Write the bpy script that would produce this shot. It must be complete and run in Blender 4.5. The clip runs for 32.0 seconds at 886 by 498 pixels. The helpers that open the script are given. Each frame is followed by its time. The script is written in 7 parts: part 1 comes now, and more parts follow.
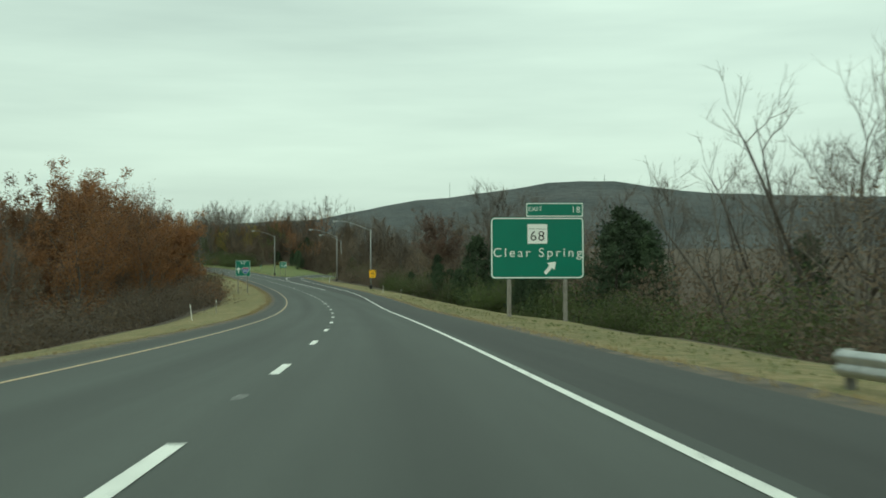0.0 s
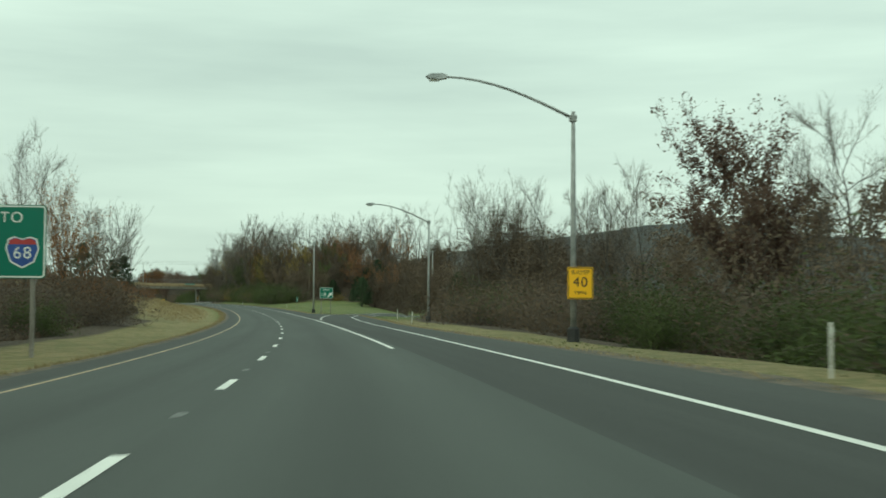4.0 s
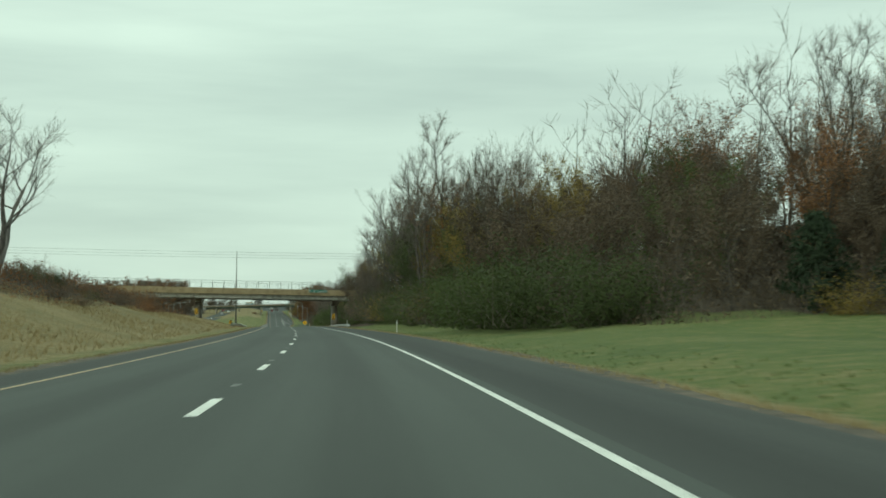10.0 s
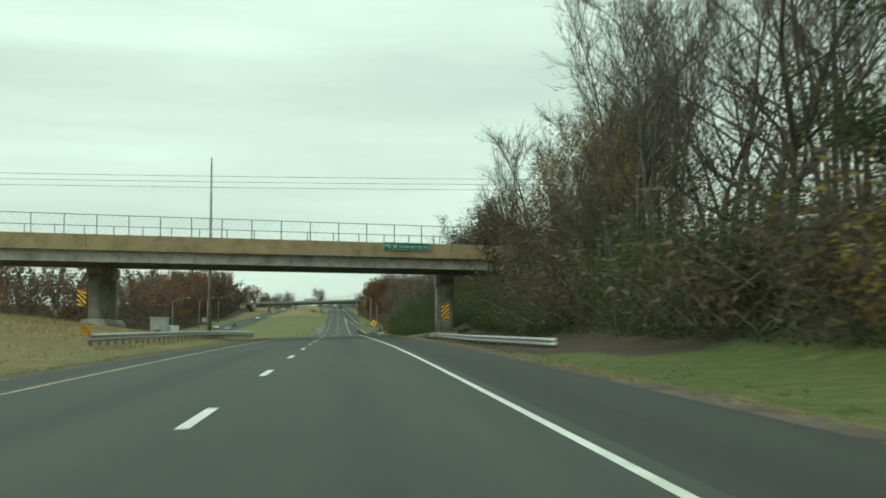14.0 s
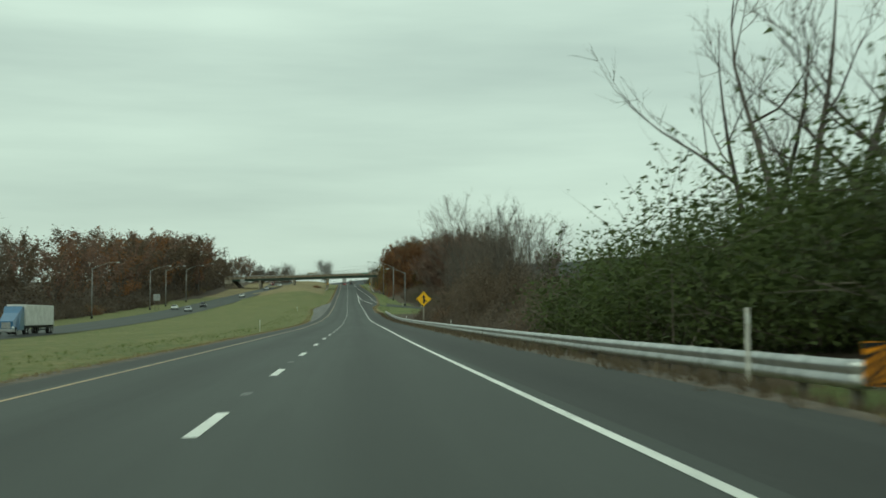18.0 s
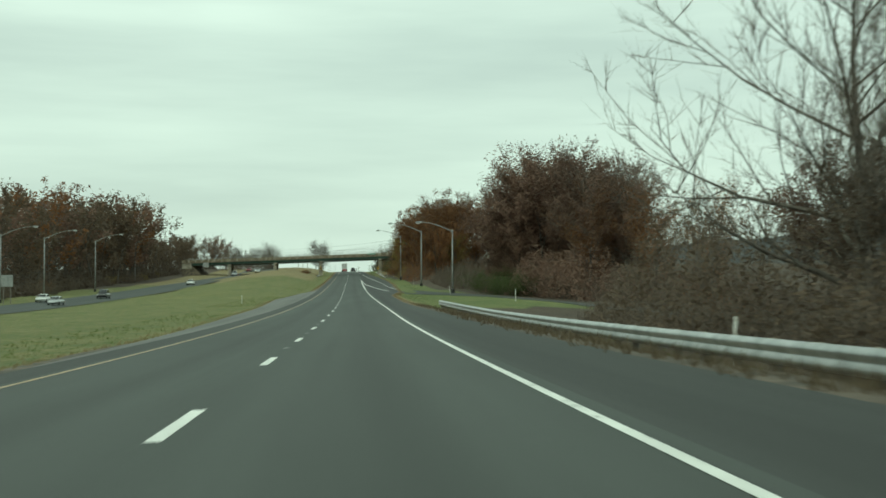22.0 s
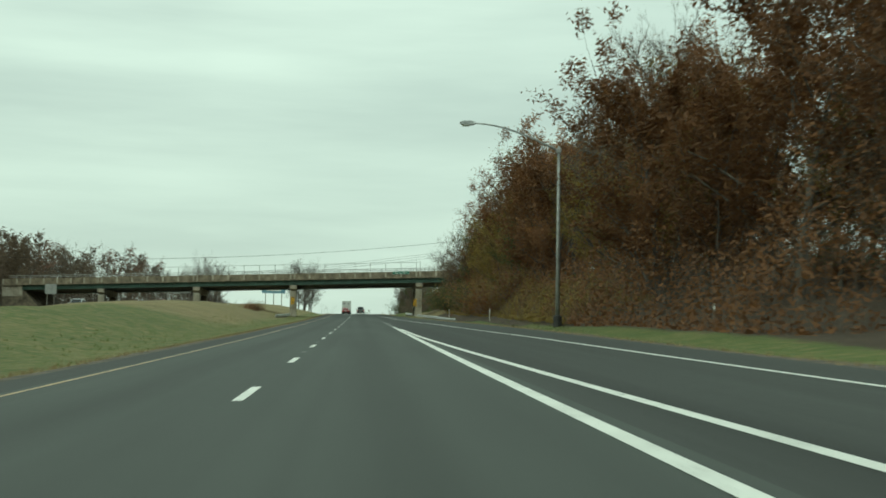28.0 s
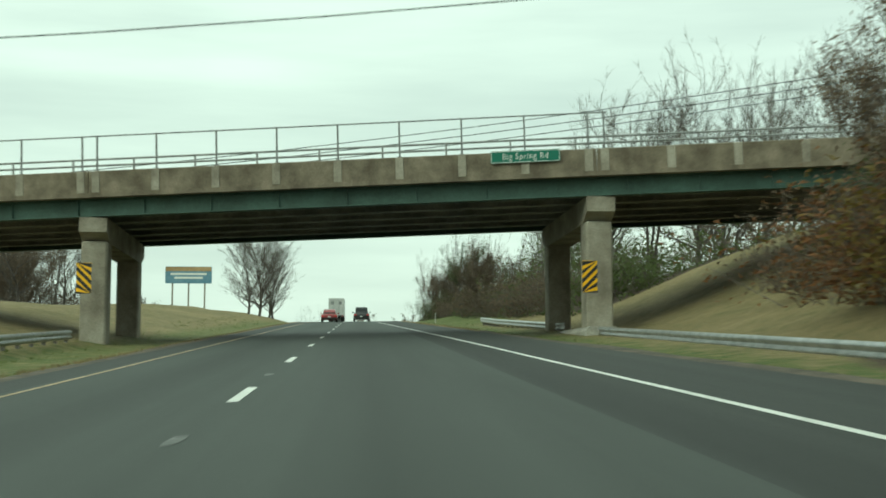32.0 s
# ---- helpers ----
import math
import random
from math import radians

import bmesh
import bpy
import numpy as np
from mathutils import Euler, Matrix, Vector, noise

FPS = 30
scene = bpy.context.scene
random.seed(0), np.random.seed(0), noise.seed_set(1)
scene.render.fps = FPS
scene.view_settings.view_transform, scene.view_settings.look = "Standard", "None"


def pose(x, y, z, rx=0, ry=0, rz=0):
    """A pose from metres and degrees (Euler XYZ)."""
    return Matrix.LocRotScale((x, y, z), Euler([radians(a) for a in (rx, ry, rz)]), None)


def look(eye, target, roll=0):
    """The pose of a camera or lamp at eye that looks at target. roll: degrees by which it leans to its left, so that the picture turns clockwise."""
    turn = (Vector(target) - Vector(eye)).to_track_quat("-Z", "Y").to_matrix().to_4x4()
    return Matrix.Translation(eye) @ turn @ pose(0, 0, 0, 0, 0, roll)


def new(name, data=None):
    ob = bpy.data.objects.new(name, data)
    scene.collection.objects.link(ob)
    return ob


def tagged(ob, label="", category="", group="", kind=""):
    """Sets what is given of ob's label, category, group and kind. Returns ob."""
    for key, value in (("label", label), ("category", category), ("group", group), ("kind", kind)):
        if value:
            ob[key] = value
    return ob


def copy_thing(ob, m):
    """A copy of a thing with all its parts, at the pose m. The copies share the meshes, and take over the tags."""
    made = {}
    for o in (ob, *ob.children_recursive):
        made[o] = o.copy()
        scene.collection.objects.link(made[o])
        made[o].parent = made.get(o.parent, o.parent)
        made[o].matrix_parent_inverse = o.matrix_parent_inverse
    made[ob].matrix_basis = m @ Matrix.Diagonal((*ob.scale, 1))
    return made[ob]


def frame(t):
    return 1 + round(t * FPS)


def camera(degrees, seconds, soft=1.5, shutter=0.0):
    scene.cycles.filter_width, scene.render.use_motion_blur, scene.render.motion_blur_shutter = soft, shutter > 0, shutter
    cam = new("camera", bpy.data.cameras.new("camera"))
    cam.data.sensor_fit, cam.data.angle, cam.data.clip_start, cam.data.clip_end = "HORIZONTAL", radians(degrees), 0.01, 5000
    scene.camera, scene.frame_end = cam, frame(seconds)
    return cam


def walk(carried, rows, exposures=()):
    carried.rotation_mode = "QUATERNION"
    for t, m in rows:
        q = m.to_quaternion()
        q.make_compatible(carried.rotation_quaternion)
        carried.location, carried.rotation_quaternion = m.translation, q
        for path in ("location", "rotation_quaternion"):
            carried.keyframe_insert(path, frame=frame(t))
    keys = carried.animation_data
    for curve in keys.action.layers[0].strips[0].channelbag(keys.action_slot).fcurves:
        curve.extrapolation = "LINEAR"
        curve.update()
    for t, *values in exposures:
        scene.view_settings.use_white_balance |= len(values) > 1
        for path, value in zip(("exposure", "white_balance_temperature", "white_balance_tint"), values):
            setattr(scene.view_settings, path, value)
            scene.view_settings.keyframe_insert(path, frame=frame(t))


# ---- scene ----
# brightness over time, white balance and sky
KELVIN, TINT = 6450, -23.5
EXPO = [(0.0, 0.04), (5.0, 0.02), (6.5, -0.05), (8.0, -0.09), (9.0, -0.05), (10.0, -0.02), (11.0, 0.04), (13.0, 0.1), (15.2, 0.32), (16.1, 0.44), (17.0, 0.03), (18.0, -0.16), (19.0, -0.16), (20.0, -0.06), (22.0, 0.05), (25.0, 0.0), (28.0, -0.02), (31.0, 0.0), (32.0, 0.24)]
SKY_POWER = 0.13
# camera path: seconds, x, y, z, yaw, pitch, roll
PATH = [
    (0.0, -0.307, 0.017, 1.051, -5.737, 0.894, -0.165),
    (0.5, 0.533, 19.772, 0.521, -5.074, 1.268, 0.174),
    (1.0, 1.160, 39.536, 0.060, -4.582, 1.536, 0.181),
    (1.5, 1.872, 59.297, -0.344, -4.362, 1.787, 0.134),
    (2.0, 2.275, 79.069, -0.683, -4.041, 1.991, 0.069),
    (2.5, 2.386, 98.850, -0.940, -3.681, 2.129, -0.004),
    (3.0, 2.230, 118.631, -1.121, -3.134, 2.308, 0.014),
    (3.5, 1.852, 138.411, -1.236, -2.326, 2.484, 0.342),
    (4.0, 1.182, 158.185, -1.291, -2.055, 3.103, 0.276),
    (4.5, 0.218, 177.948, -1.288, -1.317, 3.306, 0.228),
    (5.0, -1.048, 197.697, -1.240, -0.353, 3.383, 0.187),
    (5.5, -2.613, 217.428, -1.154, 1.101, 3.100, 0.142),
    (6.0, -4.507, 237.132, -1.037, 1.586, 3.244, 0.619),
    (6.5, -6.358, 256.844, -0.879, 2.188, 3.431, 0.859),
    (7.0, -8.410, 276.538, -0.691, 2.770, 3.557, 0.784),
    (7.5, -10.797, 296.199, -0.468, 3.376, 3.621, 0.751),
    (8.0, -13.225, 315.857, -0.202, 3.838, 3.731, 0.654),
    (8.5, -15.901, 335.490, 0.103, 4.325, 3.845, 0.509),
    (9.0, -18.839, 355.097, 0.442, 4.879, 4.010, 0.272),
    (9.5, -21.922, 374.695, 0.798, 5.573, 4.051, 0.241),
    (10.0, -25.265, 394.263, 1.153, 6.303, 4.120, 0.260),
    (10.5, -28.880, 413.797, 1.504, 7.007, 4.108, 0.072),
    (11.0, -32.769, 433.289, 1.851, 7.680, 4.021, 0.239),
    (11.5, -36.972, 452.730, 2.186, 8.368, 3.973, 0.398),
    (12.0, -41.353, 472.145, 2.503, 9.049, 3.949, 0.625),
    (12.5, -45.878, 491.533, 2.801, 9.714, 3.877, 0.618),
    (13.0, -50.473, 510.908, 3.080, 10.201, 3.762, 0.280),
    (13.5, -55.126, 530.270, 3.355, 10.311, 3.653, 0.034),
    (14.0, -59.771, 549.634, 3.645, 9.406, 4.033, 0.022),
    (14.5, -64.491, 568.981, 3.935, 9.362, 4.022, -0.035),
    (15.0, -69.301, 588.310, 4.194, 9.671, 3.838, -0.150),
    (15.5, -74.205, 607.615, 4.406, 10.508, 3.143, -0.351),
    (16.0, -79.245, 626.888, 4.571, 10.360, 3.112, -0.195),
    (16.5, -84.020, 646.229, 4.718, 10.222, 3.117, -0.078),
    (17.0, -88.889, 665.559, 4.845, 10.139, 3.135, -0.096),
    (17.5, -93.775, 684.888, 4.942, 9.975, 3.151, -0.027),
    (18.0, -98.638, 704.217, 5.005, 9.860, 3.125, -0.081),
    (18.5, -103.352, 723.557, 5.040, 9.748, 3.010, -0.071),
    (19.0, -108.028, 742.902, 5.063, 9.739, 2.793, -0.355),
    (19.5, -112.745, 762.258, 5.099, 9.703, 2.896, -0.127),
    (20.0, -117.497, 781.605, 5.151, 9.869, 2.839, -0.047),
    (20.5, -122.343, 800.923, 5.205, 10.030, 2.782, 0.023),
    (21.0, -127.057, 820.266, 5.273, 10.009, 2.685, -0.070),
    (21.5, -131.817, 839.589, 5.360, 10.037, 2.721, -0.216),
    (22.0, -136.626, 858.894, 5.476, 10.007, 2.892, -0.286),
    (22.5, -141.442, 878.187, 5.640, 10.151, 3.170, -0.301),
    (23.0, -146.253, 897.473, 5.881, 10.372, 3.409, -0.214),
    (23.5, -150.984, 916.770, 6.212, 10.397, 3.724, 0.009),
    (24.0, -155.742, 936.049, 6.613, 10.374, 3.970, 0.088),
    (24.5, -160.572, 955.304, 7.054, 10.305, 4.199, 0.193),
    (25.0, -165.495, 974.532, 7.524, 10.283, 4.276, 0.029),
    (25.5, -170.305, 993.786, 8.033, 10.365, 4.453, 0.376),
    (26.0, -175.153, 1013.025, 8.570, 9.838, 4.807, 0.381),
    (26.5, -180.009, 1032.259, 9.153, 9.712, 4.995, 0.433),
    (27.0, -184.886, 1051.482, 9.795, 9.815, 5.160, 0.543),
    (27.5, -189.794, 1070.693, 10.497, 10.304, 5.159, 0.739),
    (28.0, -194.737, 1089.890, 11.249, 10.389, 5.252, 0.955),
    (28.5, -199.549, 1109.113, 12.040, 10.344, 5.407, 1.024),
    (29.0, -204.366, 1128.331, 12.846, 10.307, 5.558, 1.033),
    (29.5, -209.196, 1147.540, 13.665, 10.259, 5.643, 1.121),
    (30.0, -214.025, 1166.744, 14.496, 10.306, 5.629, 0.487),
    (30.5, -218.804, 1185.954, 15.333, 10.322, 5.548, 0.360),
    (31.0, -223.623, 1205.151, 16.157, 10.368, 5.517, 0.285),
    (31.5, -228.474, 1224.334, 16.981, 10.248, 5.408, 0.203),
    (32.0, -233.335, 1243.509, 17.826, 10.361, 5.385, -0.043),
]

# the highway's line: heading, grade and bank in degrees, every 40, 40 and 100 m
HEADING = [-3.48, -2.55, -1.21, 0.323, 1.62, 3.23, 4.8, 5.92, 7.01, 8.26, 9.65, 11.17, 12.57, 13.28, 13.50, 13.82, 14.18, 14.21, 14.10, 13.87, 13.69, 13.79, 14.02, 13.93, 13.82, 14.15, 14.28, 14.18, 14.21, 14.11, 14.09, 14.15, 14.16, 14.16, 14.23, 14.30, 14.36, 14.40, 14.42, 14.45, 14.46, 14.46, 14.46]
GRADE = [-1.95, -1.39, -1.09, -0.61, -0.239, 0.096, 0.311, 0.503, 0.73, 0.958, 1.02, 1, 0.922, 0.814, 0.826, 0.778, 0.515, 0.383, 0.203, 0.06, 0.156, 0.18, 0.311, 0.646, 1.14, 1.35, 1.52, 1.83, 2.18, 2.32, 2.41, 2.38, 2.44, 2.57, 2.51, 2.51, 2.27, 1.8, 1.08, 0.239, -0.479, -0.958, -1.08]
BANK = [0.11, -0.91, -2.19, -1.25, -0.78, -1.19, -0.77, -1.89, -1.73, -2.10, -2.46, -2.38, -2.87, -2.13, -0.66, -0.52, -0.43, -0.39]
LENS = 38.75
DASH_START = 0.32
DASH_SLIP = ([0, 60, 120, 250, 330, 440, 540, 720, 800, 900, 1000, 1150, 1300], [-2.9, -2.7, -2.4, -2.2, -1.9, -1.6, -2.0, -2.1, -2.4, -2.95, -2.95, -2.6, -2.7])
# what stands beside the road is laid out in strides of K metres, on a datum DROP below the lane
K, DROP = 1.197, 0.18


def aim(x, y, z, yaw, pitch, roll):
    a, b = radians(yaw), radians(pitch)
    way = Vector((-math.sin(a) * math.cos(b), math.cos(a) * math.cos(b), math.sin(b)))
    return look((x, y, z), Vector((x, y, z)) + way * 10, roll)


cam = camera(LENS, 32.0, soft=1.7, shutter=0.22)
walk(cam, [(t, aim(*row)) for t, *row in PATH], exposures=[(t, e, KELVIN, TINT) for t, e in EXPO])

# ---- the highway's line ----
STEP = 4.0
LINE_S = np.arange(-20, 1690, STEP)
_th = np.radians(np.interp(LINE_S, np.arange(-20, 1700, 40), HEADING))
_gr = np.radians(np.interp(LINE_S, np.arange(-20, 1700, 40), GRADE))
_bk = np.radians(np.interp(LINE_S, np.arange(-20, 1700, 100), BANK))
_dir = np.stack([-np.sin(_th) * np.cos(_gr), np.cos(_th) * np.cos(_gr), np.sin(_gr)], 1)
LINE_P = np.zeros((len(LINE_S), 3))
LINE_P[1:] = np.cumsum((_dir[1:] + _dir[:-1]) / 2 * STEP, 0)
LINE_P -= LINE_P[5]


def line_at(s):
    """Places, headings and cross slopes of the highway at distances s (arrays); straight on past both ends."""
    s = np.atleast_1d(np.asarray(s, float))
    c = np.clip(s, LINE_S[0], LINE_S[-1])
    p = np.stack([np.interp(c, LINE_S, LINE_P[:, i]) for i in range(3)], 1)
    th, bk = np.interp(c, LINE_S, _th), np.interp(c, LINE_S, _bk)
    over = s - c
    p[:, 0] += -np.sin(th) * over
    p[:, 1] += np.cos(th) * over
    p[:, 2] += np.where(over > 0, -0.006 * np.minimum(over, 250), 0.02 * -np.minimum(over, 0))
    return p, th, bk


def smooth(a, b, v):
    u = np.clip((v - a) / (b - a), 0, 1)
    return u * u * (3 - 2 * u)


# ground beside the road: heights over the road's own level, by distance to the side (right is +)
SIDE = [-600, -140, -70, -52, -47, -36, -30, -24, -20, -16, -12, -9, -7.2, 4.8, 7, 9, 12, 16, 20, 26, 34, 50, 90, 600]
PROFILES = [
    (-150, [-2, -2, -3, -3, -3, -3, -3, -3, -2.6, -1.9, -0.7, -0.25, -0.22, -0.15, -0.25, -0.7, -1.6, -2.6, -3, -3, -2, 0, 4, 10]),
    (90, [-2, -2, -3, -3, -3, -3, -3, -3, -2.6, -1.9, -0.7, -0.25, -0.22, 0.05, 0.05, -0.1, -1.0, -2.0, -2.4, -2.4, -2, 0, 4, 10]),
    (230, [-1, -1, -1, -1, -1, -1, -1, -1, -0.9, -0.6, -0.3, -0.25, -0.22, 0.05, 0.1, 0.15, 0, -0.5, -0.6, -0.6, 0, 2, 6, 12]),
    (310, [0, 0, -1, -1.5, -1.5, 0.5, 2.6, 3.0, 2.6, 1.6, 0.5, -0.1, -0.15, 0.05, 0.12, 0.12, 0.08, -0.05, -0.2, -0.4, -0.4, 2, 6, 12]),
    (352, [0, 0, -1, -1.5, -1.5, 0.7, 3.0, 3.3, 2.8, 1.7, 0.5, -0.1, -0.15, 0.05, 0.12, 0.1, -0.05, -0.3, -0.6, -0.9, -0.9, 0.5, 5, 12]),
    (400, [0, 0, -1, -1.5, -1.5, 0.8, 3.4, 3.6, 3.0, 1.8, 0.5, -0.1, -0.15, 0.08, 0.4, 0.58, 0.6, 0.3, -0.2, -0.9, -1.0, -0.3, 4, 12]),
    (440, [0, 0, -1, -1.5, -1.5, 1.0, 3.6, 3.9, 3.2, 1.8, 0.5, -0.1, -0.15, 0.05, 0.25, 0.45, 0.5, 0.5, 0.5, 0.3, 0.2, 1, 6, 14]),
    (520, [0, 0, -1, -1.5, -1.5, 1.0, 4.0, 4.2, 3.3, 1.9, 0.7, 0.0, -0.12, 0.05, 0.1, 0.3, 1.3, 3.0, 4.6, 6.5, 8.5, 11, 14, 16]),
    (615, [0, 0, -1, -1.5, -1.5, -1.2, -0.2, 1.0, 1.6, 1.5, 0.8, 0.0, -0.12, 0.05, 0.1, 0.4, 1.6, 3.4, 5.0, 6.6, 8.0, 10, 12, 14]),
    (652, [0, 0, -1, -1.5, -1.5, -1.3, -0.8, 0.1, 0.7, 1.0, 0.5, 0.1, -0.1, 0.05, 0.1, 0.7, 2.6, 5.0, 5.6, 6.2, 7.0, 8, 9, 10]),
    (668, [0, 0, -1, -1.5, -1.5, -1.3, -0.9, -0.3, 0.1, 0.3, 0.2, 0.05, -0.1, 0.05, 0.1, 0.7, 2.6, 5.0, 5.6, 6.2, 7.0, 8, 9, 10]),
    (700, [0, 0, -1, -1.5, -1.5, -1.3, -1.1, -0.8, -0.5, -0.2, 0.0, -0.1, -0.15, 0.05, 0.2, 0.5, 1.8, 3.6, 5.0, 6.5, 7.5, 8, 9, 10]),
    (745, [0, 0, -1, -1.5, -1.5, -1.5, -1.4, -1.2, -0.9, -0.6, -0.3, -0.2, -0.2, -0.1, -0.12, 0.1, 0.8, 1.6, 2.4, 3.0, 3.4, 4, 4, 5]),
    (800, [0, 0, -1, -1.5, -1.5, -1.5, -1.4, -1.2, -0.9, -0.6, -0.4, -0.25, -0.2, -0.12, -0.25, -0.6, -1.2, -1.7, -1.9, -1.6, -1, -0.5, 1, 4]),
    (940, [0, 0, -1, -1.5, -1.5, -1.5, -1.4, -1.2, -0.9, -0.7, -0.5, -0.35, -0.28, -0.1, -0.15, -0.35, -0.8, -1.0, -1.0, -0.8, -0.4, 0.3, 1.5, 4]),
    (990, [0, 0, -1, -1.5, -1.5, -1.5, -1.4, -1.2, -0.9, -0.7, -0.55, -0.4, -0.3, 0.08, 0.15, 0.25, 0.35, 0.1, -0.2, -0.2, 0.2, 1.0, 3, 8]),
    (1100, [0, 0, -1, -1.5, -1.5, -1.5, -1.4, -1.2, -0.9, -0.6, -0.5, -0.4, -0.3, 0.1, 0.25, 0.35, 0.3, 0.3, 0.3, 0.3, 0.2, 0, 0, 0]),
    (1180, [0, 0, -0.8, -1.2, -1.2, -1.2, -0.9, 0.0, 0.6, 0.9, 0.3, -0.3, -0.3, 0.1, 0.25, 0.4, 0.9, 2.0, 3.0, 3.4, 3.0, 2, 1, 1]),
    (1270, [0, 0, -0.3, -0.6, -0.6, -0.3, 0.6, 1.6, 1.8, 1.6, 0.7, -0.2, -0.25, 0.1, 0.25, 0.6, 1.6, 3.0, 4.4, 6, 7, 8, 9, 10]),
    (1312, [0, 0, 0, -0.2, -0.2, -0.2, 0.3, 1.5, 1.7, 1.3, 0.4, -0.2, -0.22, 0.1, 0.2, 0.5, 1.7, 3.6, 5.2, 6.0, 6.6, 7, 8, 9]),
    (1340, [0, 0, 0, 0, 0, 0, 0.3, 1.2, 1.3, 0.9, 0.2, -0.15, -0.2, 0.1, 0.2, 0.4, 1.4, 3.2, 4.8, 5.8, 6.2, 7, 8, 9]),
    (1400, [1, 1, 1, 1, 1, 1, 1.2, 1.6, 1.7, 1.4, 0.7, 0.0, -0.1, 0.05, 0.1, 0.3, 0.9, 1.6, 2.0, 2.6, 3, 4, 5, 6]),
    (1700, [2, 2, 2, 2, 2, 2, 2, 2, 1.8, 1.4, 0.7, 0.0, -0.1, 0.0, 0.1, 0.3, 0.6, 0.8, 1.0, 1.2, 1.5, 2, 2, 2]),
]
_PS = np.array([p[0] for p in PROFILES], float)
_PZ = np.array([p[1] for p in PROFILES], float)
_PZ[:, -1] = np.minimum(_PZ[:, -1], 1.5)
_PZ[:, -2] = np.minimum(_PZ[:, -2], 3.0)


# the paved edge on the right, by distance along
R_EDGE = ([90, 104, 130, 170, 205, 250, 266, 290, 300, 318, 328, 340, 700, 940, 965, 985, 1030, 1060, 1130, 1175, 1230, 1300, 1400],
          [4.25, 4.6, 5.1, 5.6, 5.9, 6.4, 7.2, 8.0, 8.6, 9.2, 6.6, 4.3, 4.2, 4.3, 3.7, 3.7, 4.2, 6.2, 7.5, 7.6, 7.0, 5.6, 4.6])


def rise(s, d):
    """The ground's height over the road's level at s, d (arrays of one shape)."""
    s, d = np.broadcast_arrays(np.asarray(s, float), np.asarray(d, float) / K)
    cols = np.stack([np.interp(s, _PS, _PZ[:, j]) for j in range(len(SIDE))], -1)
    j = np.clip(np.searchsorted(SIDE, d) - 1, 0, len(SIDE) - 2)
    x0, x1 = np.take(SIDE, j), np.take(SIDE, j + 1)
    u = np.clip((d - x0) / (x1 - x0), 0, 1)
    a = np.take_along_axis(cols, j[..., None], -1)[..., 0]
    b = np.take_along_axis(cols, (j + 1)[..., None], -1)[..., 0]
    return (a + (b - a) * u) * K - DROP


def on_road(s, d, z=0.0):
    """Places at s along and d to the right of the camera's lane, z over the paved plane."""
    s, d, z = np.broadcast_arrays(*(np.atleast_1d(np.asarray(v, float)) for v in (s, d, z)))
    p, th, bk = line_at(s)
    out = p.copy()
    out[:, 0] += np.cos(th) * d
    out[:, 1] += np.sin(th) * d
    out[:, 2] += z - np.tan(bk) * d
    return out


def on_level(s, d, z=0.0):
    """The same with z over the level of the road's line, without its cross slope."""
    s, d, z = np.broadcast_arrays(*(np.atleast_1d(np.asarray(v, float)) for v in (s, d, z)))
    p, th, bk = line_at(s)
    out = p.copy()
    out[:, 0] += np.cos(th) * d
    out[:, 1] += np.sin(th) * d
    out[:, 2] += z
    return out


def stand(s, d, lift=0.0, turn=0.0, z=None):
    """The pose of a thing on the ground at s metres along and d strides to the side, facing along the road, drawn in strides; turn: degrees to the left."""
    h = float(ground(s, d * K)) if z is None else z * K - DROP
    p = on_level(s, d * K, h + lift * K)[0]
    th = line_at(s)[1][0]
    return Matrix.Translation(p) @ Matrix.Rotation(th + radians(turn), 4, "Z") @ Matrix.Scale(K, 4)


def ground(s, d):
    """The ground's height: the cross slope of the paved plane near the road, the profile further off."""
    s, d = np.asarray(s, float), np.asarray(d, float)
    bk = line_at(s.ravel())[2].reshape(s.shape)
    near = -np.tan(bk) * d - 0.03
    far = rise(s, d)
    edge = np.interp(s, R_EDGE[0], R_EDGE[1])
    w = smooth(0.1, 1.6, np.where(d > -1.8, d - edge, -d - 7.0))
    return near * (1 - w) + far * w

# ---- sky and light: a bright overcast day ----
SUN_UP, SUN_TURN = 38.0, 215.0
world = bpy.data.worlds.new("overcast_sky")
scene.world = world
world.use_nodes = True
wn, wl = world.node_tree.nodes, world.node_tree.links
wn.clear()
w_out = wn.new("ShaderNodeOutputWorld")
w_bg = wn.new("ShaderNodeBackground")
w_bg.inputs["Strength"].default_value = SKY_POWER
w_sky = wn.new("ShaderNodeTexSky")
w_sky.sky_type = "NISHITA"
w_sky.sun_disc = False
w_sky.sun_elevation, w_sky.sun_rotation = radians(SUN_UP), radians(SUN_TURN)
w_sky.dust_density = 4.0
w_co = wn.new("ShaderNodeTexCoord")
w_sep = wn.new("ShaderNodeSeparateXYZ")
wl.new(w_co.outputs["Generated"], w_sep.inputs[0])
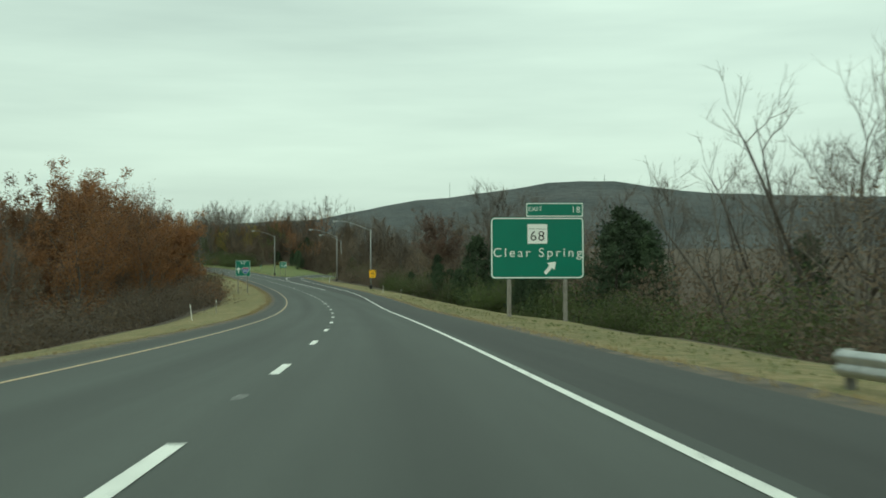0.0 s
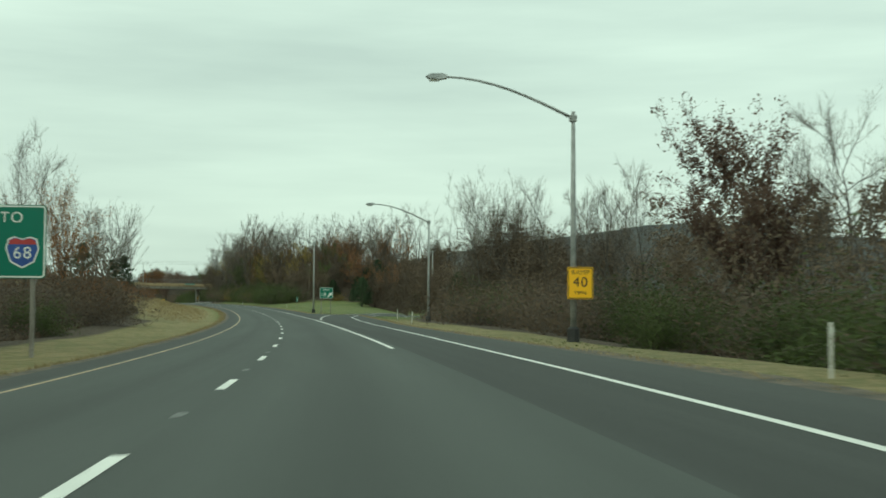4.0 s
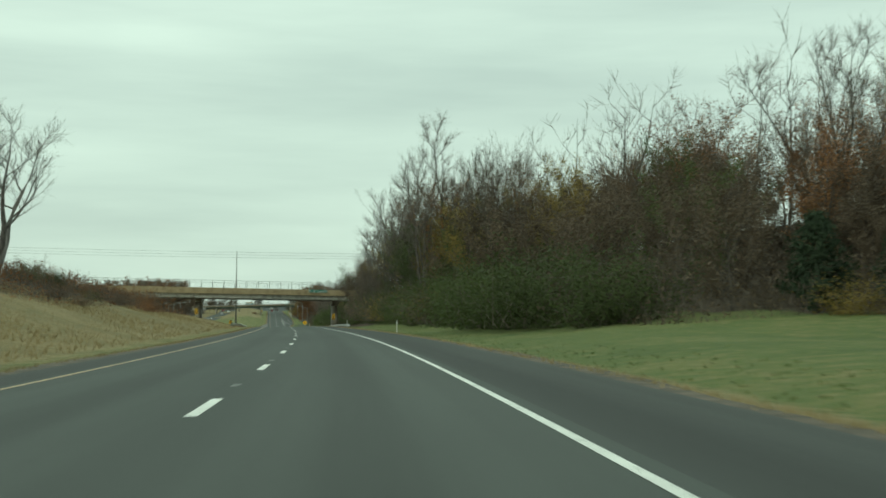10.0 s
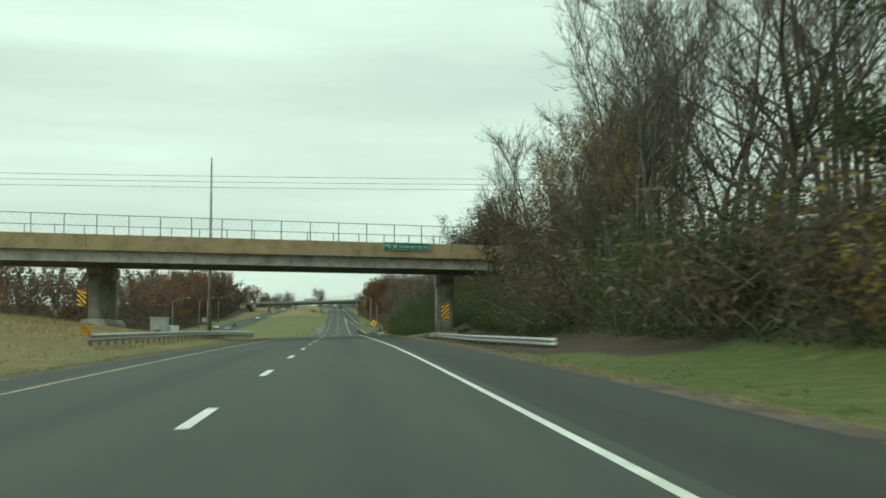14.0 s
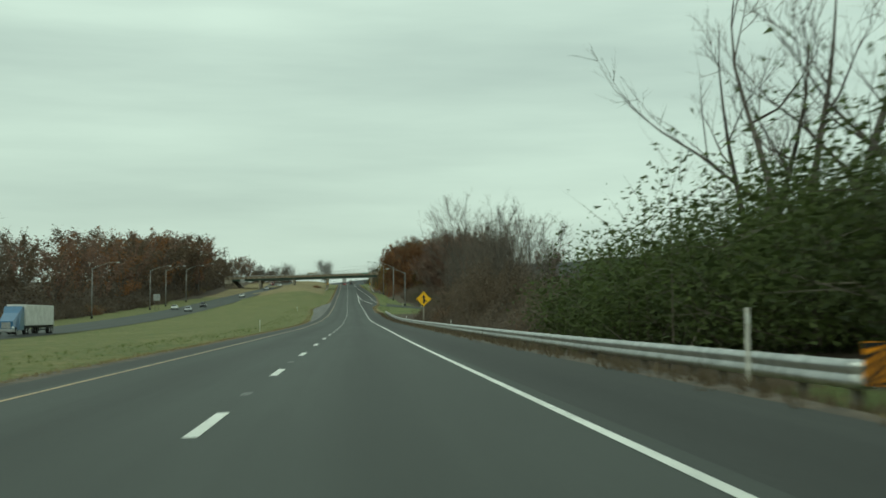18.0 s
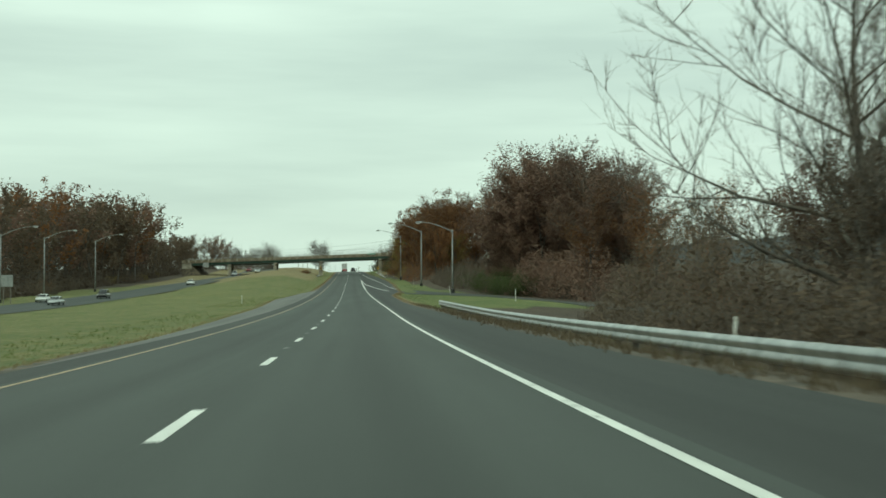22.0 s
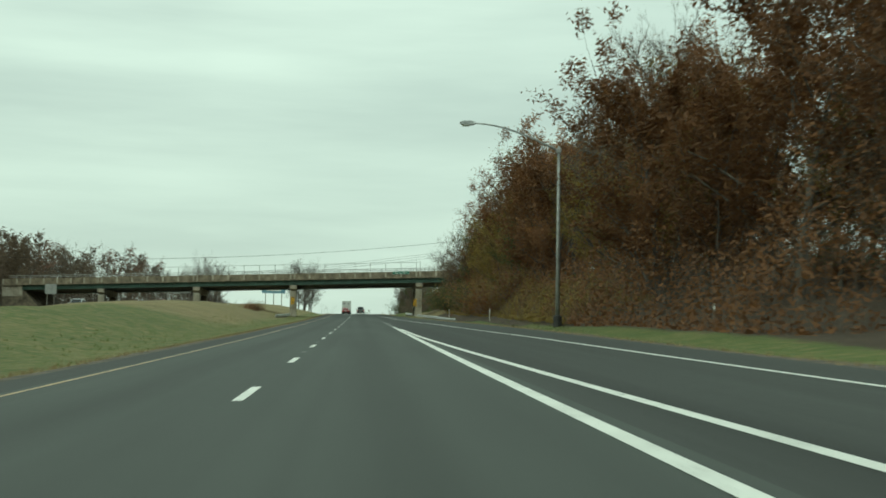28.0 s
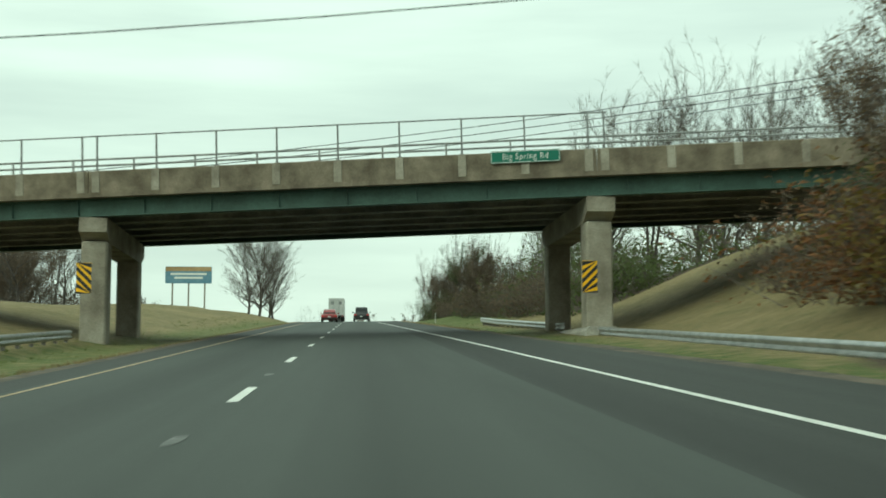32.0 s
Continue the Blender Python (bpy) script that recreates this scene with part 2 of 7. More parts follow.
# cloud layer: flattened noise in long bands, brighter overhead than at the horizon
w_map = wn.new("ShaderNodeMapping")
w_map.inputs["Scale"].default_value = (1.6, 1.6, 13.0)
wl.new(w_co.outputs["Generated"], w_map.inputs[0])
w_noise = wn.new("ShaderNodeTexNoise")
w_noise.inputs["Scale"].default_value = 1.4
w_noise.inputs["Detail"].default_value = 6.0
w_noise.inputs["Roughness"].default_value = 0.5
wl.new(w_map.outputs[0], w_noise.inputs["Vector"])
w_ramp = wn.new("ShaderNodeValToRGB")
w_ramp.color_ramp.elements[0].position, w_ramp.color_ramp.elements[0].color = 0.30, (4.9, 5.05, 5.15, 1)
w_ramp.color_ramp.elements[1].position, w_ramp.color_ramp.elements[1].color = 0.66, (6.7, 6.85, 6.8, 1)
wl.new(w_noise.outputs["Fac"], w_ramp.inputs[0])
w_up = wn.new("ShaderNodeMapRange")
w_up.inputs["From Min"].default_value, w_up.inputs["From Max"].default_value = -0.02, 0.35
w_up.inputs["To Min"].default_value, w_up.inputs["To Max"].default_value = 0.93, 1.12
wl.new(w_sep.outputs["Z"], w_up.inputs[0])
w_mul = wn.new("ShaderNodeVectorMath")
w_mul.operation = "SCALE"
wl.new(w_ramp.outputs[0], w_mul.inputs[0])
wl.new(w_up.outputs[0], w_mul.inputs["Scale"])
w_mix = wn.new("ShaderNodeMix")
w_mix.data_type = "RGBA"
w_mix.inputs[0].default_value = 0.9
wl.new(w_sky.outputs[0], w_mix.inputs[6])
wl.new(w_mul.outputs[0], w_mix.inputs[7])
wl.new(w_mix.outputs[2], w_bg.inputs["Color"])
wl.new(w_bg.outputs[0], w_out.inputs[0])

sun = new("sun", bpy.data.lights.new("sun", "SUN"))
sun.data.energy, sun.data.angle, sun.data.color = 0.8, radians(25), (1.0, 0.96, 0.9)
sun.matrix_world = look((0, 0, 0), (-math.sin(radians(SUN_TURN)) * math.cos(radians(SUN_UP)), -math.cos(radians(SUN_TURN)) * math.cos(radians(SUN_UP)), -math.sin(radians(SUN_UP))))


# ---- materials ----
def material(name, rough=0.8, metal=0.0):
    m = bpy.data.materials.new(name)
    m.use_nodes = True
    n = m.node_tree.nodes
    b = n["Principled BSDF"]
    b.inputs["Roughness"].default_value, b.inputs["Metallic"].default_value = rough, metal
    return m, n, m.node_tree.links, b


def ramp_node(n, stops):
    r = n.new("ShaderNodeValToRGB")
    e = r.color_ramp.elements
    while len(e) < len(stops):
        e.new(0.5)
    for q, (at, col) in zip(e, stops):
        q.position, q.color = at, (*col, 1)
    return r


def noise_node(n, l, vector, scale, detail=4.0, rough=0.55, stretch=None):
    if stretch:
        mp = n.new("ShaderNodeMapping")
        mp.inputs["Scale"].default_value = stretch
        l.new(vector, mp.inputs[0])
        vector = mp.outputs[0]
    t = n.new("ShaderNodeTexNoise")
    t.inputs["Scale"].default_value, t.inputs["Detail"].default_value, t.inputs["Roughness"].default_value = scale, detail, rough
    l.new(vector, t.inputs["Vector"])
    return t


def mixed(n, l, kind, fac, a, b):
    x = n.new("ShaderNodeMix")
    x.data_type, x.blend_type = "RGBA", kind
    for sock, v in ((x.inputs[0], fac), (x.inputs[6], a), (x.inputs[7], b)):
        if isinstance(v, (int, float)):
            sock.default_value = v
        elif isinstance(v, tuple):
            sock.default_value = (*v, 1)
        else:
            l.new(v, sock)
    return x.outputs[2]


def bump(n, l, b, height, strength, distance=0.02):
    k = n.new("ShaderNodeBump")
    k.inputs["Strength"].default_value, k.inputs["Distance"].default_value = strength, distance
    l.new(height, k.inputs["Height"])
    l.new(k.outputs[0], b.inputs["Normal"])


def surface(name, dark, light, scale=6.0, rough=0.8, metal=0.0, fine=60.0, bumps=0.2, vary=0.0, stretch=None, middle=None):
    """A two-scale mottled material between two colours, by object coordinates; vary: spread from object to object."""
    m, n, l, b = material(name, rough, metal)
    co = n.new("ShaderNodeTexCoord").outputs["Object"]
    big = noise_node(n, l, co, scale, 5, 0.6, stretch)
    small = noise_node(n, l, co, fine, 3, 0.6)
    stops = [(0.32, dark), (0.5, middle), (0.68, light)] if middle else [(0.34, dark), (0.66, light)]
    r = ramp_node(n, stops)
    l.new(big.outputs["Fac"], r.inputs[0])
    grain = ramp_node(n, [(0.3, (0.78, 0.78, 0.78)), (0.7, (1.12, 1.12, 1.12))])
    l.new(small.outputs["Fac"], grain.inputs[0])
    col = mixed(n, l, "MULTIPLY", 1.0, r.outputs[0], grain.outputs[0])
    if vary:
        info = n.new("ShaderNodeObjectInfo")
        h = n.new("ShaderNodeHueSaturation")
        for sock, lo, hi in (("Hue", 0.5 - 0.06 * vary, 0.5 + 0.06 * vary), ("Value", 1 - 0.45 * vary, 1 + 0.45 * vary)):
            q = n.new("ShaderNodeMapRange")
            q.inputs["To Min"].default_value, q.inputs["To Max"].default_value = lo, hi
            if sock == "Value":
                k = n.new("ShaderNodeMath")
                k.operation = "MULTIPLY"
                k.inputs[1].default_value = 7.31
                l.new(info.outputs["Random"], k.inputs[0])
                f = n.new("ShaderNodeMath")
                f.operation = "FRACT"
                l.new(k.outputs[0], f.inputs[0])
                l.new(f.outputs[0], q.inputs[0])
            else:
                l.new(info.outputs["Random"], q.inputs[0])
            l.new(q.outputs[0], h.inputs[sock])
        l.new(col, h.inputs["Color"])
        col = h.outputs[0]
    l.new(col, b.inputs["Base Color"])
    if bumps:
        bump(n, l, b, small.outputs["Fac"], bumps)
    return m


def leafage(name, stops, rough=0.75, spread=0.25, thin=0.4):
    """Leaves and twigs: each leaf takes its own tone, and so does each clump."""
    m, n, l, b = material(name, rough)
    g = n.new("ShaderNodeNewGeometry")
    r = ramp_node(n, stops)
    clump = noise_node(n, l, n.new("ShaderNodeTexCoord").outputs["Object"], 0.55, 4, 0.6)
    fine = noise_node(n, l, n.new("ShaderNodeTexCoord").outputs["Object"], 5.0, 5, 0.7)
    both = n.new("ShaderNodeMix")
    both.inputs[0].default_value = 0.5
    l.new(fine.outputs["Fac"], both.inputs[2])
    l.new(clump.outputs["Fac"], both.inputs[3])
    wide = n.new("ShaderNodeMapRange")
    wide.inputs["From Min"].default_value, wide.inputs["From Max"].default_value = 0.3, 0.7
    l.new(both.outputs[0], wide.inputs[0])
    tone = n.new("ShaderNodeMix")
    tone.inputs[0].default_value = 0.8
    l.new(g.outputs["Random Per Island"], tone.inputs[2])
    l.new(wide.outputs[0], tone.inputs[3])
    l.new(tone.outputs[0], r.inputs[0])
    info = n.new("ShaderNodeObjectInfo")
    h = n.new("ShaderNodeHueSaturation")
    q = n.new("ShaderNodeMapRange")
    q.inputs["To Min"].default_value, q.inputs["To Max"].default_value = 1 - spread, 1 + spread
    l.new(info.outputs["Random"], q.inputs[0])
    l.new(q.outputs[0], h.inputs["Value"])
    l.new(r.outputs[0], h.inputs["Color"])
    l.new(h.outputs[0], b.inputs["Base Color"])
    if thin:
        # light comes through thin leaves
        tr, mx = n.new("ShaderNodeBsdfTranslucent"), n.new("ShaderNodeMixShader")
        mx.inputs[0].default_value = thin
        l.new(h.outputs[0], tr.inputs["Color"])
        l.new(b.outputs[0], mx.inputs[1])
        l.new(tr.outputs[0], mx.inputs[2])
        l.new(mx.outputs[0], n["Material Output"].inputs["Surface"])
    return m


def asphalt(name, base, streaks):
    """Worn asphalt; its UV runs across (x, metres) and along (y, metres) the road."""
    m, n, l, b = material(name, 0.82)
    uv = n.new("ShaderNodeTexCoord").outputs["UV"]
    ob = n.new("ShaderNodeTexCoord").outputs["Object"]
    sep = n.new("ShaderNodeSeparateXYZ")
    l.new(uv, sep.inputs[0])
    grit = noise_node(n, l, ob, 38, 4, 0.7)
    patch = noise_node(n, l, uv, 0.35, 5, 0.6, (1.0, 0.12, 1))
    long = noise_node(n, l, uv, 1.1, 4, 0.6, (1.0, 0.012, 1))
    c = ramp_node(n, [(0.3, tuple(v * 0.86 for v in base)), (0.7, tuple(v * 1.16 for v in base))])
    l.new(patch.outputs["Fac"], c.inputs[0])
    col = c.outputs[0]
    if streaks:
        # polished wheel tracks lighter, the oily strip between them darker, across each 3.66 m lane
        k = n.new("ShaderNodeMath")
        k.operation = "MULTIPLY_ADD"
        k.inputs[1].default_value, k.inputs[2].default_value = 1 / 3.66, 0.5 + 10
        l.new(sep.outputs["X"], k.inputs[0])
        f = n.new("ShaderNodeMath")
        f.operation = "FRACT"
        l.new(k.outputs[0], f.inputs[0])
        wear = ramp_node(n, [(0.0, (0.97,) * 3), (0.1, (1.0,) * 3), (0.26, (1.12,) * 3), (0.42, (0.84,) * 3), (0.52, (0.68,) * 3), (0.62, (0.86,) * 3), (0.76, (1.12,) * 3), (0.9, (1.0,) * 3), (1.0, (0.97,) * 3)])
        wear.color_ramp.interpolation = "B_SPLINE"
        l.new(f.outputs[0], wear.inputs[0])
        col = mixed(n, l, "MULTIPLY", 0.9, col, wear.outputs[0])
    else:
        # dark seam where the shoulder joins the lane
        k = n.new("ShaderNodeMapRange")
        k.inputs["From Min"].default_value, k.inputs["From Max"].default_value = 2.0, 5.0
        l.new(sep.outputs["X"], k.inputs[0])
        seam = ramp_node(n, [(0.0, (1.0,) * 3), (0.12, (0.78,) * 3), (0.3, (0.7,) * 3), (0.5, (0.95,) * 3), (1.0, (1.05,) * 3)])
        l.new(k.outputs[0], seam.inputs[0])
        col = mixed(n, l, "MULTIPLY", 0.9, col, seam.outputs[0])
    lr = ramp_node(n, [(0.35, (0.82,) * 3), (0.65, (1.14,) * 3)] if streaks else [(0.32, (0.66,) * 3), (0.5, (0.95,) * 3), (0.68, (1.35,) * 3)])
    l.new(long.outputs["Fac"], lr.inputs[0])
    col = mixed(n, l, "MULTIPLY", 0.8, col, lr.outputs[0])
    gr = ramp_node(n, [(0.3, (0.75,) * 3), (0.7, (1.25,) * 3)])
    l.new(grit.outputs["Fac"], gr.inputs[0])
    col = mixed(n, l, "MULTIPLY", 0.7, col, gr.outputs[0])
    l.new(col, b.inputs["Base Color"])
    bump(n, l, b, grit.outputs["Fac"], 0.35, 0.01)
    return m


def paint(name, colour, worn, keep, size=5.5):
    """Road paint, chipped down to the asphalt; keep: how much is left."""
    m, n, l, b = material(name, 0.6)
    ob = n.new("ShaderNodeTexCoord").outputs["Object"]
    a = noise_node(n, l, ob, size, 8, 0.75)
    r = ramp_node(n, [(keep - 0.06, colour), (keep + 0.06, worn)])
    l.new(a.outputs["Fac"], r.inputs[0])
    dirt = noise_node(n, l, ob, 0.7, 4, 0.6)
    dr = ramp_node(n, [(0.3, (0.8,) * 3), (0.65, (1.0,) * 3)])
    l.new(dirt.outputs["Fac"], dr.inputs[0])
    l.new(mixed(n, l, "MULTIPLY", 1.0, r.outputs[0], dr.outputs[0]), b.inputs["Base Color"])
    return m


def ground_material():
    """Verge grass, meadow and leaf litter, mixed by the 'cover' attribute: red green grass, green dry grass, blue litter."""
    m, n, l, b = material("ground_cover", 0.95)
    ob = n.new("ShaderNodeTexCoord").outputs["Object"]
    at = n.new("ShaderNodeAttribute")
    at.attribute_name = "cover"
    sep = n.new("ShaderNodeSeparateXYZ")
    l.new(at.outputs["Vector"], sep.inputs[0])
    a = noise_node(n, l, ob, 0.16, 6, 0.62)
    c = noise_node(n, l, ob, 1.7, 5, 0.65)
    d = noise_node(n, l, ob, 14.0, 4, 0.7)
    lush = ramp_node(n, [(0.32, (0.055, 0.086, 0.017)), (0.5, (0.104, 0.13, 0.031)), (0.68, (0.19, 0.172, 0.06))])
    dry = ramp_node(n, [(0.3, (0.125, 0.11, 0.045)), (0.5, (0.215, 0.17, 0.078)), (0.7, (0.31, 0.24, 0.125))])
    litter = ramp_node(n, [(0.3, (0.028, 0.02, 0.013)), (0.55, (0.07, 0.048, 0.03)), (0.72, (0.12, 0.085, 0.05))])
    half = n.new("ShaderNodeMix")
    half.inputs[0].default_value = 0.5
    l.new(a.outputs["Fac"], half.inputs[2])
    l.new(c.outputs["Fac"], half.inputs[3])
    for r in (lush, dry, litter):
        l.new(half.outputs[0], r.inputs[0])
    def edged(sock):
        k = n.new("ShaderNodeMath")
        k.operation = "ADD"
        l.new(sock, k.inputs[0])
        l.new(c.outputs["Fac"], k.inputs[1])
        q = n.new("ShaderNodeMapRange")
        q.interpolation_type = "SMOOTHSTEP"
        q.inputs["From Min"].default_value, q.inputs["From Max"].default_value = 0.8, 1.2
        l.new(k.outputs[0], q.inputs[0])
        return q.outputs[0]
    col = mixed(n, l, "MIX", edged(sep.outputs["Y"]), lush.outputs[0], dry.outputs[0])
    col = mixed(n, l, "MIX", edged(sep.outputs["Z"]), col, litter.outputs[0])
    fr = ramp_node(n, [(0.3, (0.62,) * 3), (0.7, (1.3,) * 3)])
    l.new(d.outputs["Fac"], fr.inputs[0])
    l.new(mixed(n, l, "MULTIPLY", 0.9, col, fr.outputs[0]), b.inputs["Base Color"])
    bump(n, l, b, d.outputs["Fac"], 0.8, 0.08)
    return m


ASPHALT = asphalt("worn_asphalt", (0.050, 0.0565, 0.0515), True)
SHOULDER = asphalt("shoulder_asphalt", (0.031, 0.0335, 0.0310), False)
APRON = asphalt("pale_apron", (0.13, 0.128, 0.12), False)
EDGE_DIRT = surface("gravel_edge", (0.05, 0.042, 0.034), (0.15, 0.12, 0.09), 1.5, 0.95, fine=25, bumps=0.6)
WHITE_PAINT = paint("white_road_paint", (0.78, 0.78, 0.74), (0.12, 0.12, 0.115), 0.62)
WORN_PAINT = paint("worn_white_paint", (0.62, 0.62, 0.58), (0.09, 0.09, 0.085), 0.55, 2.2)
YELLOW_PAINT = paint("faded_yellow_paint", (0.55, 0.4, 0.23), (0.15, 0.13, 0.105), 0.56)
GHOST_PAINT = paint("ghost_paint", (0.2, 0.2, 0.19), (0.065, 0.068, 0.063), 0.46)
GROUND = ground_material()
CONCRETE = surface("weathered_concrete", (0.19, 0.165, 0.13), (0.42, 0.385, 0.32), 0.9, 0.9, fine=22, middle=(0.31, 0.28, 0.225), bumps=0.25)
CONCRETE_PALE = surface("pale_concrete", (0.26, 0.25, 0.22), (0.5, 0.48, 0.43), 1.2, 0.9, fine=22, middle=(0.4, 0.38, 0.33))
CONCRETE_TAN = surface("tan_concrete", (0.23, 0.17, 0.1), (0.41, 0.32, 0.2), 0.8, 0.9, fine=20, middle=(0.34, 0.262, 0.158))
CONCRETE_BROWN = surface("brown_stained_concrete", (0.1, 0.08, 0.056), (0.28, 0.235, 0.175), 1.1, 0.9, fine=18, middle=(0.18, 0.15, 0.108), bumps=0.3)
CONCRETE_DARK = surface("stained_concrete", (0.26, 0.25, 0.225), (0.46, 0.44, 0.4), 1.0, 0.9, fine=20)
SLOPE_STONE = surface("slope_paving", (0.06, 0.05, 0.038), (0.2, 0.165, 0.12), 1.3, 0.95, fine=12, bumps=0.7)
GREEN_STEEL = surface("green_girder_paint", (0.028, 0.062, 0.046), (0.055, 0.108, 0.085), 0.8, 0.6, fine=15)
DARK_STEEL = surface("dark_beam_steel", (0.18, 0.18, 0.165), (0.32, 0.31, 0.29), 1.0, 0.7, fine=15)
GALV = surface("galvanised_steel", (0.3, 0.31, 0.31), (0.52, 0.53, 0.53), 3.0, 0.42, 0.75, fine=40, bumps=0.05)
GALV_DULL = surface("dull_galvanised_steel", (0.22, 0.225, 0.22), (0.4, 0.4, 0.395), 2.0, 0.6, 0.5, fine=30, bumps=0.05)
POST_STEEL = surface("rail_post_steel", (0.1, 0.095, 0.085), (0.24, 0.23, 0.21), 4.0, 0.7, 0.3, fine=30)
MESH_STEEL = surface("fence_steel", (0.16, 0.165, 0.165), (0.3, 0.3, 0.3), 3.0, 0.6, 0.4)
POST_WOOD = surface("weathered_wood", (0.2, 0.18, 0.15), (0.4, 0.37, 0.32), 4.0, 0.9, stretch=(4, 4, 0.6))
SIGN_POST = surface("weathered_sign_post", (0.14, 0.125, 0.11), (0.27, 0.25, 0.22), 3.0, 0.85, fine=30, stretch=(4, 4, 0.6))
POST_WHITE = surface("white_post_plastic", (0.5, 0.48, 0.43), (0.72, 0.7, 0.66), 5.0, 0.6)


def sheeting(name, colour):
    """Retroreflective sign sheeting: even colour, a little faded and dusty."""
    m, n, l, b = material(name, 0.42)
    ob = n.new("ShaderNodeTexCoord").outputs["Object"]
    a = noise_node(n, l, ob, 0.9, 4, 0.5)
    c = noise_node(n, l, ob, 24.0, 3, 0.6)
    r = ramp_node(n, [(0.3, tuple(v * 0.95 for v in colour)), (0.7, tuple(min(1, v * 1.05) for v in colour))])
    l.new(a.outputs["Fac"], r.inputs[0])
    g = ramp_node(n, [(0.3, (0.97,) * 3), (0.7, (1.02,) * 3)])
    l.new(c.outputs["Fac"], g.inputs[0])
    l.new(mixed(n, l, "MULTIPLY", 1.0, r.outputs[0], g.outputs[0]), b.inputs["Base Color"])
    return m


SIGN_GREEN = sheeting("green_sign_sheeting", (0.003, 0.135, 0.085))
SIGN_WHITE = sheeting("white_sign_sheeting", (0.72, 0.73, 0.7))
SIGN_YELLOW = sheeting("yellow_sign_sheeting", (0.85, 0.46, 0.01))
SIGN_ORANGE = sheeting("orange_marker_sheeting", (0.8, 0.3, 0.02))
SIGN_BLACK = surface("black_sign_legend", (0.012, 0.012, 0.012), (0.02, 0.02, 0.02), 3.0, 0.5, bumps=0.0)
SIGN_BLUE = surface("blue_shield", (0.02, 0.06, 0.25), (0.03, 0.08, 0.3), 3.0, 0.45, bumps=0.0)
SIGN_RED = surface("red_shield_top", (0.35, 0.03, 0.03), (0.4, 0.04, 0.04), 3.0, 0.45, bumps=0.0)
SIGN_BACK = surface("bare_sign_back", (0.3, 0.31, 0.31), (0.42, 0.43, 0.42), 2.0, 0.5, 0.6)
BARK = surface("grey_brown_bark", (0.045, 0.038, 0.031), (0.13, 0.115, 0.098), 2.0, 0.95, fine=14, bumps=0.5, vary=0.5, stretch=(3, 3, 0.6))
BARK_PALE = surface("pale_grey_bark", (0.12, 0.11, 0.1), (0.27, 0.255, 0.235), 2.0, 0.95, fine=14, bumps=0.5, vary=0.4, stretch=(3, 3, 0.6))
TWIGS = leafage("bare_twigs", [(0.0, (0.085, 0.068, 0.054)), (0.5, (0.112, 0.09, 0.072)), (1.0, (0.145, 0.118, 0.095))], thin=0.0)
TWIGS_PALE = leafage("pale_twigs", [(0.0, (0.100, 0.085, 0.075)), (1.0, (0.220, 0.200, 0.175))], thin=0.0)
RUST = leafage("russet_leaves", [(0.0, (0.149, 0.067, 0.030)), (0.5, (0.213, 0.098, 0.039)), (1.0, (0.287, 0.140, 0.052))], spread=0.4)
MAROON = leafage("maroon_leaves", [(0.0, (0.139, 0.083, 0.064)), (0.5, (0.198, 0.120, 0.088)), (1.0, (0.256, 0.163, 0.113))], spread=0.3)
GOLD = leafage("golden_olive_leaves", [(0.0, (0.102, 0.073, 0.020)), (0.5, (0.204, 0.146, 0.037)), (1.0, (0.335, 0.248, 0.065))], spread=0.35)
OLIVE = leafage("olive_green_leaves", [(0.0, (0.052, 0.071, 0.021)), (0.5, (0.076, 0.100, 0.029)), (1.0, (0.113, 0.133, 0.043))], spread=0.35)
CEDAR = leafage("dark_cedar_sprays", [(0.0, (0.023, 0.036, 0.019)), (0.6, (0.050, 0.078, 0.036)), (1.0, (0.103, 0.126, 0.059))], spread=0.3)
BROWN = leafage("withered_brown_leaves", [(0.0, (0.090, 0.066, 0.047)), (0.5, (0.138, 0.100, 0.067)), (1.0, (0.192, 0.138, 0.090))], spread=0.35)
ORANGE = leafage("orange_leaves", [(0.0, (0.130, 0.045, 0.012)), (0.5, (0.240, 0.090, 0.020)), (1.0, (0.340, 0.150, 0.030))], spread=0.3)
GRASS_GREEN = leafage("green_grass_blades", [(0.0, (0.080, 0.110, 0.028)), (0.6, (0.125, 0.150, 0.042)), (1.0, (0.210, 0.200, 0.085))])
GRASS_DRY = leafage("dry_grass_blades", [(0.0, (0.140, 0.110, 0.055)), (0.5, (0.270, 0.210, 0.110)), (1.0, (0.420, 0.340, 0.200))])
GRASS_BROWN = leafage("brown_grass_blades", [(0.0, (0.07, 0.05, 0.03)), (0.5, (0.13, 0.098, 0.06)), (1.0, (0.21, 0.165, 0.105))])
RUBBER = surface("tyre_rubber", (0.012, 0.012, 0.012), (0.03, 0.03, 0.03), 6.0, 0.85)
GLASS_DARK, _n, _l, _b = material("dark_car_glass", 0.08)
_b.inputs["Base Color"].default_value = (0.012, 0.014, 0.016, 1)


def gloss(name, colour, rough=0.3, metal=0.0, coat=0.6):
    m, n, l, b = material(name, rough, metal)
    ob = n.new("ShaderNodeTexCoord").outputs["Object"]
    a = noise_node(n, l, ob, 1.5, 4, 0.6)
    r = ramp_node(n, [(0.3, tuple(v * 0.85 for v in colour)), (0.7, tuple(min(1, v * 1.08) for v in colour))])
    l.new(a.outputs["Fac"], r.inputs[0])
    l.new(r.outputs[0], b.inputs["Base Color"])
    b.inputs["Coat Weight"].default_value = coat
    return m


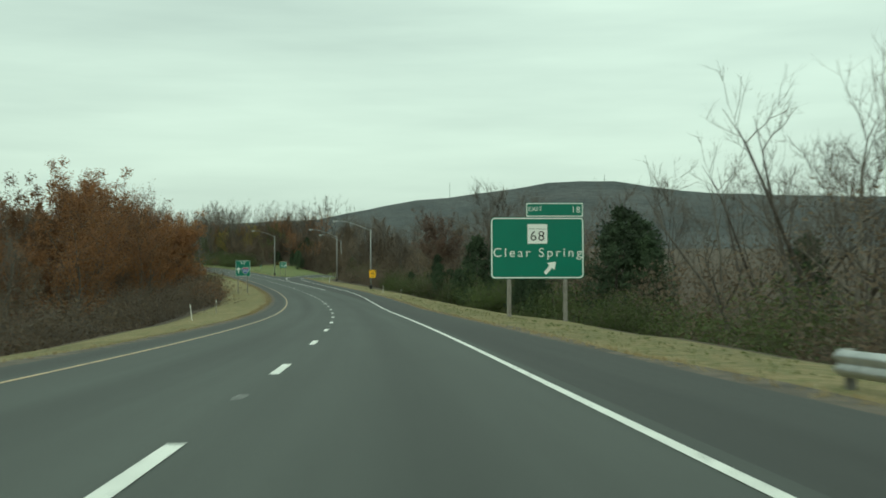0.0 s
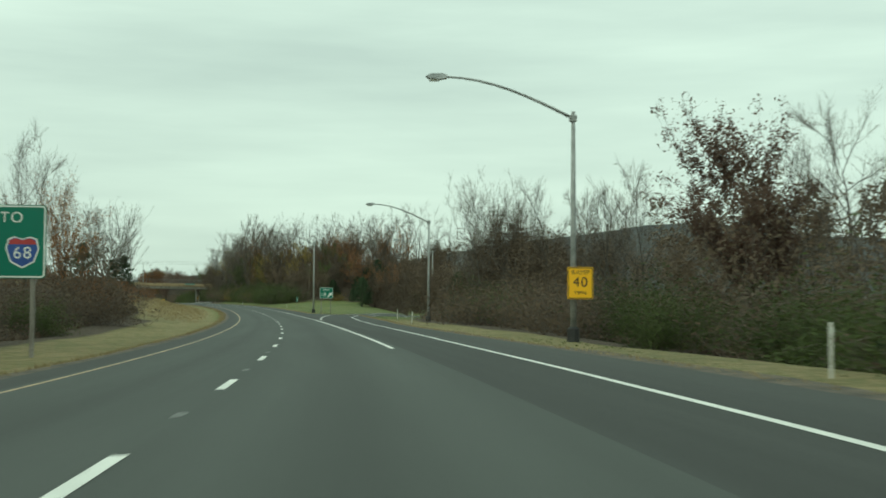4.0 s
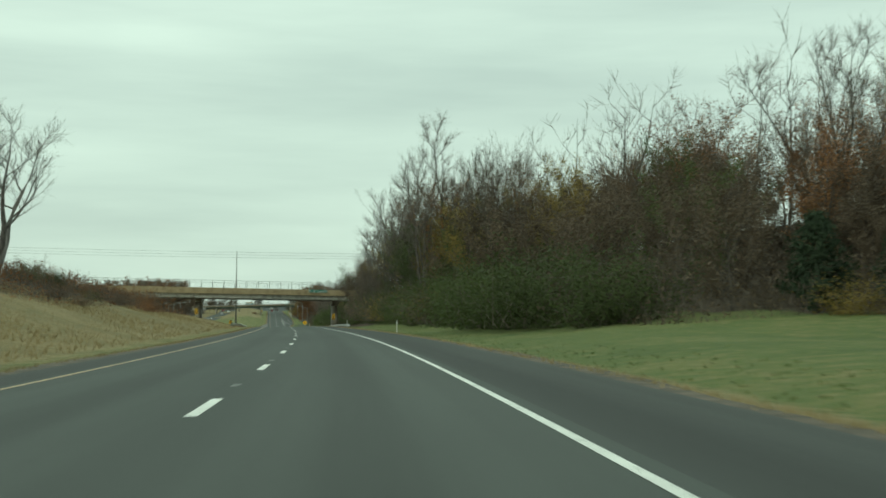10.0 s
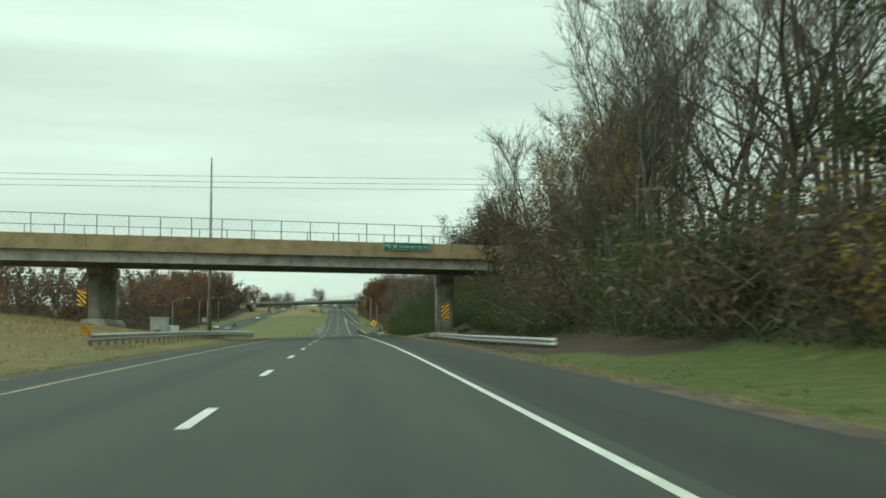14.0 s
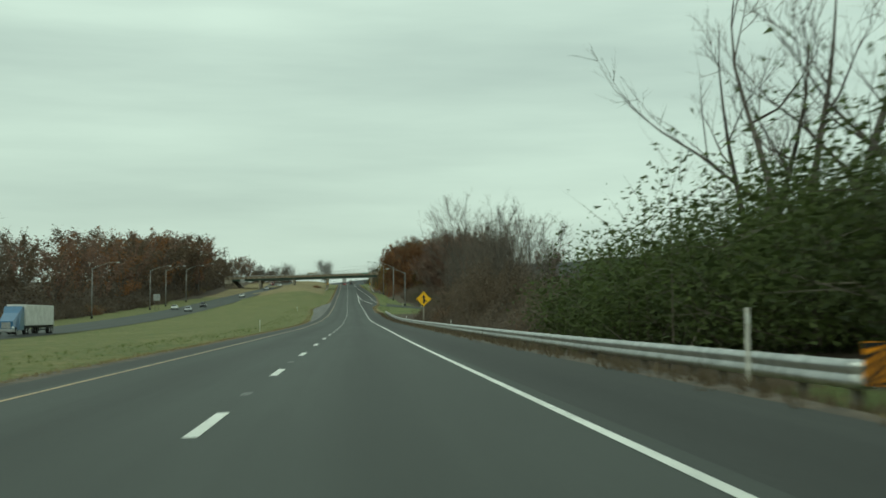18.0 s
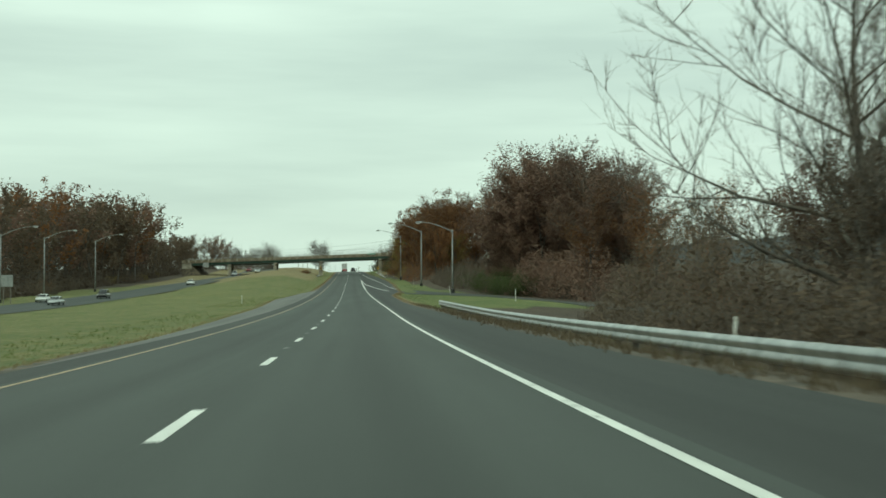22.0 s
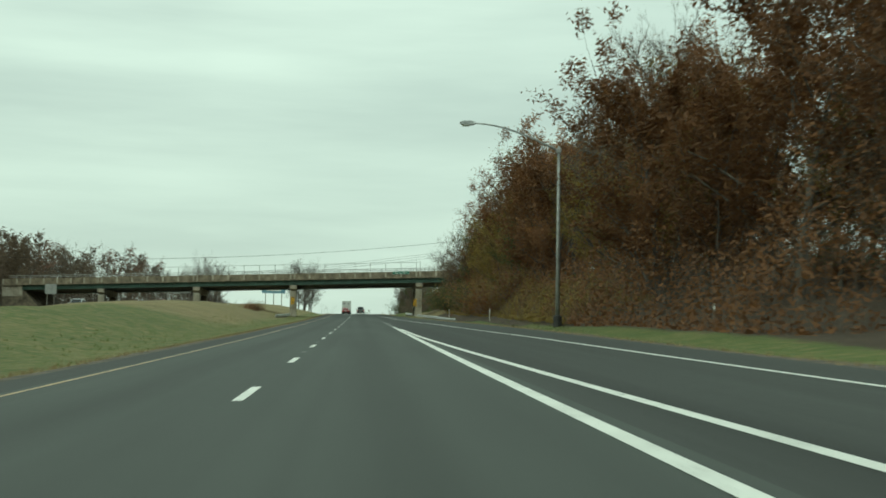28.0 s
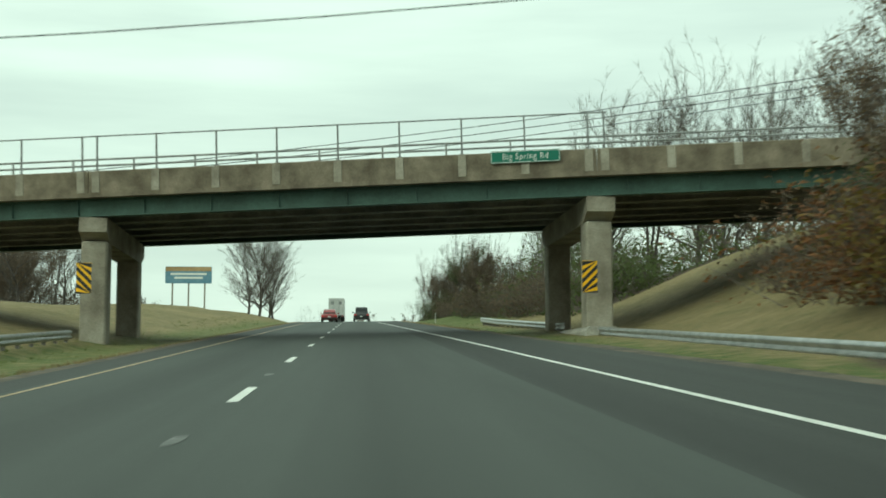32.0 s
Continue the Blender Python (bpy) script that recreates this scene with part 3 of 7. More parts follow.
CAR_RED = gloss("dark_red_car_paint", (0.22, 0.018, 0.02))
CAR_BLACK = gloss("black_car_paint", (0.018, 0.018, 0.02))
CAR_WHITE = gloss("white_car_paint", (0.72, 0.72, 0.7))
CAR_SILVER = gloss("silver_car_paint", (0.42, 0.43, 0.44), 0.35, 0.5)
CAR_BLUE = gloss("blue_cab_paint", (0.04, 0.12, 0.24))
TRAILER_WHITE = surface("dusty_white_trailer", (0.5, 0.5, 0.48), (0.68, 0.68, 0.66), 0.8, 0.5, fine=10, bumps=0.0)
TAIL_RED = gloss("red_lamp_lens", (0.5, 0.02, 0.02))
CHASSIS = surface("black_chassis", (0.012, 0.012, 0.012), (0.035, 0.035, 0.035), 3.0, 0.7)
BOARD_FACE = surface("faded_billboard_print", (0.34, 0.22, 0.1), (0.46, 0.32, 0.16), 0.6, 0.6, fine=6, bumps=0.0)
BOARD_BLUE = surface("faded_blue_print", (0.1, 0.22, 0.32), (0.2, 0.34, 0.42), 0.6, 0.6, fine=6, bumps=0.0)


def hill_material():
    m, n, l, b = material("wooded_hill_in_haze", 1.0)
    ob = n.new("ShaderNodeTexCoord").outputs["Object"]
    a = noise_node(n, l, ob, 0.006, 6, 0.6)
    c = noise_node(n, l, ob, 0.05, 5, 0.7)
    # blue-grey stops put the air's distance haze into the hill's own colour
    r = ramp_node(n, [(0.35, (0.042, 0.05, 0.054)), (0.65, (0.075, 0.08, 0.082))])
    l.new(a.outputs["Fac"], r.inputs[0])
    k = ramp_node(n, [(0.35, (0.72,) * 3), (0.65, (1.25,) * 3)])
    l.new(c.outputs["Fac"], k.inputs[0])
    l.new(mixed(n, l, "MULTIPLY", 1.0, r.outputs[0], k.outputs[0]), b.inputs["Base Color"])
    bump(n, l, b, c.outputs["Fac"], 1.0, 8.0)
    return m


HILL = hill_material()


# ---- building helpers ----
def mesh_of(name, verts, faces, mats, slots=None, flat=True):
    me = bpy.data.meshes.new(name)
    me.from_pydata([tuple(map(float, v)) for v in verts], [], faces)
    for m in mats if isinstance(mats, (list, tuple)) else [mats]:
        me.materials.append(m)
    if slots is not None:
        me.polygons.foreach_set("material_index", slots)
    if not flat:
        me.polygons.foreach_set("use_smooth", [True] * len(me.polygons))
    return me


class Solid:
    """Gathers boxes, tubes and plates into one mesh."""

    def __init__(self):
        self.v, self.f, self.k = [], [], []

    def add(self, verts, faces, slot=0):
        o = len(self.v)
        self.v += [tuple(v) for v in verts]
        self.f += [tuple(i + o for i in f) for f in faces]
        self.k += [slot] * len(faces)
        return self

    def box(self, x0, x1, y0, y1, z0, z1, slot=0, bevel=0.0):
        if bevel <= 0:
            v = [(x, y, z) for z in (z0, z1) for x, y in ((x0, y0), (x1, y0), (x1, y1), (x0, y1))]
            return self.add(v, [(3, 2, 1, 0), (4, 5, 6, 7), (0, 1, 5, 4), (1, 2, 6, 5), (2, 3, 7, 6), (3, 0, 4, 7)], slot)
        b = bevel
        ring = lambda i, z: [(x0 + i, y0 + b + i * 0, z), (x0 + b, y0 + i, z), (x1 - b, y0 + i, z), (x1 - i, y0 + b, z), (x1 - i, y1 - b, z), (x1 - b, y1 - i, z), (x0 + b, y1 - i, z), (x0 + i, y1 - b, z)]
        rings = [ring(b * 0.9, z0), ring(0, z0 + b), ring(0, z1 - b), ring(b * 0.9, z1)]
        v = [p for r in rings for p in r]
        f = [tuple(reversed(range(8))), tuple(range(24, 32))]
        for j in range(3):
            f += [(j * 8 + i, j * 8 + (i + 1) % 8, j * 8 + 8 + (i + 1) % 8, j * 8 + 8 + i) for i in range(8)]
        return self.add(v, f, slot)

    def prism(self, outline, axis, a, b, slot=0):
        """An outline swept from a to b along axis 'x', 'y' or 'z'."""
        def put(p, h):
            return {"x": (h, p[0], p[1]), "y": (p[0], h, p[1]), "z": (p[0], p[1], h)}[axis]
        n = len(outline)
        v = [put(p, a) for p in outline] + [put(p, b) for p in outline]
        f = [tuple(range(n)), tuple(reversed(range(n, 2 * n)))] + [(i, i + n, (i + 1) % n + n, (i + 1) % n) for i in range(n)]
        return self.add(v, f, slot)

    def tube(self, pts, radii, sides=8, slot=0, caps=True):
        pts = [Vector(p) for p in pts]
        v, n = [], len(pts)
        for i, p in enumerate(pts):
            t = (pts[min(i + 1, n - 1)] - pts[max(i - 1, 0)]).normalized()
            u = t.cross(Vector((0, 0, 1)) if abs(t.z) < 0.95 else Vector((0, 1, 0))).normalized()
            w = t.cross(u)
            r = radii[i] if isinstance(radii, (list, tuple)) else radii
            v += [p + (u * math.cos(a) + w * math.sin(a)) * r for a in (math.tau * j / sides for j in range(sides))]
        f = [(i * sides + j, i * sides + (j + 1) % sides, (i + 1) * sides + (j + 1) % sides, (i + 1) * sides + j) for i in range(n - 1) for j in range(sides)]
        if caps:
            f += [tuple(reversed(range(sides))), tuple(range((n - 1) * sides, n * sides))]
        return self.add(v, f, slot)

    def mesh(self, name, mats, flat=True):
        return mesh_of(name, self.v, self.f, mats, self.k, flat)


def part(name, solid, mats, parent, label="", flat=True):
    ob = new(name, solid.mesh(name, mats, flat) if isinstance(solid, Solid) else solid)
    ob.parent = parent
    return tagged(ob, label) if label else ob


def thing(name, label, category, m=None, group="", kind=""):
    ob = new(name)
    ob.empty_display_size = 0.3
    if m is not None:
        ob.matrix_basis = m
    return tagged(ob, label, category, group, kind)


def strip(name, ss, lefts, rights, mat, place, cuts=1, lift=0.0):
    """A paved sheet along the road between two edges, with UV in metres."""
    ss, lefts, rights = (np.asarray(a, float) for a in (ss, lefts, rights))
    cols = []
    for j in range(cuts + 1):
        d = lefts + (rights - lefts) * j / cuts
        cols.append((d, place(ss, d, lift)))
    n = len(ss)
    v = np.concatenate([c[1] for c in cols])
    f = [(j * n + i, (j + 1) * n + i, (j + 1) * n + i + 1, j * n + i + 1) for j in range(cuts) for i in range(n - 1)]
    me = mesh_of(name, v, f, mat)
    uv = me.uv_layers.new(name="UVMap")
    flat = np.stack([np.concatenate([c[0] for c in cols]), np.tile(ss, cuts + 1)], 1)
    idx = np.array([i for q in f for i in q])
    uv.data.foreach_set("uv", flat[idx].ravel())
    ob = new(name, me)
    return ob


def on_ground(s, d, z=0.0):
    return on_level(s, d, ground(s, d) + z)


# ---- ground ----
def cover_at(s, d):
    """How much lush grass, dry grass and leaf litter lies at s, d."""
    side = np.where(d > 0, d - 4.5, -d - 6.7)
    dry = np.where(side < 0.9, 0.75, 0.0)
    d = d / K
    dry = np.maximum(dry, 0.72 * smooth(250, 300, s) * (1 - smooth(690, 760, s)) * (d < -8))
    dry = np.maximum(dry, 0.68 * smooth(1180, 1230, s) * (d < -10))
    dry = np.maximum(dry, 0.42 * (d < 0))
    dry = np.maximum(dry, 0.3)
    dry = np.maximum(dry, 0.58 * (s < 300))
    dry = np.maximum(dry, 0.72 * smooth(1245, 1280, s) * (1 - smooth(1360, 1400, s)) * (d > 6) * (d < 30))
    wood_r = np.interp(s, [-150, 60, 200, 280, 305, 330, 350, 370, 400, 428, 442, 480, 590, 604, 670, 685, 725, 740, 950, 968, 980, 1040, 1100, 1200, 1240, 1292, 1300, 1335, 1345, 1700], [8, 9, 9.5, 9.5, 12, 17.5, 24, 32, 60, 60, 25, 10, 9, 4.4, 4.4, 8.5, 8, 4.6, 4.6, 6, 17, 14, 11, 9, 7.2, 7.2, 40, 40, 12, 10])
    wood_l = np.interp(s, [-150, 200, 280, 300, 600, 640, 700, 1150, 1200, 1700], [-12, -11.5, -12, -15.5, -17, -30, -56, -56, -50, -40])
    litter = np.where((d > wood_r) | (d < wood_l), 1.0, 0.0)
    return dry, litter


g_s = np.concatenate([np.arange(-600, -160, 40.0), np.arange(-160, 1700, 6.0), np.arange(1700, 2300, 40.0), np.arange(2300, 4800, 200.0)])
g_d = np.array([-1900, -1200, -800, -500, -300, -200, -140, -110, -90, -75, -65, -58, -52, -50, -47, -44, -40, -36, -33, -30, -27, -24, -22, -20, -18, -16, -14, -12, -10.5, -9, -8, -7.2, -6.6, -3, 0, 3, 4.2, 5, 6, 7, 8, 9, 10.5, 12, 14, 16, 18, 20, 23, 26, 30, 34, 40, 50, 65, 90, 130, 200, 320, 500, 800, 1300, 2200, 3000])
g_d = np.where((g_d < -8) | (g_d > 7), g_d * K, g_d)
gs, gd = np.meshgrid(g_s, g_d, indexing="ij")
gz = ground(gs, gd)
lump = np.array([noise.fractal(Vector((a * 0.03, b * 0.05, 3.1)), 1.0, 2.0, 3) for a, b in zip(gs.ravel(), gd.ravel())]).reshape(gs.shape)
off = np.where(gd > 0, gd - 6.5, -gd - 8.5)
eb_off = np.minimum(np.abs(gd / K + 41.5) - 8, 0)
calm = 1 - ((gs > 285) & (gs < 440) & (gd > 4) & (gd < 75)) - ((gs > 890) & (gs < 1135) & (gd > 4) & (gd < 46))
gz += lump * 0.35 * smooth(0, 8, off) * (1 - smooth(0, 1, -eb_off)) * calm
gp = on_level(gs.ravel(), gd.ravel(), gz.ravel())
nd = len(g_d)
gf = [(i * nd + j, i * nd + j + 1, (i + 1) * nd + j + 1, (i + 1) * nd + j) for i in range(len(g_s) - 1) for j in range(nd - 1)]
gme = mesh_of("ground", gp, gf, GROUND, flat=False)
dry, litter = cover_at(gs.ravel(), gd.ravel())
att = gme.attributes.new("cover", "FLOAT_VECTOR", "POINT")
att.data.foreach_set("vector", np.stack([1 - dry, dry, litter], 1).ravel())
ground_ob = tagged(new("ground", gme), "mown grass verges and leaf-littered wood floor", "ground", kind="structure")

# ---- carriageways ----
ms = np.arange(-160, 1960, 4.0)
road = tagged(strip("road", ms, np.full(len(ms), -5.75), np.full(len(ms), 2.1), ASPHALT, on_road, 8), "worn grey asphalt carriageway of two lanes", "road", kind="structure")
left_sh = tagged(strip("shoulder", ms, np.full(len(ms), -6.75), np.full(len(ms), -5.75), SHOULDER, on_road, 1), "narrow dark asphalt shoulder beside the median", "shoulder", kind="structure")
r_edge = np.interp(ms, *R_EDGE)
right_sh = tagged(strip("shoulder", ms, np.full(len(ms), 2.1), r_edge, SHOULDER, on_road, 4), "dark asphalt shoulder and merging lanes", "shoulder", kind="structure")
for a, b in ((-160, 298), (344, 1960)):
    part_s = ms[(ms >= a) & (ms <= b)]
    edge = np.interp(part_s, *R_EDGE)
    tagged(strip("gravel_edge", part_s, edge - 0.05, edge + 0.55 + 0.25 * np.sin(part_s * 0.31) * np.cos(part_s * 0.13), EDGE_DIRT, on_road, 2, -0.012), "crumbling gravel and soil beside the shoulder", "verge", kind="structure")
ge2 = tagged(strip("gravel_edge", ms, np.full(len(ms), -7.35) - 0.2 * np.sin(ms * 0.23) * np.cos(ms * 0.11), np.full(len(ms), -6.7), EDGE_DIRT, on_road, 2, -0.012), "crumbling gravel and soil beside the median", "verge", kind="structure")
aps = np.arange(900, 1112, 4.0)
apron = tagged(strip("median_apron", aps, np.interp(aps, [900, 960, 990, 1040, 1080, 1110], [-6.8, -8.6, -9.1, -10.6, -9.0, -6.8]), np.full(len(aps), -6.7), APRON, on_road, 3, 0.004), "pale concrete apron widening the median shoulder", "shoulder", kind="structure")
es = np.arange(330, 1960, 6.0)
e_near = K * np.interp(es, [330, 1100, 1200, 1325, 1450], [-36, -36, -33, -26.5, -26])
eb_road = tagged(strip("road", es, e_near - 11.8, e_near, ASPHALT, on_ground, 6, 0.07), "far carriageway of the highway beyond the median", "road", kind="structure")


# ---- road markings ----
def line_mark(name, ss, ds, width, mat, label, place=on_road, lift=0.006):
    ss, ds = np.asarray(ss, float), np.asarray(ds, float)
    fine = np.arange(ss[0], ss[-1] + 0.01, 2.0)
    mid = np.interp(fine, ss, ds)
    ob = strip(name, fine, mid - width / 2, mid + width / 2, mat, place, 1, lift)
    return tagged(ob, label, "road marking", kind="structure")


line_mark("edge_line", [-150, 1940], [-5.49, -5.49], 0.095, YELLOW_PAINT, "faded yellow edge line beside the median")
line_mark("edge_line", [-150, 80, 95, 110, 127, 145, 169, 202, 251, 277, 296, 302], [1.83, 1.85, 1.98, 2.33, 2.72, 3.25, 3.81, 4.15, 4.9, 5.7, 6.65, 7.05], 0.12, WHITE_PAINT, "white edge line swinging out along the exit lane")
line_mark("edge_line", [196, 230], [1.83, 1.83], 0.145, WHITE_PAINT, "white line between the through lane and the exit lane")
line_mark("gore_line", [230, 289], [1.84, 2.0], 0.27, WORN_PAINT, "wide worn white line before the exit gore")
line_mark("edge_line", [289, 340], [1.95, 1.86], 0.19, WORN_PAINT, "worn white edge line past the exit gore")
line_mark("edge_line", [340, 1085], [1.83, 1.83], 0.11, WHITE_PAINT, "white edge line of the through lane")
line_mark("edge_line", [1085, 1196], [1.83, 1.83], 0.19, WHITE_PAINT, "wide white line between the through lane and the entry lane")
line_mark("edge_line", [1068, 1120, 1145, 1163, 1184], [5.2, 2.98, 2.42, 2.1, 1.98], 0.17, WHITE_PAINT, "white line closing the entry gore")
line_mark("edge_line", [1082, 1110, 1157, 1175, 1205, 1225, 1281, 1305, 1390, 1500], [6.8, 6.2, 5.85, 5.4, 4.9, 4.5, 3.6, 3.3, 1.9, 1.83], 0.12, WHITE_PAINT, "white edge line of the entry lane running into the highway's own")
line_mark("edge_line", [1500, 1940], [1.83, 1.83], 0.13, WHITE_PAINT, "white edge line of the through lane")

_dash = mesh_of("lane_dash", [(-0.075, -3.05, 0), (0.075, -3.05, 0), (0.075, -1.5, 0), (0.075, 0, 0), (-0.075, 0, 0), (-0.075, -1.5, 0)], [(0, 1, 2, 5), (5, 2, 3, 4)], WHITE_PAINT)
_ghost = mesh_of("worn_dash", [(-0.06, -0.95, 0), (0.05, -0.8, 0), (0.08, -0.3, 0), (0.06, 0, 0), (-0.05, -0.05, 0), (-0.08, -0.5, 0)], [(0, 1, 2, 3, 4, 5)], GHOST_PAINT)


def lay(name, me, s, d, parent, lift=0.006):
    p, q = on_road([s, s - 3.0], [d, d], lift)
    y = Vector(p - q).normalized()
    bk = line_at(s)[2][0]
    th = line_at(s)[1][0]
    x = Vector((math.cos(th) * math.cos(bk), math.sin(th) * math.cos(bk), -math.sin(bk)))
    x = (x - y * x.dot(y)).normalized()
    z = x.cross(y)
    ob = new(name, me)
    ob.matrix_basis = Matrix.Translation(p) @ Matrix((x, y, z)).transposed().to_4x4()
    ob.parent = parent
    return ob


for k in range(-8, 132):
    s = DASH_START + 12.19 * k
    lay("lane_dash", _dash, s + np.interp(s, *DASH_SLIP), -1.86, road)
for k in range(-6, 125):
    if (k * 7) % 5 in (0, 2, 3):
        lay("worn_dash", _ghost, DASH_START + 12.19 * k + 2.0 + 0.5 * math.sin(k * 2.3), -1.89, road, 0.005)
_dot = mesh_of("merge_dash", [(-0.15, -0.95, 0), (0.15, -0.95, 0), (0.15, 0, 0), (-0.15, 0, 0)], [(0, 1, 2, 3)], WORN_PAINT)
for k in range(7):
    lay("merge_dash", _dot, 1199.2 + 3.95 * k, 1.85, road)

# exit ramp: leaves past the gore and curls away to the right
ramp_mid = [(284, 4.70), (296, 4.92), (308, 6.26), (322, 8.72), (340, 13.6), (357, 18.8), (374, 24.4), (388, 29.9), (402, 37.1), (412, 45.5), (418, 56.3), (420, 74.2)]


def ramp_lift(s):
    """Keeps the ramp's start under the shoulder's sheet and lets it rise over the grass past it."""
    return 0.02 + 0.02 * smooth(302, 336, s)


def ribbon(name, mids, width, mat, label, category, lift, tags="structure"):
    """A sheet of even width along a line of (s, d) points over the ground."""
    pts = np.array([on_ground(s, d)[0] for s, d in mids])
    t = np.concatenate([[0], np.cumsum(np.linalg.norm(np.diff(pts[:, :2], axis=0), axis=1))])
    u = np.arange(0, t[-1], 2.5)
    sd = np.array(mids, float)
    k = np.array([0.25, 0.5, 0.25])
    q = np.stack([np.interp(u, t, sd[:, 0]), np.interp(u, t, sd[:, 1])], 1)
    for _ in range(6):
        q[1:-1] = k[0] * q[:-2] + k[1] * q[1:-1] + k[2] * q[2:]
    tan = np.gradient(q, axis=0)
    nrm = np.stack([-tan[:, 1], tan[:, 0]], 1)
    nrm /= np.linalg.norm(nrm, axis=1)[:, None]
    ws = np.linspace(-width[0], width[1], 5)
    skirt = 0.12 if width[0] > 1 else 0.0
    cols = [(q - nrm * w, 0.0) for w in ws]
    cols = [(q - nrm * ws[0], -skirt)] + cols + [(q - nrm * ws[-1], -skirt)]
    v = np.concatenate([on_ground(c[:, 0], c[:, 1], (lift(c[:, 0]) if callable(lift) else lift) + low) for c, low in cols])
    n = len(u)
    f = [(j * n + i, j * n + i + 1, (j + 1) * n + i + 1, (j + 1) * n + i) for j in range(6) for i in range(n - 1)]
    me = mesh_of(name, v, f, mat)
    return tagged(new(name, me), label, category, kind=tags)


ribbon("exit_ramp", ramp_mid, (3.1, 3.6), SHOULDER, "dark asphalt exit ramp curling away from the highway", "ramp", ramp_lift)
ribbon("ramp_line", [(283, 2.62), (290, 2.80), (295, 3.11), (302, 3.67), (313, 4.81), (321, 6.23), (335, 9.8), (354, 15.1), (374, 21.1), (390, 26.6), (406, 34.1), (417, 43.1), (423, 55.1), (425, 71.8)], (0.1, 0.1), WORN_PAINT, "white line round the exit gore", "road marking", lambda q: ramp_lift(q) + 0.022)
ribbon("ramp_line", [(301, 7.11), (308, 8.03), (322, 11.2), (340, 16.5), (357, 21.7), (374, 27.3), (386, 32.3), (398, 39.5), (406, 47.9), (410, 59.9), (411, 74.2)], (0.06, 0.06), WHITE_PAINT, "white outer line of the exit ramp", "road marking", lambda q: ramp_lift(q) + 0.022)
# entry ramp: comes in from the right beyond the grass
entry_mid = [(905, 40.7), (940, 31.7), (975, 24.5), (1000, 19.4), (1030, 14.4), (1060, 9.0), (1090, 5.90), (1120, 5.00)]
ribbon("entry_ramp", entry_mid, (2.6, 2.8), SHOULDER, "dark asphalt entry ramp joining the highway", "ramp", lambda q: 0.04 - 0.02 * smooth(1038, 1066, q))


# ---- trees and brush ----
def spikes(rng, base, way, length, width, sag=0.0):
    """Thin three-cornered blades: verts and faces for many twigs at once."""
    base, way = np.asarray(base, float), np.asarray(way, float)
    n = len(base)
    side = np.cross(way, rng.normal(size=(n, 3)))
    side /= np.linalg.norm(side, axis=1)[:, None] + 1e-9
    tip = base + way * np.asarray(length)[:, None]
    tip[:, 2] -= sag
    w = np.asarray(width)[:, None] * side
    v = np.stack([base - w, base + w, tip], 1).reshape(-1, 3)
    return v, np.arange(3 * n).reshape(n, 3)


def leaves(rng, at, size, droop=0.35):
    """Small three-cornered leaf sprays, one at each place."""
    at = np.asarray(at, float)
    n = len(at)
    a = rng.normal(size=(n, 3))
    a[:, 2] *= droop
    a /= np.linalg.norm(a, axis=1)[:, None]
    b = np.cross(a, rng.normal(size=(n, 3)))
    b /= np.linalg.norm(b, axis=1)[:, None] + 1e-9
    s = (np.asarray(size) * rng.uniform(0.6, 1.35, n))[:, None]
    v = np.stack([at - a * s * 1.15, at + a * s * 0.5 - b * s * 0.48, at + a * s * 1.0 + b * s * 0.42], 1).reshape(-1, 3)
    return v, np.arange(3 * n).reshape(n, 3)


def joined(name, bits, mat):
    vs, fs, o = [], [], 0
    for v, f in bits:
        vs.append(np.asarray(v))
        fs += (np.asarray(f) + o).tolist()
        o += len(v)
    return mesh_of(name, np.concatenate(vs), fs, mat)


def soup(name, mat, bits):
    """One mesh out of (verts, triangles, normals) bits, with the normals kept."""
    v = np.concatenate([q[0] for q in bits])
    o = np.cumsum([0] + [len(q[0]) for q in bits[:-1]])
    f = np.concatenate([q[1] + k for q, k in zip(bits, o)])
    nrm = np.concatenate([q[2] for q in bits])
    me = bpy.data.meshes.new(name)
    me.vertices.add(len(v))
    me.vertices.foreach_set("co", v.ravel().astype(np.float32))
    me.loops.add(3 * len(f))
    me.loops.foreach_set("vertex_index", f.ravel().astype(np.int32))
    me.polygons.add(len(f))
    me.polygons.foreach_set("loop_start", np.arange(0, 3 * len(f), 3, dtype=np.int32))
    me.polygons.foreach_set("use_smooth", [True] * len(f))
    me.update(calc_edges=True)
    me.materials.append(mat)
    me.normals_split_custom_set_from_vertices(nrm.tolist())
    return me


def leaf_bits(rng, at, size, out, droop=0.5):
    """Leaf sprays that face the way out of their crown, as the foliage's surface does."""
    v, f = leaves(rng, at, size, droop)
    tri = v.reshape(-1, 3, 3)
    out = out + rng.normal(size=out.shape) * 0.3
    out /= np.linalg.norm(out, axis=1)[:, None] + 1e-9
    back = (np.cross(tri[:, 1] - tri[:, 0], tri[:, 2] - tri[:, 0]) * out).sum(1) < 0
    tri[back] = tri[back][:, ::-1]
    return tri.reshape(-1, 3), f, np.repeat(out, 3, 0)


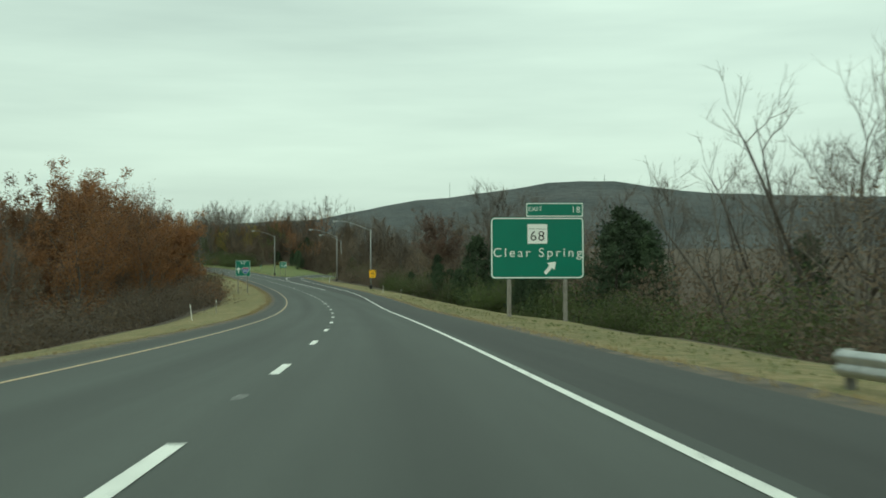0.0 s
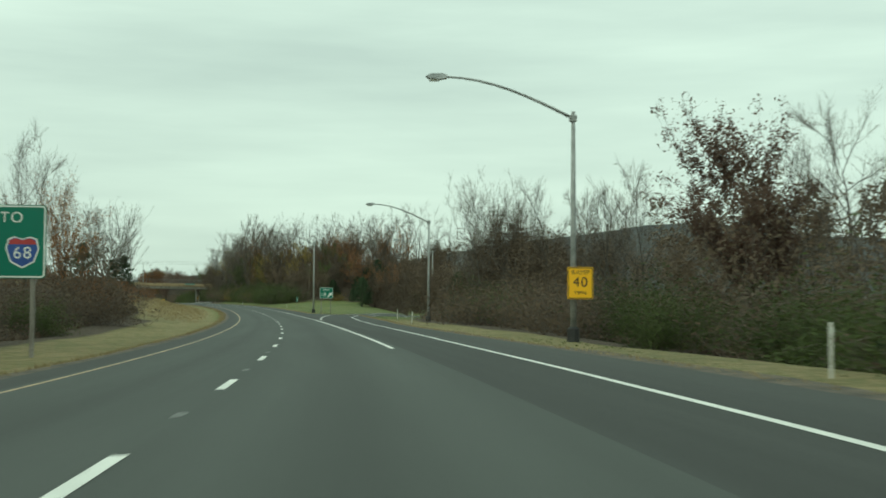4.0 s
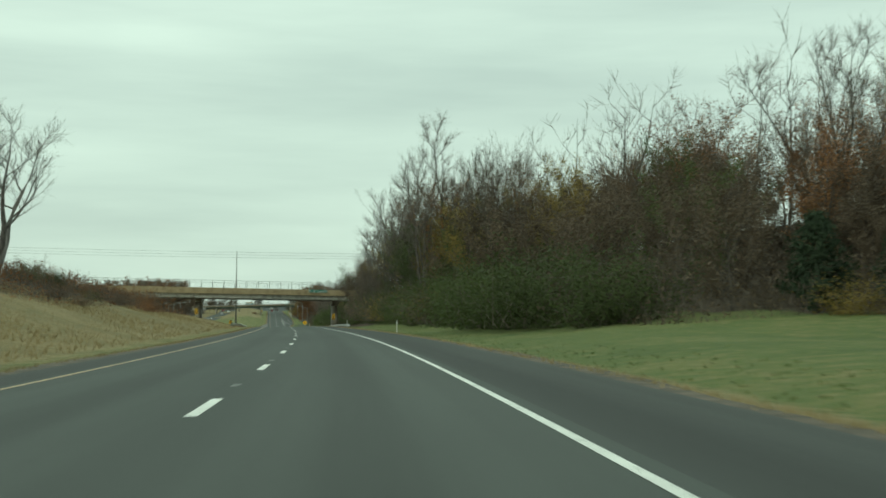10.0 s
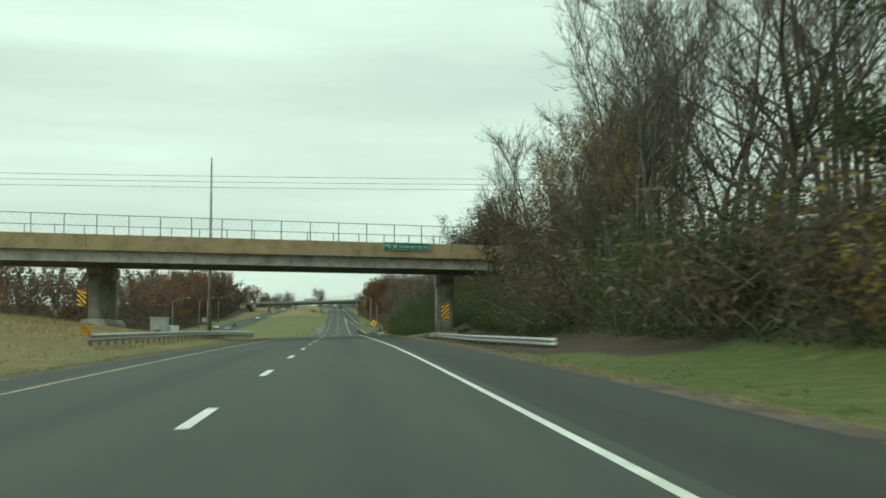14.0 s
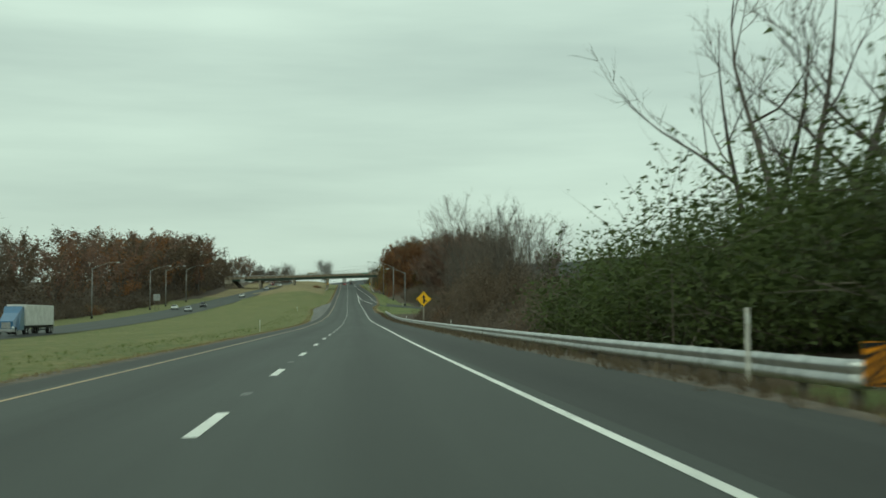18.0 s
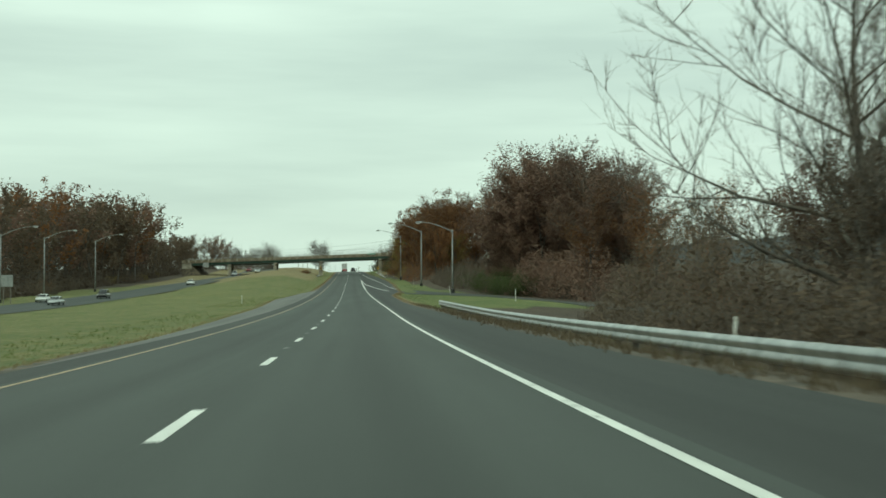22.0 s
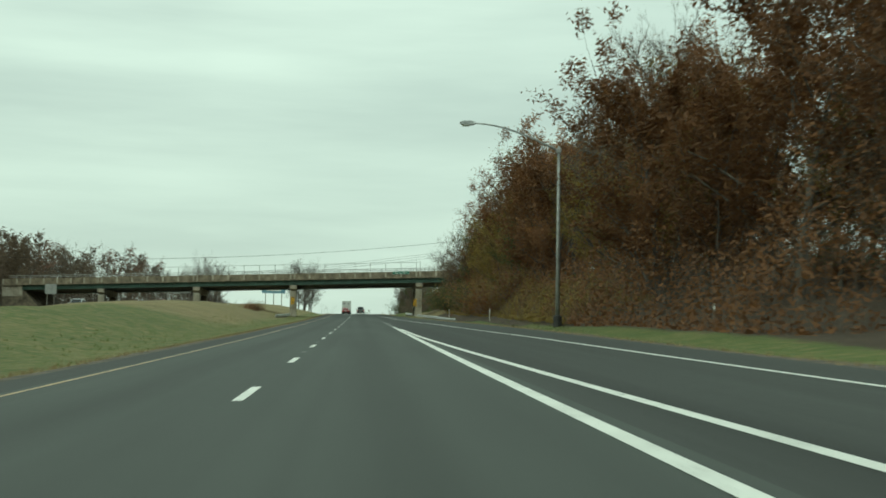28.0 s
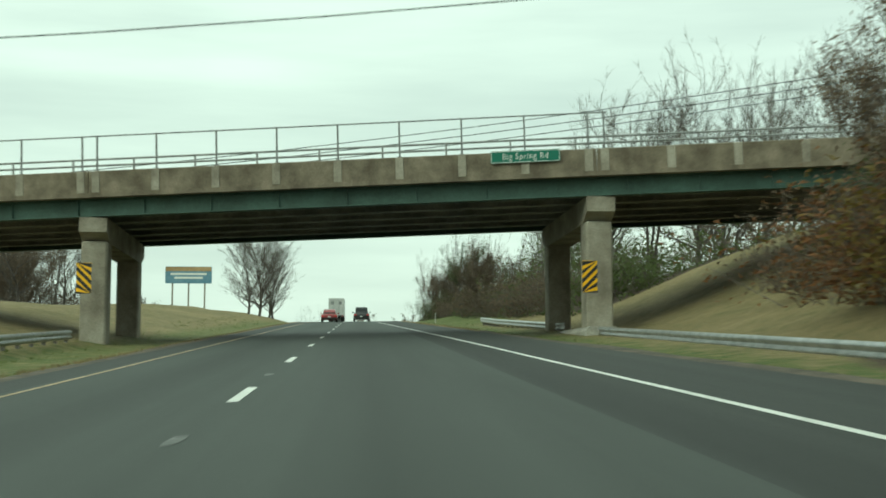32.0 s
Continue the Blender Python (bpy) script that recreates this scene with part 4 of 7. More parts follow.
def branch_tree(seed, height, spread, trunk_r, lean=0.0, clear=0.25, limbs=12, upright=0.55, forks=6, twigs=8, stems=1, splay=0.16, dome=False):
    """Trunk, limbs and branches as tapered tubes, and the places where fine twigs sit."""
    rng = np.random.default_rng(seed)
    wood = Solid()
    tips, ways = [], []

    def grow(start, way, length, r, bend, n, sides, up=0.06, thin=1.0):
        p, w = Vector(start), Vector(way).normalized()
        pts, rad = [p.copy()], [r]
        for i in range(n):
            w = (w + Vector(rng.normal(size=3)) * bend + Vector((0, 0, up))).normalized()
            p = p + w * (length / n)
            pts.append(p.copy())
            rad.append(max(0.006, r * (1 - 0.9 * (i + 1) / n) ** thin))
        wood.tube(pts, rad, sides, caps=False)
        return pts, rad

    for k in range(stems):
        foot = Vector((rng.normal() * 0.35, rng.normal() * 0.35, -0.3)) if stems > 1 else Vector((0, 0, -0.3))
        tilt = rng.normal(size=2) * (splay if stems > 1 else 0.05) if stems < 4 else np.array([math.cos(k * math.tau / stems + 0.4), math.sin(k * math.tau / stems + 0.4)]) * splay * rng.uniform(0.5, 1.1)
        pts, rad = grow(foot, (tilt[0] + lean, tilt[1], 1), height * rng.uniform(0.78, 0.9), trunk_r * (0.8 if stems == 1 else 0.6), 0.09, 8, 6, thin=1.35)
        nl = max(4, limbs // stems)
        for i in range(nl):
            u = clear + (0.97 - clear) * (i + rng.uniform(0, 0.8)) / nl
            j = min(int(u * 8), 7)
            q = pts[j].lerp(pts[j + 1], u * 8 - j)
            a = i * 2.4 + rng.uniform(-0.5, 0.5)
            out = Vector((math.cos(a), math.sin(a), upright + rng.uniform(-0.2, 0.5)))
            ln = spread * (1.15 - 0.75 * u) * rng.uniform(0.75, 1.15)
            if dome:
                ln = spread * (0.45 + 0.6 * math.sin(math.pi * (0.16 + 0.7 * (u - clear) / (1 - clear)))) * rng.uniform(0.85, 1.1)
            bp, br = grow(q, out, ln, max(0.03, rad[j] * 0.55), 0.17, 4, 3, 0.13)
            for m in range(forks):
                v = 0.2 + 0.8 * (m + rng.uniform(0, 1)) / forks
                jj = min(int(v * 4), 3)
                q2 = bp[jj].lerp(bp[jj + 1], v * 4 - jj)
                o2 = ((bp[jj + 1] - bp[jj]).normalized() + Vector(rng.normal(size=3)) * 0.5 + Vector((0, 0, 0.3))).normalized()
                l2 = ln * rng.uniform(0.35, 0.6)
                fp, _ = grow(q2, o2, l2, max(0.015, br[jj] * 0.45), 0.16, 2, 3, 0.12)
                for t in range(twigs):
                    v2 = 2 * rng.uniform(0.08, 1.0)
                    c = min(int(v2), 1)
                    tips.append(fp[c].lerp(fp[c + 1], v2 - c))
                    ways.append(((fp[c + 1] - fp[c]).normalized() + Vector(rng.normal(size=3)) * 0.55 + Vector((0, 0, 0.3))).normalized())
    return rng, wood, np.array(tips), np.array(ways)


def make_tree(name, label, mats, seed, height, spread, trunk_r, leaf=None, leaf_n=0, leaf_size=0.15, leaf_low=1.0, twig_len=1.1, sub=3, tw=1.0, **kw):
    rng, wood, tips, ways = branch_tree(seed, height, spread, trunk_r, **kw)
    t = thing(name, label, "tree", group="trees of the roadside woods")
    part("trunk", wood, mats[0], t, flat=False)
    base, way = tips, ways
    bits = []
    ln = rng.uniform(0.45, 1.0, len(base)) * twig_len
    bits.append(spikes(rng, base, way, ln, np.full(len(base), 0.0095 * tw)))
    for _ in range(sub):
        w2 = way + rng.normal(size=way.shape) * 0.45 + (0, 0, 0.12)
        w2 /= np.linalg.norm(w2, axis=1)[:, None]
        b2 = base + way * (ln * rng.uniform(0.1, 0.8, len(base)))[:, None]
        bits.append(spikes(rng, b2, w2, ln * rng.uniform(0.4, 0.85, len(base)), np.full(len(base), 0.0062 * tw)))
    if leaf is None:
        part("crown", joined("crown", bits, mats[1]), None, t)
    else:
        tagged(part("twig_mass", joined("twig_mass", bits, mats[1]), None, t), kind="stuff")
        pick = rng.integers(0, len(base), leaf_n)
        keep = rng.uniform(0, 1, leaf_n) < np.clip(1.25 - base[pick][:, 2] / height * (1 - leaf_low) * 1.9, 0.05, 1)
        at = base[pick] + way[pick] * (rng.uniform(0.0, 1.0, leaf_n) * twig_len * 0.9)[:, None] + rng.normal(size=(leaf_n, 3)) * 0.22
        inner = rng.uniform(0, 1, leaf_n) < 0.35
        at[inner] *= (0.72, 0.72, 0.9)
        at = at[keep]
        out = at - (0, 0, height * 0.5)
        out /= np.linalg.norm(out, axis=1)[:, None]
        part("crown", soup("crown", leaf, [leaf_bits(rng, at, leaf_size, out + (0, 0, 0.35))]), None, t)
    return t


def make_cedar(seed, height, radius):
    rng = np.random.default_rng(seed)
    t = thing("cedar_tree", "dense dark green cedar with a ragged pointed crown", "tree", group="evergreens of the roadside woods")
    wood = Solid()
    wood.tube([(0, 0, -0.3), (0.05, 0, height * 0.5), (0, 0.05, height * 0.97)], [0.16, 0.1, 0.02], 6)
    n, m = 160, 38
    z = height * (0.02 + 0.95 * rng.uniform(0, 1, n) ** 0.85)
    a = rng.uniform(0, math.tau, n)
    lump = 0.8 + 0.22 * np.sin(a * 3 + z * 1.3) + rng.normal(size=n) * 0.14
    r = radius * (1 - (z / height) ** 1.5) ** 0.8 * lump.clip(0.4, 1.35) + 0.12
    u = rng.uniform(0.2, 1.0, (n, m)) ** 0.6
    at = np.stack([np.cos(a)[:, None] * r[:, None] * u, np.sin(a)[:, None] * r[:, None] * u, z[:, None] + 0.3 * u * r[:, None]], -1) + rng.normal(size=(n, m, 3)) * (0.2, 0.2, 0.16)
    at = at.reshape(-1, 3)
    out = at * (1, 1, 0) / (np.linalg.norm(at[:, :2], axis=1)[:, None] + 0.2) + (0, 0, 0.45)
    part("trunk", wood, BARK, t)
    part("crown", soup("crown", CEDAR, [leaf_bits(rng, at, 0.14, out, 1.2)]), None, t)
    return t


def make_shrub(name, label, seed, height, radius, leaf, leaf_n, twig_n=260, leaf_size=0.13, twig_mat=None):
    rng = np.random.default_rng(seed)
    t = thing(name, label, "shrub", group="brush along the woods")
    ax = rng.normal(size=(twig_n, 3))
    ax[:, 2] = np.abs(ax[:, 2]) + 0.5
    ax /= np.linalg.norm(ax, axis=1)[:, None]
    f = rng.normal(size=(twig_n, 3)) * (radius * 0.35, radius * 0.35, 0.0)
    reach = np.minimum(height / ax[:, 2].clip(0.2), radius * 1.25) * rng.uniform(0.5, 1.0, twig_n)
    bits = [spikes(rng, f, ax, reach, np.full(twig_n, 0.011))]
    for _ in range(3):
        u = rng.uniform(0.35, 0.95, twig_n)
        b2 = f + ax * (reach * u)[:, None]
        w2 = ax + rng.normal(size=ax.shape) * 0.6 + (0, 0, 0.2)
        w2 /= np.linalg.norm(w2, axis=1)[:, None]
        bits.append(spikes(rng, b2, w2, rng.uniform(0.4, 1.1, twig_n), np.full(twig_n, 0.007)))
    part("stem_tangle", joined("stem_tangle", bits, twig_mat or TWIGS), None, t)
    k = rng.integers(0, twig_n, leaf_n)
    at = f[k] + ax[k] * (reach[k] * rng.uniform(0.2, 1.05, leaf_n))[:, None] + rng.normal(size=(leaf_n, 3)) * 0.26
    at[:, 2] = np.abs(at[:, 2])
    out = at - (0, 0, height * 0.3)
    out /= np.linalg.norm(out, axis=1)[:, None] + 1e-6
    part("foliage", soup("foliage", leaf, [leaf_bits(rng, at, leaf_size, out + (0, 0, 0.4))]), None, t)
    return t


BARE = [
    make_tree("bare_tree", "tall leafless tree with fine grey twigs", (BARK, TWIGS), 11, 14, 5.0, 0.2, twigs=8, upright=0.8, limbs=13),
    make_tree("bare_tree", "leafless tree with several upright stems", (BARK, TWIGS), 12, 13, 4.4, 0.2, stems=3, limbs=15, upright=1.0, twigs=8),
    make_tree("bare_tree", "slender leafless tree with a narrow crown", (BARK, TWIGS), 13, 15, 3.6, 0.17, limbs=12, upright=1.0, clear=0.4, twigs=8),
    make_tree("bare_tree", "broad leafless tree with spreading limbs", (BARK, TWIGS), 14, 12, 5.2, 0.24, limbs=16, upright=0.6, forks=6, dome=True, clear=0.15, twigs=8),
    make_tree("bare_tree", "pale leafless tree with a thin open crown", (BARK_PALE, TWIGS_PALE), 15, 12, 4.2, 0.16, limbs=11, forks=5, sub=2, upright=0.8),
]
LONE = make_tree("bare_tree", "lone leafless tree with splayed stems on the bank", (BARK_PALE, TWIGS_PALE), 17, 13.5, 4.4, 0.42, stems=5, splay=0.55, limbs=30, upright=1.0, clear=0.35, forks=6, twigs=9)
DOME = make_tree("bare_tree", "broad leafless tree with a dense rounded crown", (BARK, TWIGS), 19, 12, 5.2, 0.25, limbs=24, upright=0.7, forks=8, twigs=10, dome=True, clear=0.1)
VASE = make_tree("bare_tree", "tall leafless tree with a vase of upright stems", (BARK, TWIGS), 20, 15, 3.2, 0.24, stems=6, splay=0.3, limbs=42, upright=1.7, clear=0.3, forks=6, twigs=8)
GNARLED = make_tree("bare_tree", "gnarled leafless tree with thick dark forked limbs", (BARK, TWIGS), 27, 14, 5.0, 0.34, limbs=9, upright=0.75, forks=5, twigs=4, sub=2, clear=0.3, stems=2, splay=0.22)
LEAFY = [
    make_tree("russet_tree", "half-bare oak holding russet brown leaves", (BARK, TWIGS), 21, 13, 5.2, 0.25, leaf=RUST, leaf_n=11000, leaf_low=0.5, leaf_size=0.105, sub=2, dome=True, clear=0.12, limbs=14, forks=5, twigs=6),
    make_tree("maroon_tree", "half-bare tree with dark maroon leaves below", (BARK, TWIGS), 22, 14, 5.6, 0.26, leaf=MAROON, leaf_n=36000, leaf_low=0.45, forks=6, twigs=8, leaf_size=0.135, sub=2, twig_len=1.0, dome=True, clear=0.08, limbs=20, upright=0.7),
    make_tree("golden_tree", "tree with thinning golden olive leaves", (BARK, TWIGS), 23, 11, 4.6, 0.2, leaf=GOLD, leaf_n=9000, leaf_low=0.7, leaf_size=0.1, sub=1, dome=True, clear=0.1, forks=4, twigs=5),
    make_tree("orange_tree", "dense tree in orange brown autumn leaf", (BARK, TWIGS), 24, 12, 5.6, 0.25, leaf=RUST, leaf_n=13000, leaf_low=0.9, leaf_size=0.12, twig_len=0.8, sub=1, dome=True, clear=0.06, limbs=16, forks=4, twigs=5),
    make_tree("olive_tree", "tree still holding dull olive green leaves", (BARK, TWIGS), 25, 10, 4.4, 0.18, leaf=OLIVE, leaf_n=9000, leaf_low=0.85, leaf_size=0.1, sub=1, dome=True, clear=0.1, forks=4, twigs=5),
    make_tree("brown_tree", "young tree with withered brown leaves", (BARK, TWIGS), 26, 9, 3.8, 0.14, leaf=BROWN, leaf_n=8000, leaf_low=0.8, leaf_size=0.1, limbs=12, sub=2, dome=True, clear=0.08, forks=4, twigs=6),
]
_light = dict(limbs=8, forks=2, twigs=6, sub=1, tw=1.9, twig_len=1.6)
FAR = [
    make_tree("far_tree", "far leafless tree", (BARK, TWIGS), 61, 14, 4.8, 0.2, **_light),
    make_tree("far_tree", "far leafless tree", (BARK, TWIGS), 62, 13, 4.6, 0.2, stems=2, upright=0.9, **_light),
    make_tree("far_tree", "far maroon tree", (BARK, TWIGS), 63, 12, 5.4, 0.22, leaf=MAROON, leaf_n=1300, leaf_size=0.26, leaf_low=0.6, dome=True, clear=0.08, **_light),
    make_tree("far_tree", "far russet tree", (BARK, TWIGS), 64, 12, 5.2, 0.22, leaf=RUST, leaf_n=1300, leaf_size=0.26, leaf_low=0.6, dome=True, clear=0.08, **_light),
    make_tree("far_tree", "far brown tree", (BARK, TWIGS), 65, 11, 5.0, 0.2, leaf=BROWN, leaf_n=1300, leaf_size=0.26, leaf_low=0.8, dome=True, clear=0.08, **_light),
]
FB, FM, FR, FN = FAR[:2], FAR[2], FAR[3], FAR[4]
CEDARS = [make_cedar(31, 8.5, 2.6), make_cedar(32, 6.5, 2.4), make_cedar(33, 9.5, 3.3)]
BRUSH = [
    make_shrub("brush_shrub", "tangled leafless brown shrub", 41, 3.2, 2.2, BROWN, 1300, 150, 0.09),
    make_shrub("brush_shrub", "leafless grey brown thicket shrub", 42, 4.2, 2.6, BROWN, 1500, 170, 0.09),
    make_shrub("green_shrub", "rounded shrub with olive green leaves", 43, 3.4, 2.4, OLIVE, 9500, 70, 0.06),
    make_shrub("green_shrub", "low spreading green shrub", 44, 2.0, 2.2, OLIVE, 4200, 60, 0.062),
    make_shrub("rusty_shrub", "shrub with rusty brown leaves", 45, 2.8, 2.2, RUST, 3600, 110, 0.066),
    make_shrub("golden_shrub", "shrub with yellowing leaves", 46, 3.0, 2.0, GOLD, 3600, 100, 0.066),
    make_shrub("orange_shrub", "small shrub in bright orange leaf", 47, 2.2, 1.5, ORANGE, 2000, 100, 0.07),
]
PROTOS = BARE + [LONE, DOME, VASE, GNARLED] + LEAFY + CEDARS + BRUSH
_used = set()


def plant(proto, s, d, size=1.0, wide=1.0, z=None):
    turn = (s * 47.3 + d * 131.7) % 360
    m = stand(s, d, 0.0, turn, z) @ Matrix.Diagonal((size * wide, size * wide, size, 1))
    if proto not in _used:
        _used.add(proto)
        proto.matrix_basis = m
        return proto
    ob = copy_thing(proto, Matrix.Identity(4))
    ob.matrix_basis = m
    return ob


FAR_BITS = []


def on_ramp(s, d, gap=5.0):
    """Whether places lie on or close to one of the two ramps."""
    s, d = np.atleast_1d(s), np.atleast_1d(d)
    best = np.full(len(s), 1e9)
    for line in (np.array(ramp_mid), np.array(entry_mid)):
        for a, b in zip(line[:-1], line[1:]):
            u = np.clip(((s - a[0]) * (b[0] - a[0]) + (d - a[1]) * (b[1] - a[1])) / ((b - a) ** 2).sum(), 0, 1)
            best = np.minimum(best, np.hypot(s - a[0] - u * (b[0] - a[0]), d - a[1] - u * (b[1] - a[1])))
    return best < gap


def wood(s0, s1, d0, d1, n, kinds, lo=0.8, hi=1.2, far=False):
    """Plants n trees or shrubs over a patch; d0 is the edge next to the road. kinds: list of (prototype, weight)."""
    w = np.array([k[1] for k in kinds], float)
    w /= w.sum()
    r = np.random.default_rng(int(abs(s0) * 31 + abs(s1) * 17 + abs(d0) * 130 + abs(d1) * 70 + n))
    for i in range(n):
        s = s0 + (s1 - s0) * (i + r.uniform(0, 1)) / n
        u = r.uniform(0, 1)
        if on_ramp(s, (d0 + (d1 - d0) * u) * K, 7.0)[0]:
            continue
        (plant_far if far else plant)(kinds[r.choice(len(kinds), p=w)][0], s, d0 + (d1 - d0) * u, r.uniform(lo, hi), r.uniform(0.85, 1.15))


B, LF, CE, SH = BARE, LEAFY, CEDARS, BRUSH
bare_mix = [(b, 1) for b in B]
brown_brush = [(SH[0], 3), (SH[1], 4), (SH[3], 0.6), (SH[4], 0.6)]
green_brush = [(SH[2], 3), (SH[3], 2), (SH[5], 1), (SH[0], 1.5), (SH[1], 1)]



def plant_far(proto, s, d, size=1.0, wide=1.0):
    m = stand(s, d, 0.0, (s * 47.3 + d * 131.7) % 360) @ Matrix.Diagonal((size * wide, size * wide, size, 1))
    FAR_BITS.append((proto, m))


def raise_far(label):
    """Joins the trees that were set down by plant_far into one mesh."""
    mats, vs, fs, ks, o = [], [], [], [], 0
    cache = {}
    for proto, m in FAR_BITS:
        for c in proto.children:
            me = c.data
            if me.name not in cache:
                co = np.empty(len(me.vertices) * 3)
                me.vertices.foreach_get("co", co)
                cache[me.name] = (co.reshape(-1, 3), [tuple(p.vertices) for p in me.polygons])
            co, fc = cache[me.name]
            mt = me.materials[0]
            if mt not in mats:
                mats.append(mt)
            k = np.array(m)
            vs.append(co @ k[:3, :3].T + k[:3, 3])
            fs += [tuple(i + o for i in f) for f in fc]
            ks += [mats.index(mt)] * len(fc)
            o += len(co)
    FAR_BITS.clear()
    tagged(new("far_woods", mesh_of("far_woods", np.concatenate(vs), fs, mats, ks, flat=False)), label, "woods", kind="stuff")


def thicket(name, label, s0, s1, d0, d1, n, tall, mat, leaf=None, leaf_n=0, leaf_size=0.09, lean=0.5, w=1.0):
    """Brush nobody could count: close mounds along the ground, with leaves and upright shoots standing out of them."""
    r = np.random.default_rng(int(abs(s0) * 3 + abs(d0) * 7 + n))
    n, leaf_n, leaf_size = int(n * 0.8), int(leaf_n * 1.35), leaf_size * 1.5
    d0, d1, tall = d0 * K, d1 * K, tall * K
    sgn = 1 if d1 > d0 else -1

    def mound(s, d):
        big = np.array([0.52 + 0.75 * noise.noise(Vector((a * 0.06, b * 0.09, 7.7))) + 0.5 * noise.noise(Vector((a * 0.2, b * 0.24, 1.7))) for a, b in zip(s, d)]).clip(0.12)
        small = np.array([noise.noise(Vector((a * 0.9, b * 0.9, tall))) + 0.6 * noise.noise(Vector((a * 2.1, b * 2.1, tall))) for a, b in zip(s, d)])
        edge = smooth(0, 1.2 + 0.25 * tall, np.abs(d - d0)) * smooth(0, 5, s - s0) * smooth(0, 5, s1 - s) * smooth(0, 4, np.abs(d1 - d))
        return (tall * big + small * min(0.5, 0.12 * tall)) * edge * ~on_ramp(s, d, 6.5)

    if leaf:
        s, d = r.uniform(s0, s1, leaf_n), d0 + (d1 - d0) * r.uniform(0, 1, leaf_n) ** 1.8
        h = mound(s, d)
        k = h > 0.2
        s, d, h = s[k], d[k], h[k]
        at = on_level(s, d, ground(s, d) + h * r.uniform(0.0, 1.05, len(s)) ** 0.65)
        side = on_level(s, d - sgn) - on_level(s, d)
        tagged(new("undergrowth", soup("undergrowth", leaf, [leaf_bits(r, at, leaf_size, side * 0.6 + (0, 0, 0.7), 0.7)])), label, "undergrowth", kind="stuff")
    s, d = r.uniform(s0, s1, n), d0 + (d1 - d0) * r.uniform(0, 1, n) ** 1.6
    h = mound(s, d)
    k = h > 0.15
    s, d, h, n = s[k], d[k], h[k], int(k.sum())
    at = on_level(s, d, ground(s, d) + h * r.uniform(0.05, 0.95, n) - 0.2)
    way = r.normal(size=(n, 3)) * lean
    way[:, 2] = np.abs(way[:, 2]) + 0.8
    way /= np.linalg.norm(way, axis=1)[:, None]
    tagged(new(name, joined(name, [spikes(r, at, way, r.uniform(0.6, 2.0, n) * min(1.0, 0.3 + tall / 6), w * r.uniform(0.007, 0.016, n))], mat)), label, "thicket", kind="stuff")


# ---- woods before the exit, right side: cedars, bare trees, green brush ----
wood(-25, 60, 11, 20, 5, [(SH[2], 2), (SH[1], 2)], 0.8, 1.1)
wood(20, 60, 17, 24, 3, [(B[3], 2), (B[0], 1)], 0.75, 0.9)
for s, d, h, w in ((128, 16.5, 0.62, 1.25), (124, 17.5, 0.66, 1.2), (133, 18.5, 0.6, 1.3), (120, 19, 0.66, 1.2), (88, 17.2, 0.7, 1.1), (76, 23.0, 0.7, 1.1)):
    plant(CE[2], s, d, h, w)
for q, s, d, h in ((GNARLED, 66, 16.5, 0.75), (GNARLED, 58, 17, 0.95), (GNARLED, 74, 19.5, 0.9), (GNARLED, 52, 18, 1.0), (CE[2], 94, 17.0, 0.92), (CE[2], 98, 19.0, 0.88), (CE[2], 89, 15.5, 0.78), (GNARLED, 82, 23, 0.85)):
    plant(q, s, d, h, 1.1)
wood(112, 165, 13.5, 20, 18, [(CE[0], 1), (CE[1], 2)], 0.42, 0.58)
plant(CE[0], 168, 12.6, 0.6, 0.9)
plant(CE[2], 156, 14.5, 0.5, 1.1)
for s, d, h in ((62, 21, 0.8), (72, 24, 0.85), (84, 25, 0.8), (54, 18, 0.95), (66, 27, 0.85)):
    plant(B[int(s) % 2], s, d, h, 1.15)
wood(92, 200, 11.5, 17, 24, [(SH[2], 2), (CE[1], 2), (CE[0], 1)], 0.42, 0.62)
wood(60, 210, 11, 18, 24, [(SH[2], 4), (SH[1], 2), (SH[0], 1), (CE[1], 0.4)], 0.8, 1.05)
for s, d, h in ((187, 23, 1.3), (190, 25, 1.25), (184, 26, 1.2), (193, 28, 1.15), (172, 20, 1.0), (178, 26, 0.95), (150, 27, 1.0), (130, 30, 1.1), (222, 24, 0.9)):
    plant(B[int(s) % 3 if s != 187 else 1], s, d, h, 1.1)
wood(60, 300, 27, 50, 26, [(b, 1) for b in FB], 0.85, 1.05, True)
wood(150, 290, 11, 20, 20, [(SH[2], 2), (SH[1], 4), (SH[0], 3)], 1.0, 1.5)
wood(232, 296, 18, 30, 16, bare_mix + [(LF[5], 4), (LF[1], 0.5)], 0.7, 0.95)
wood(290, 308, 17.5, 24, 14, [(LF[5], 3), (B[1], 1), (B[3], 1)], 0.85, 1.05)
wood(312, 334, 16.5, 20, 10, [(LF[5], 3), (B[1], 1)], 0.48, 0.6)
wood(142, 192, 13.5, 20, 18, [(SH[2], 2), (SH[1], 1.5)], 1.05, 1.35)
thicket("brush_thicket", "dense brown leafless brush under the roadside trees", -20, 312, 13, 27, 44000, 7.5, TWIGS, BROWN, 70000, w=0.9)
thicket("green_thicket", "olive green brush along the verge", 40, 200, 11, 19, 3000, 3.0, TWIGS, OLIVE, 30000, 0.06)
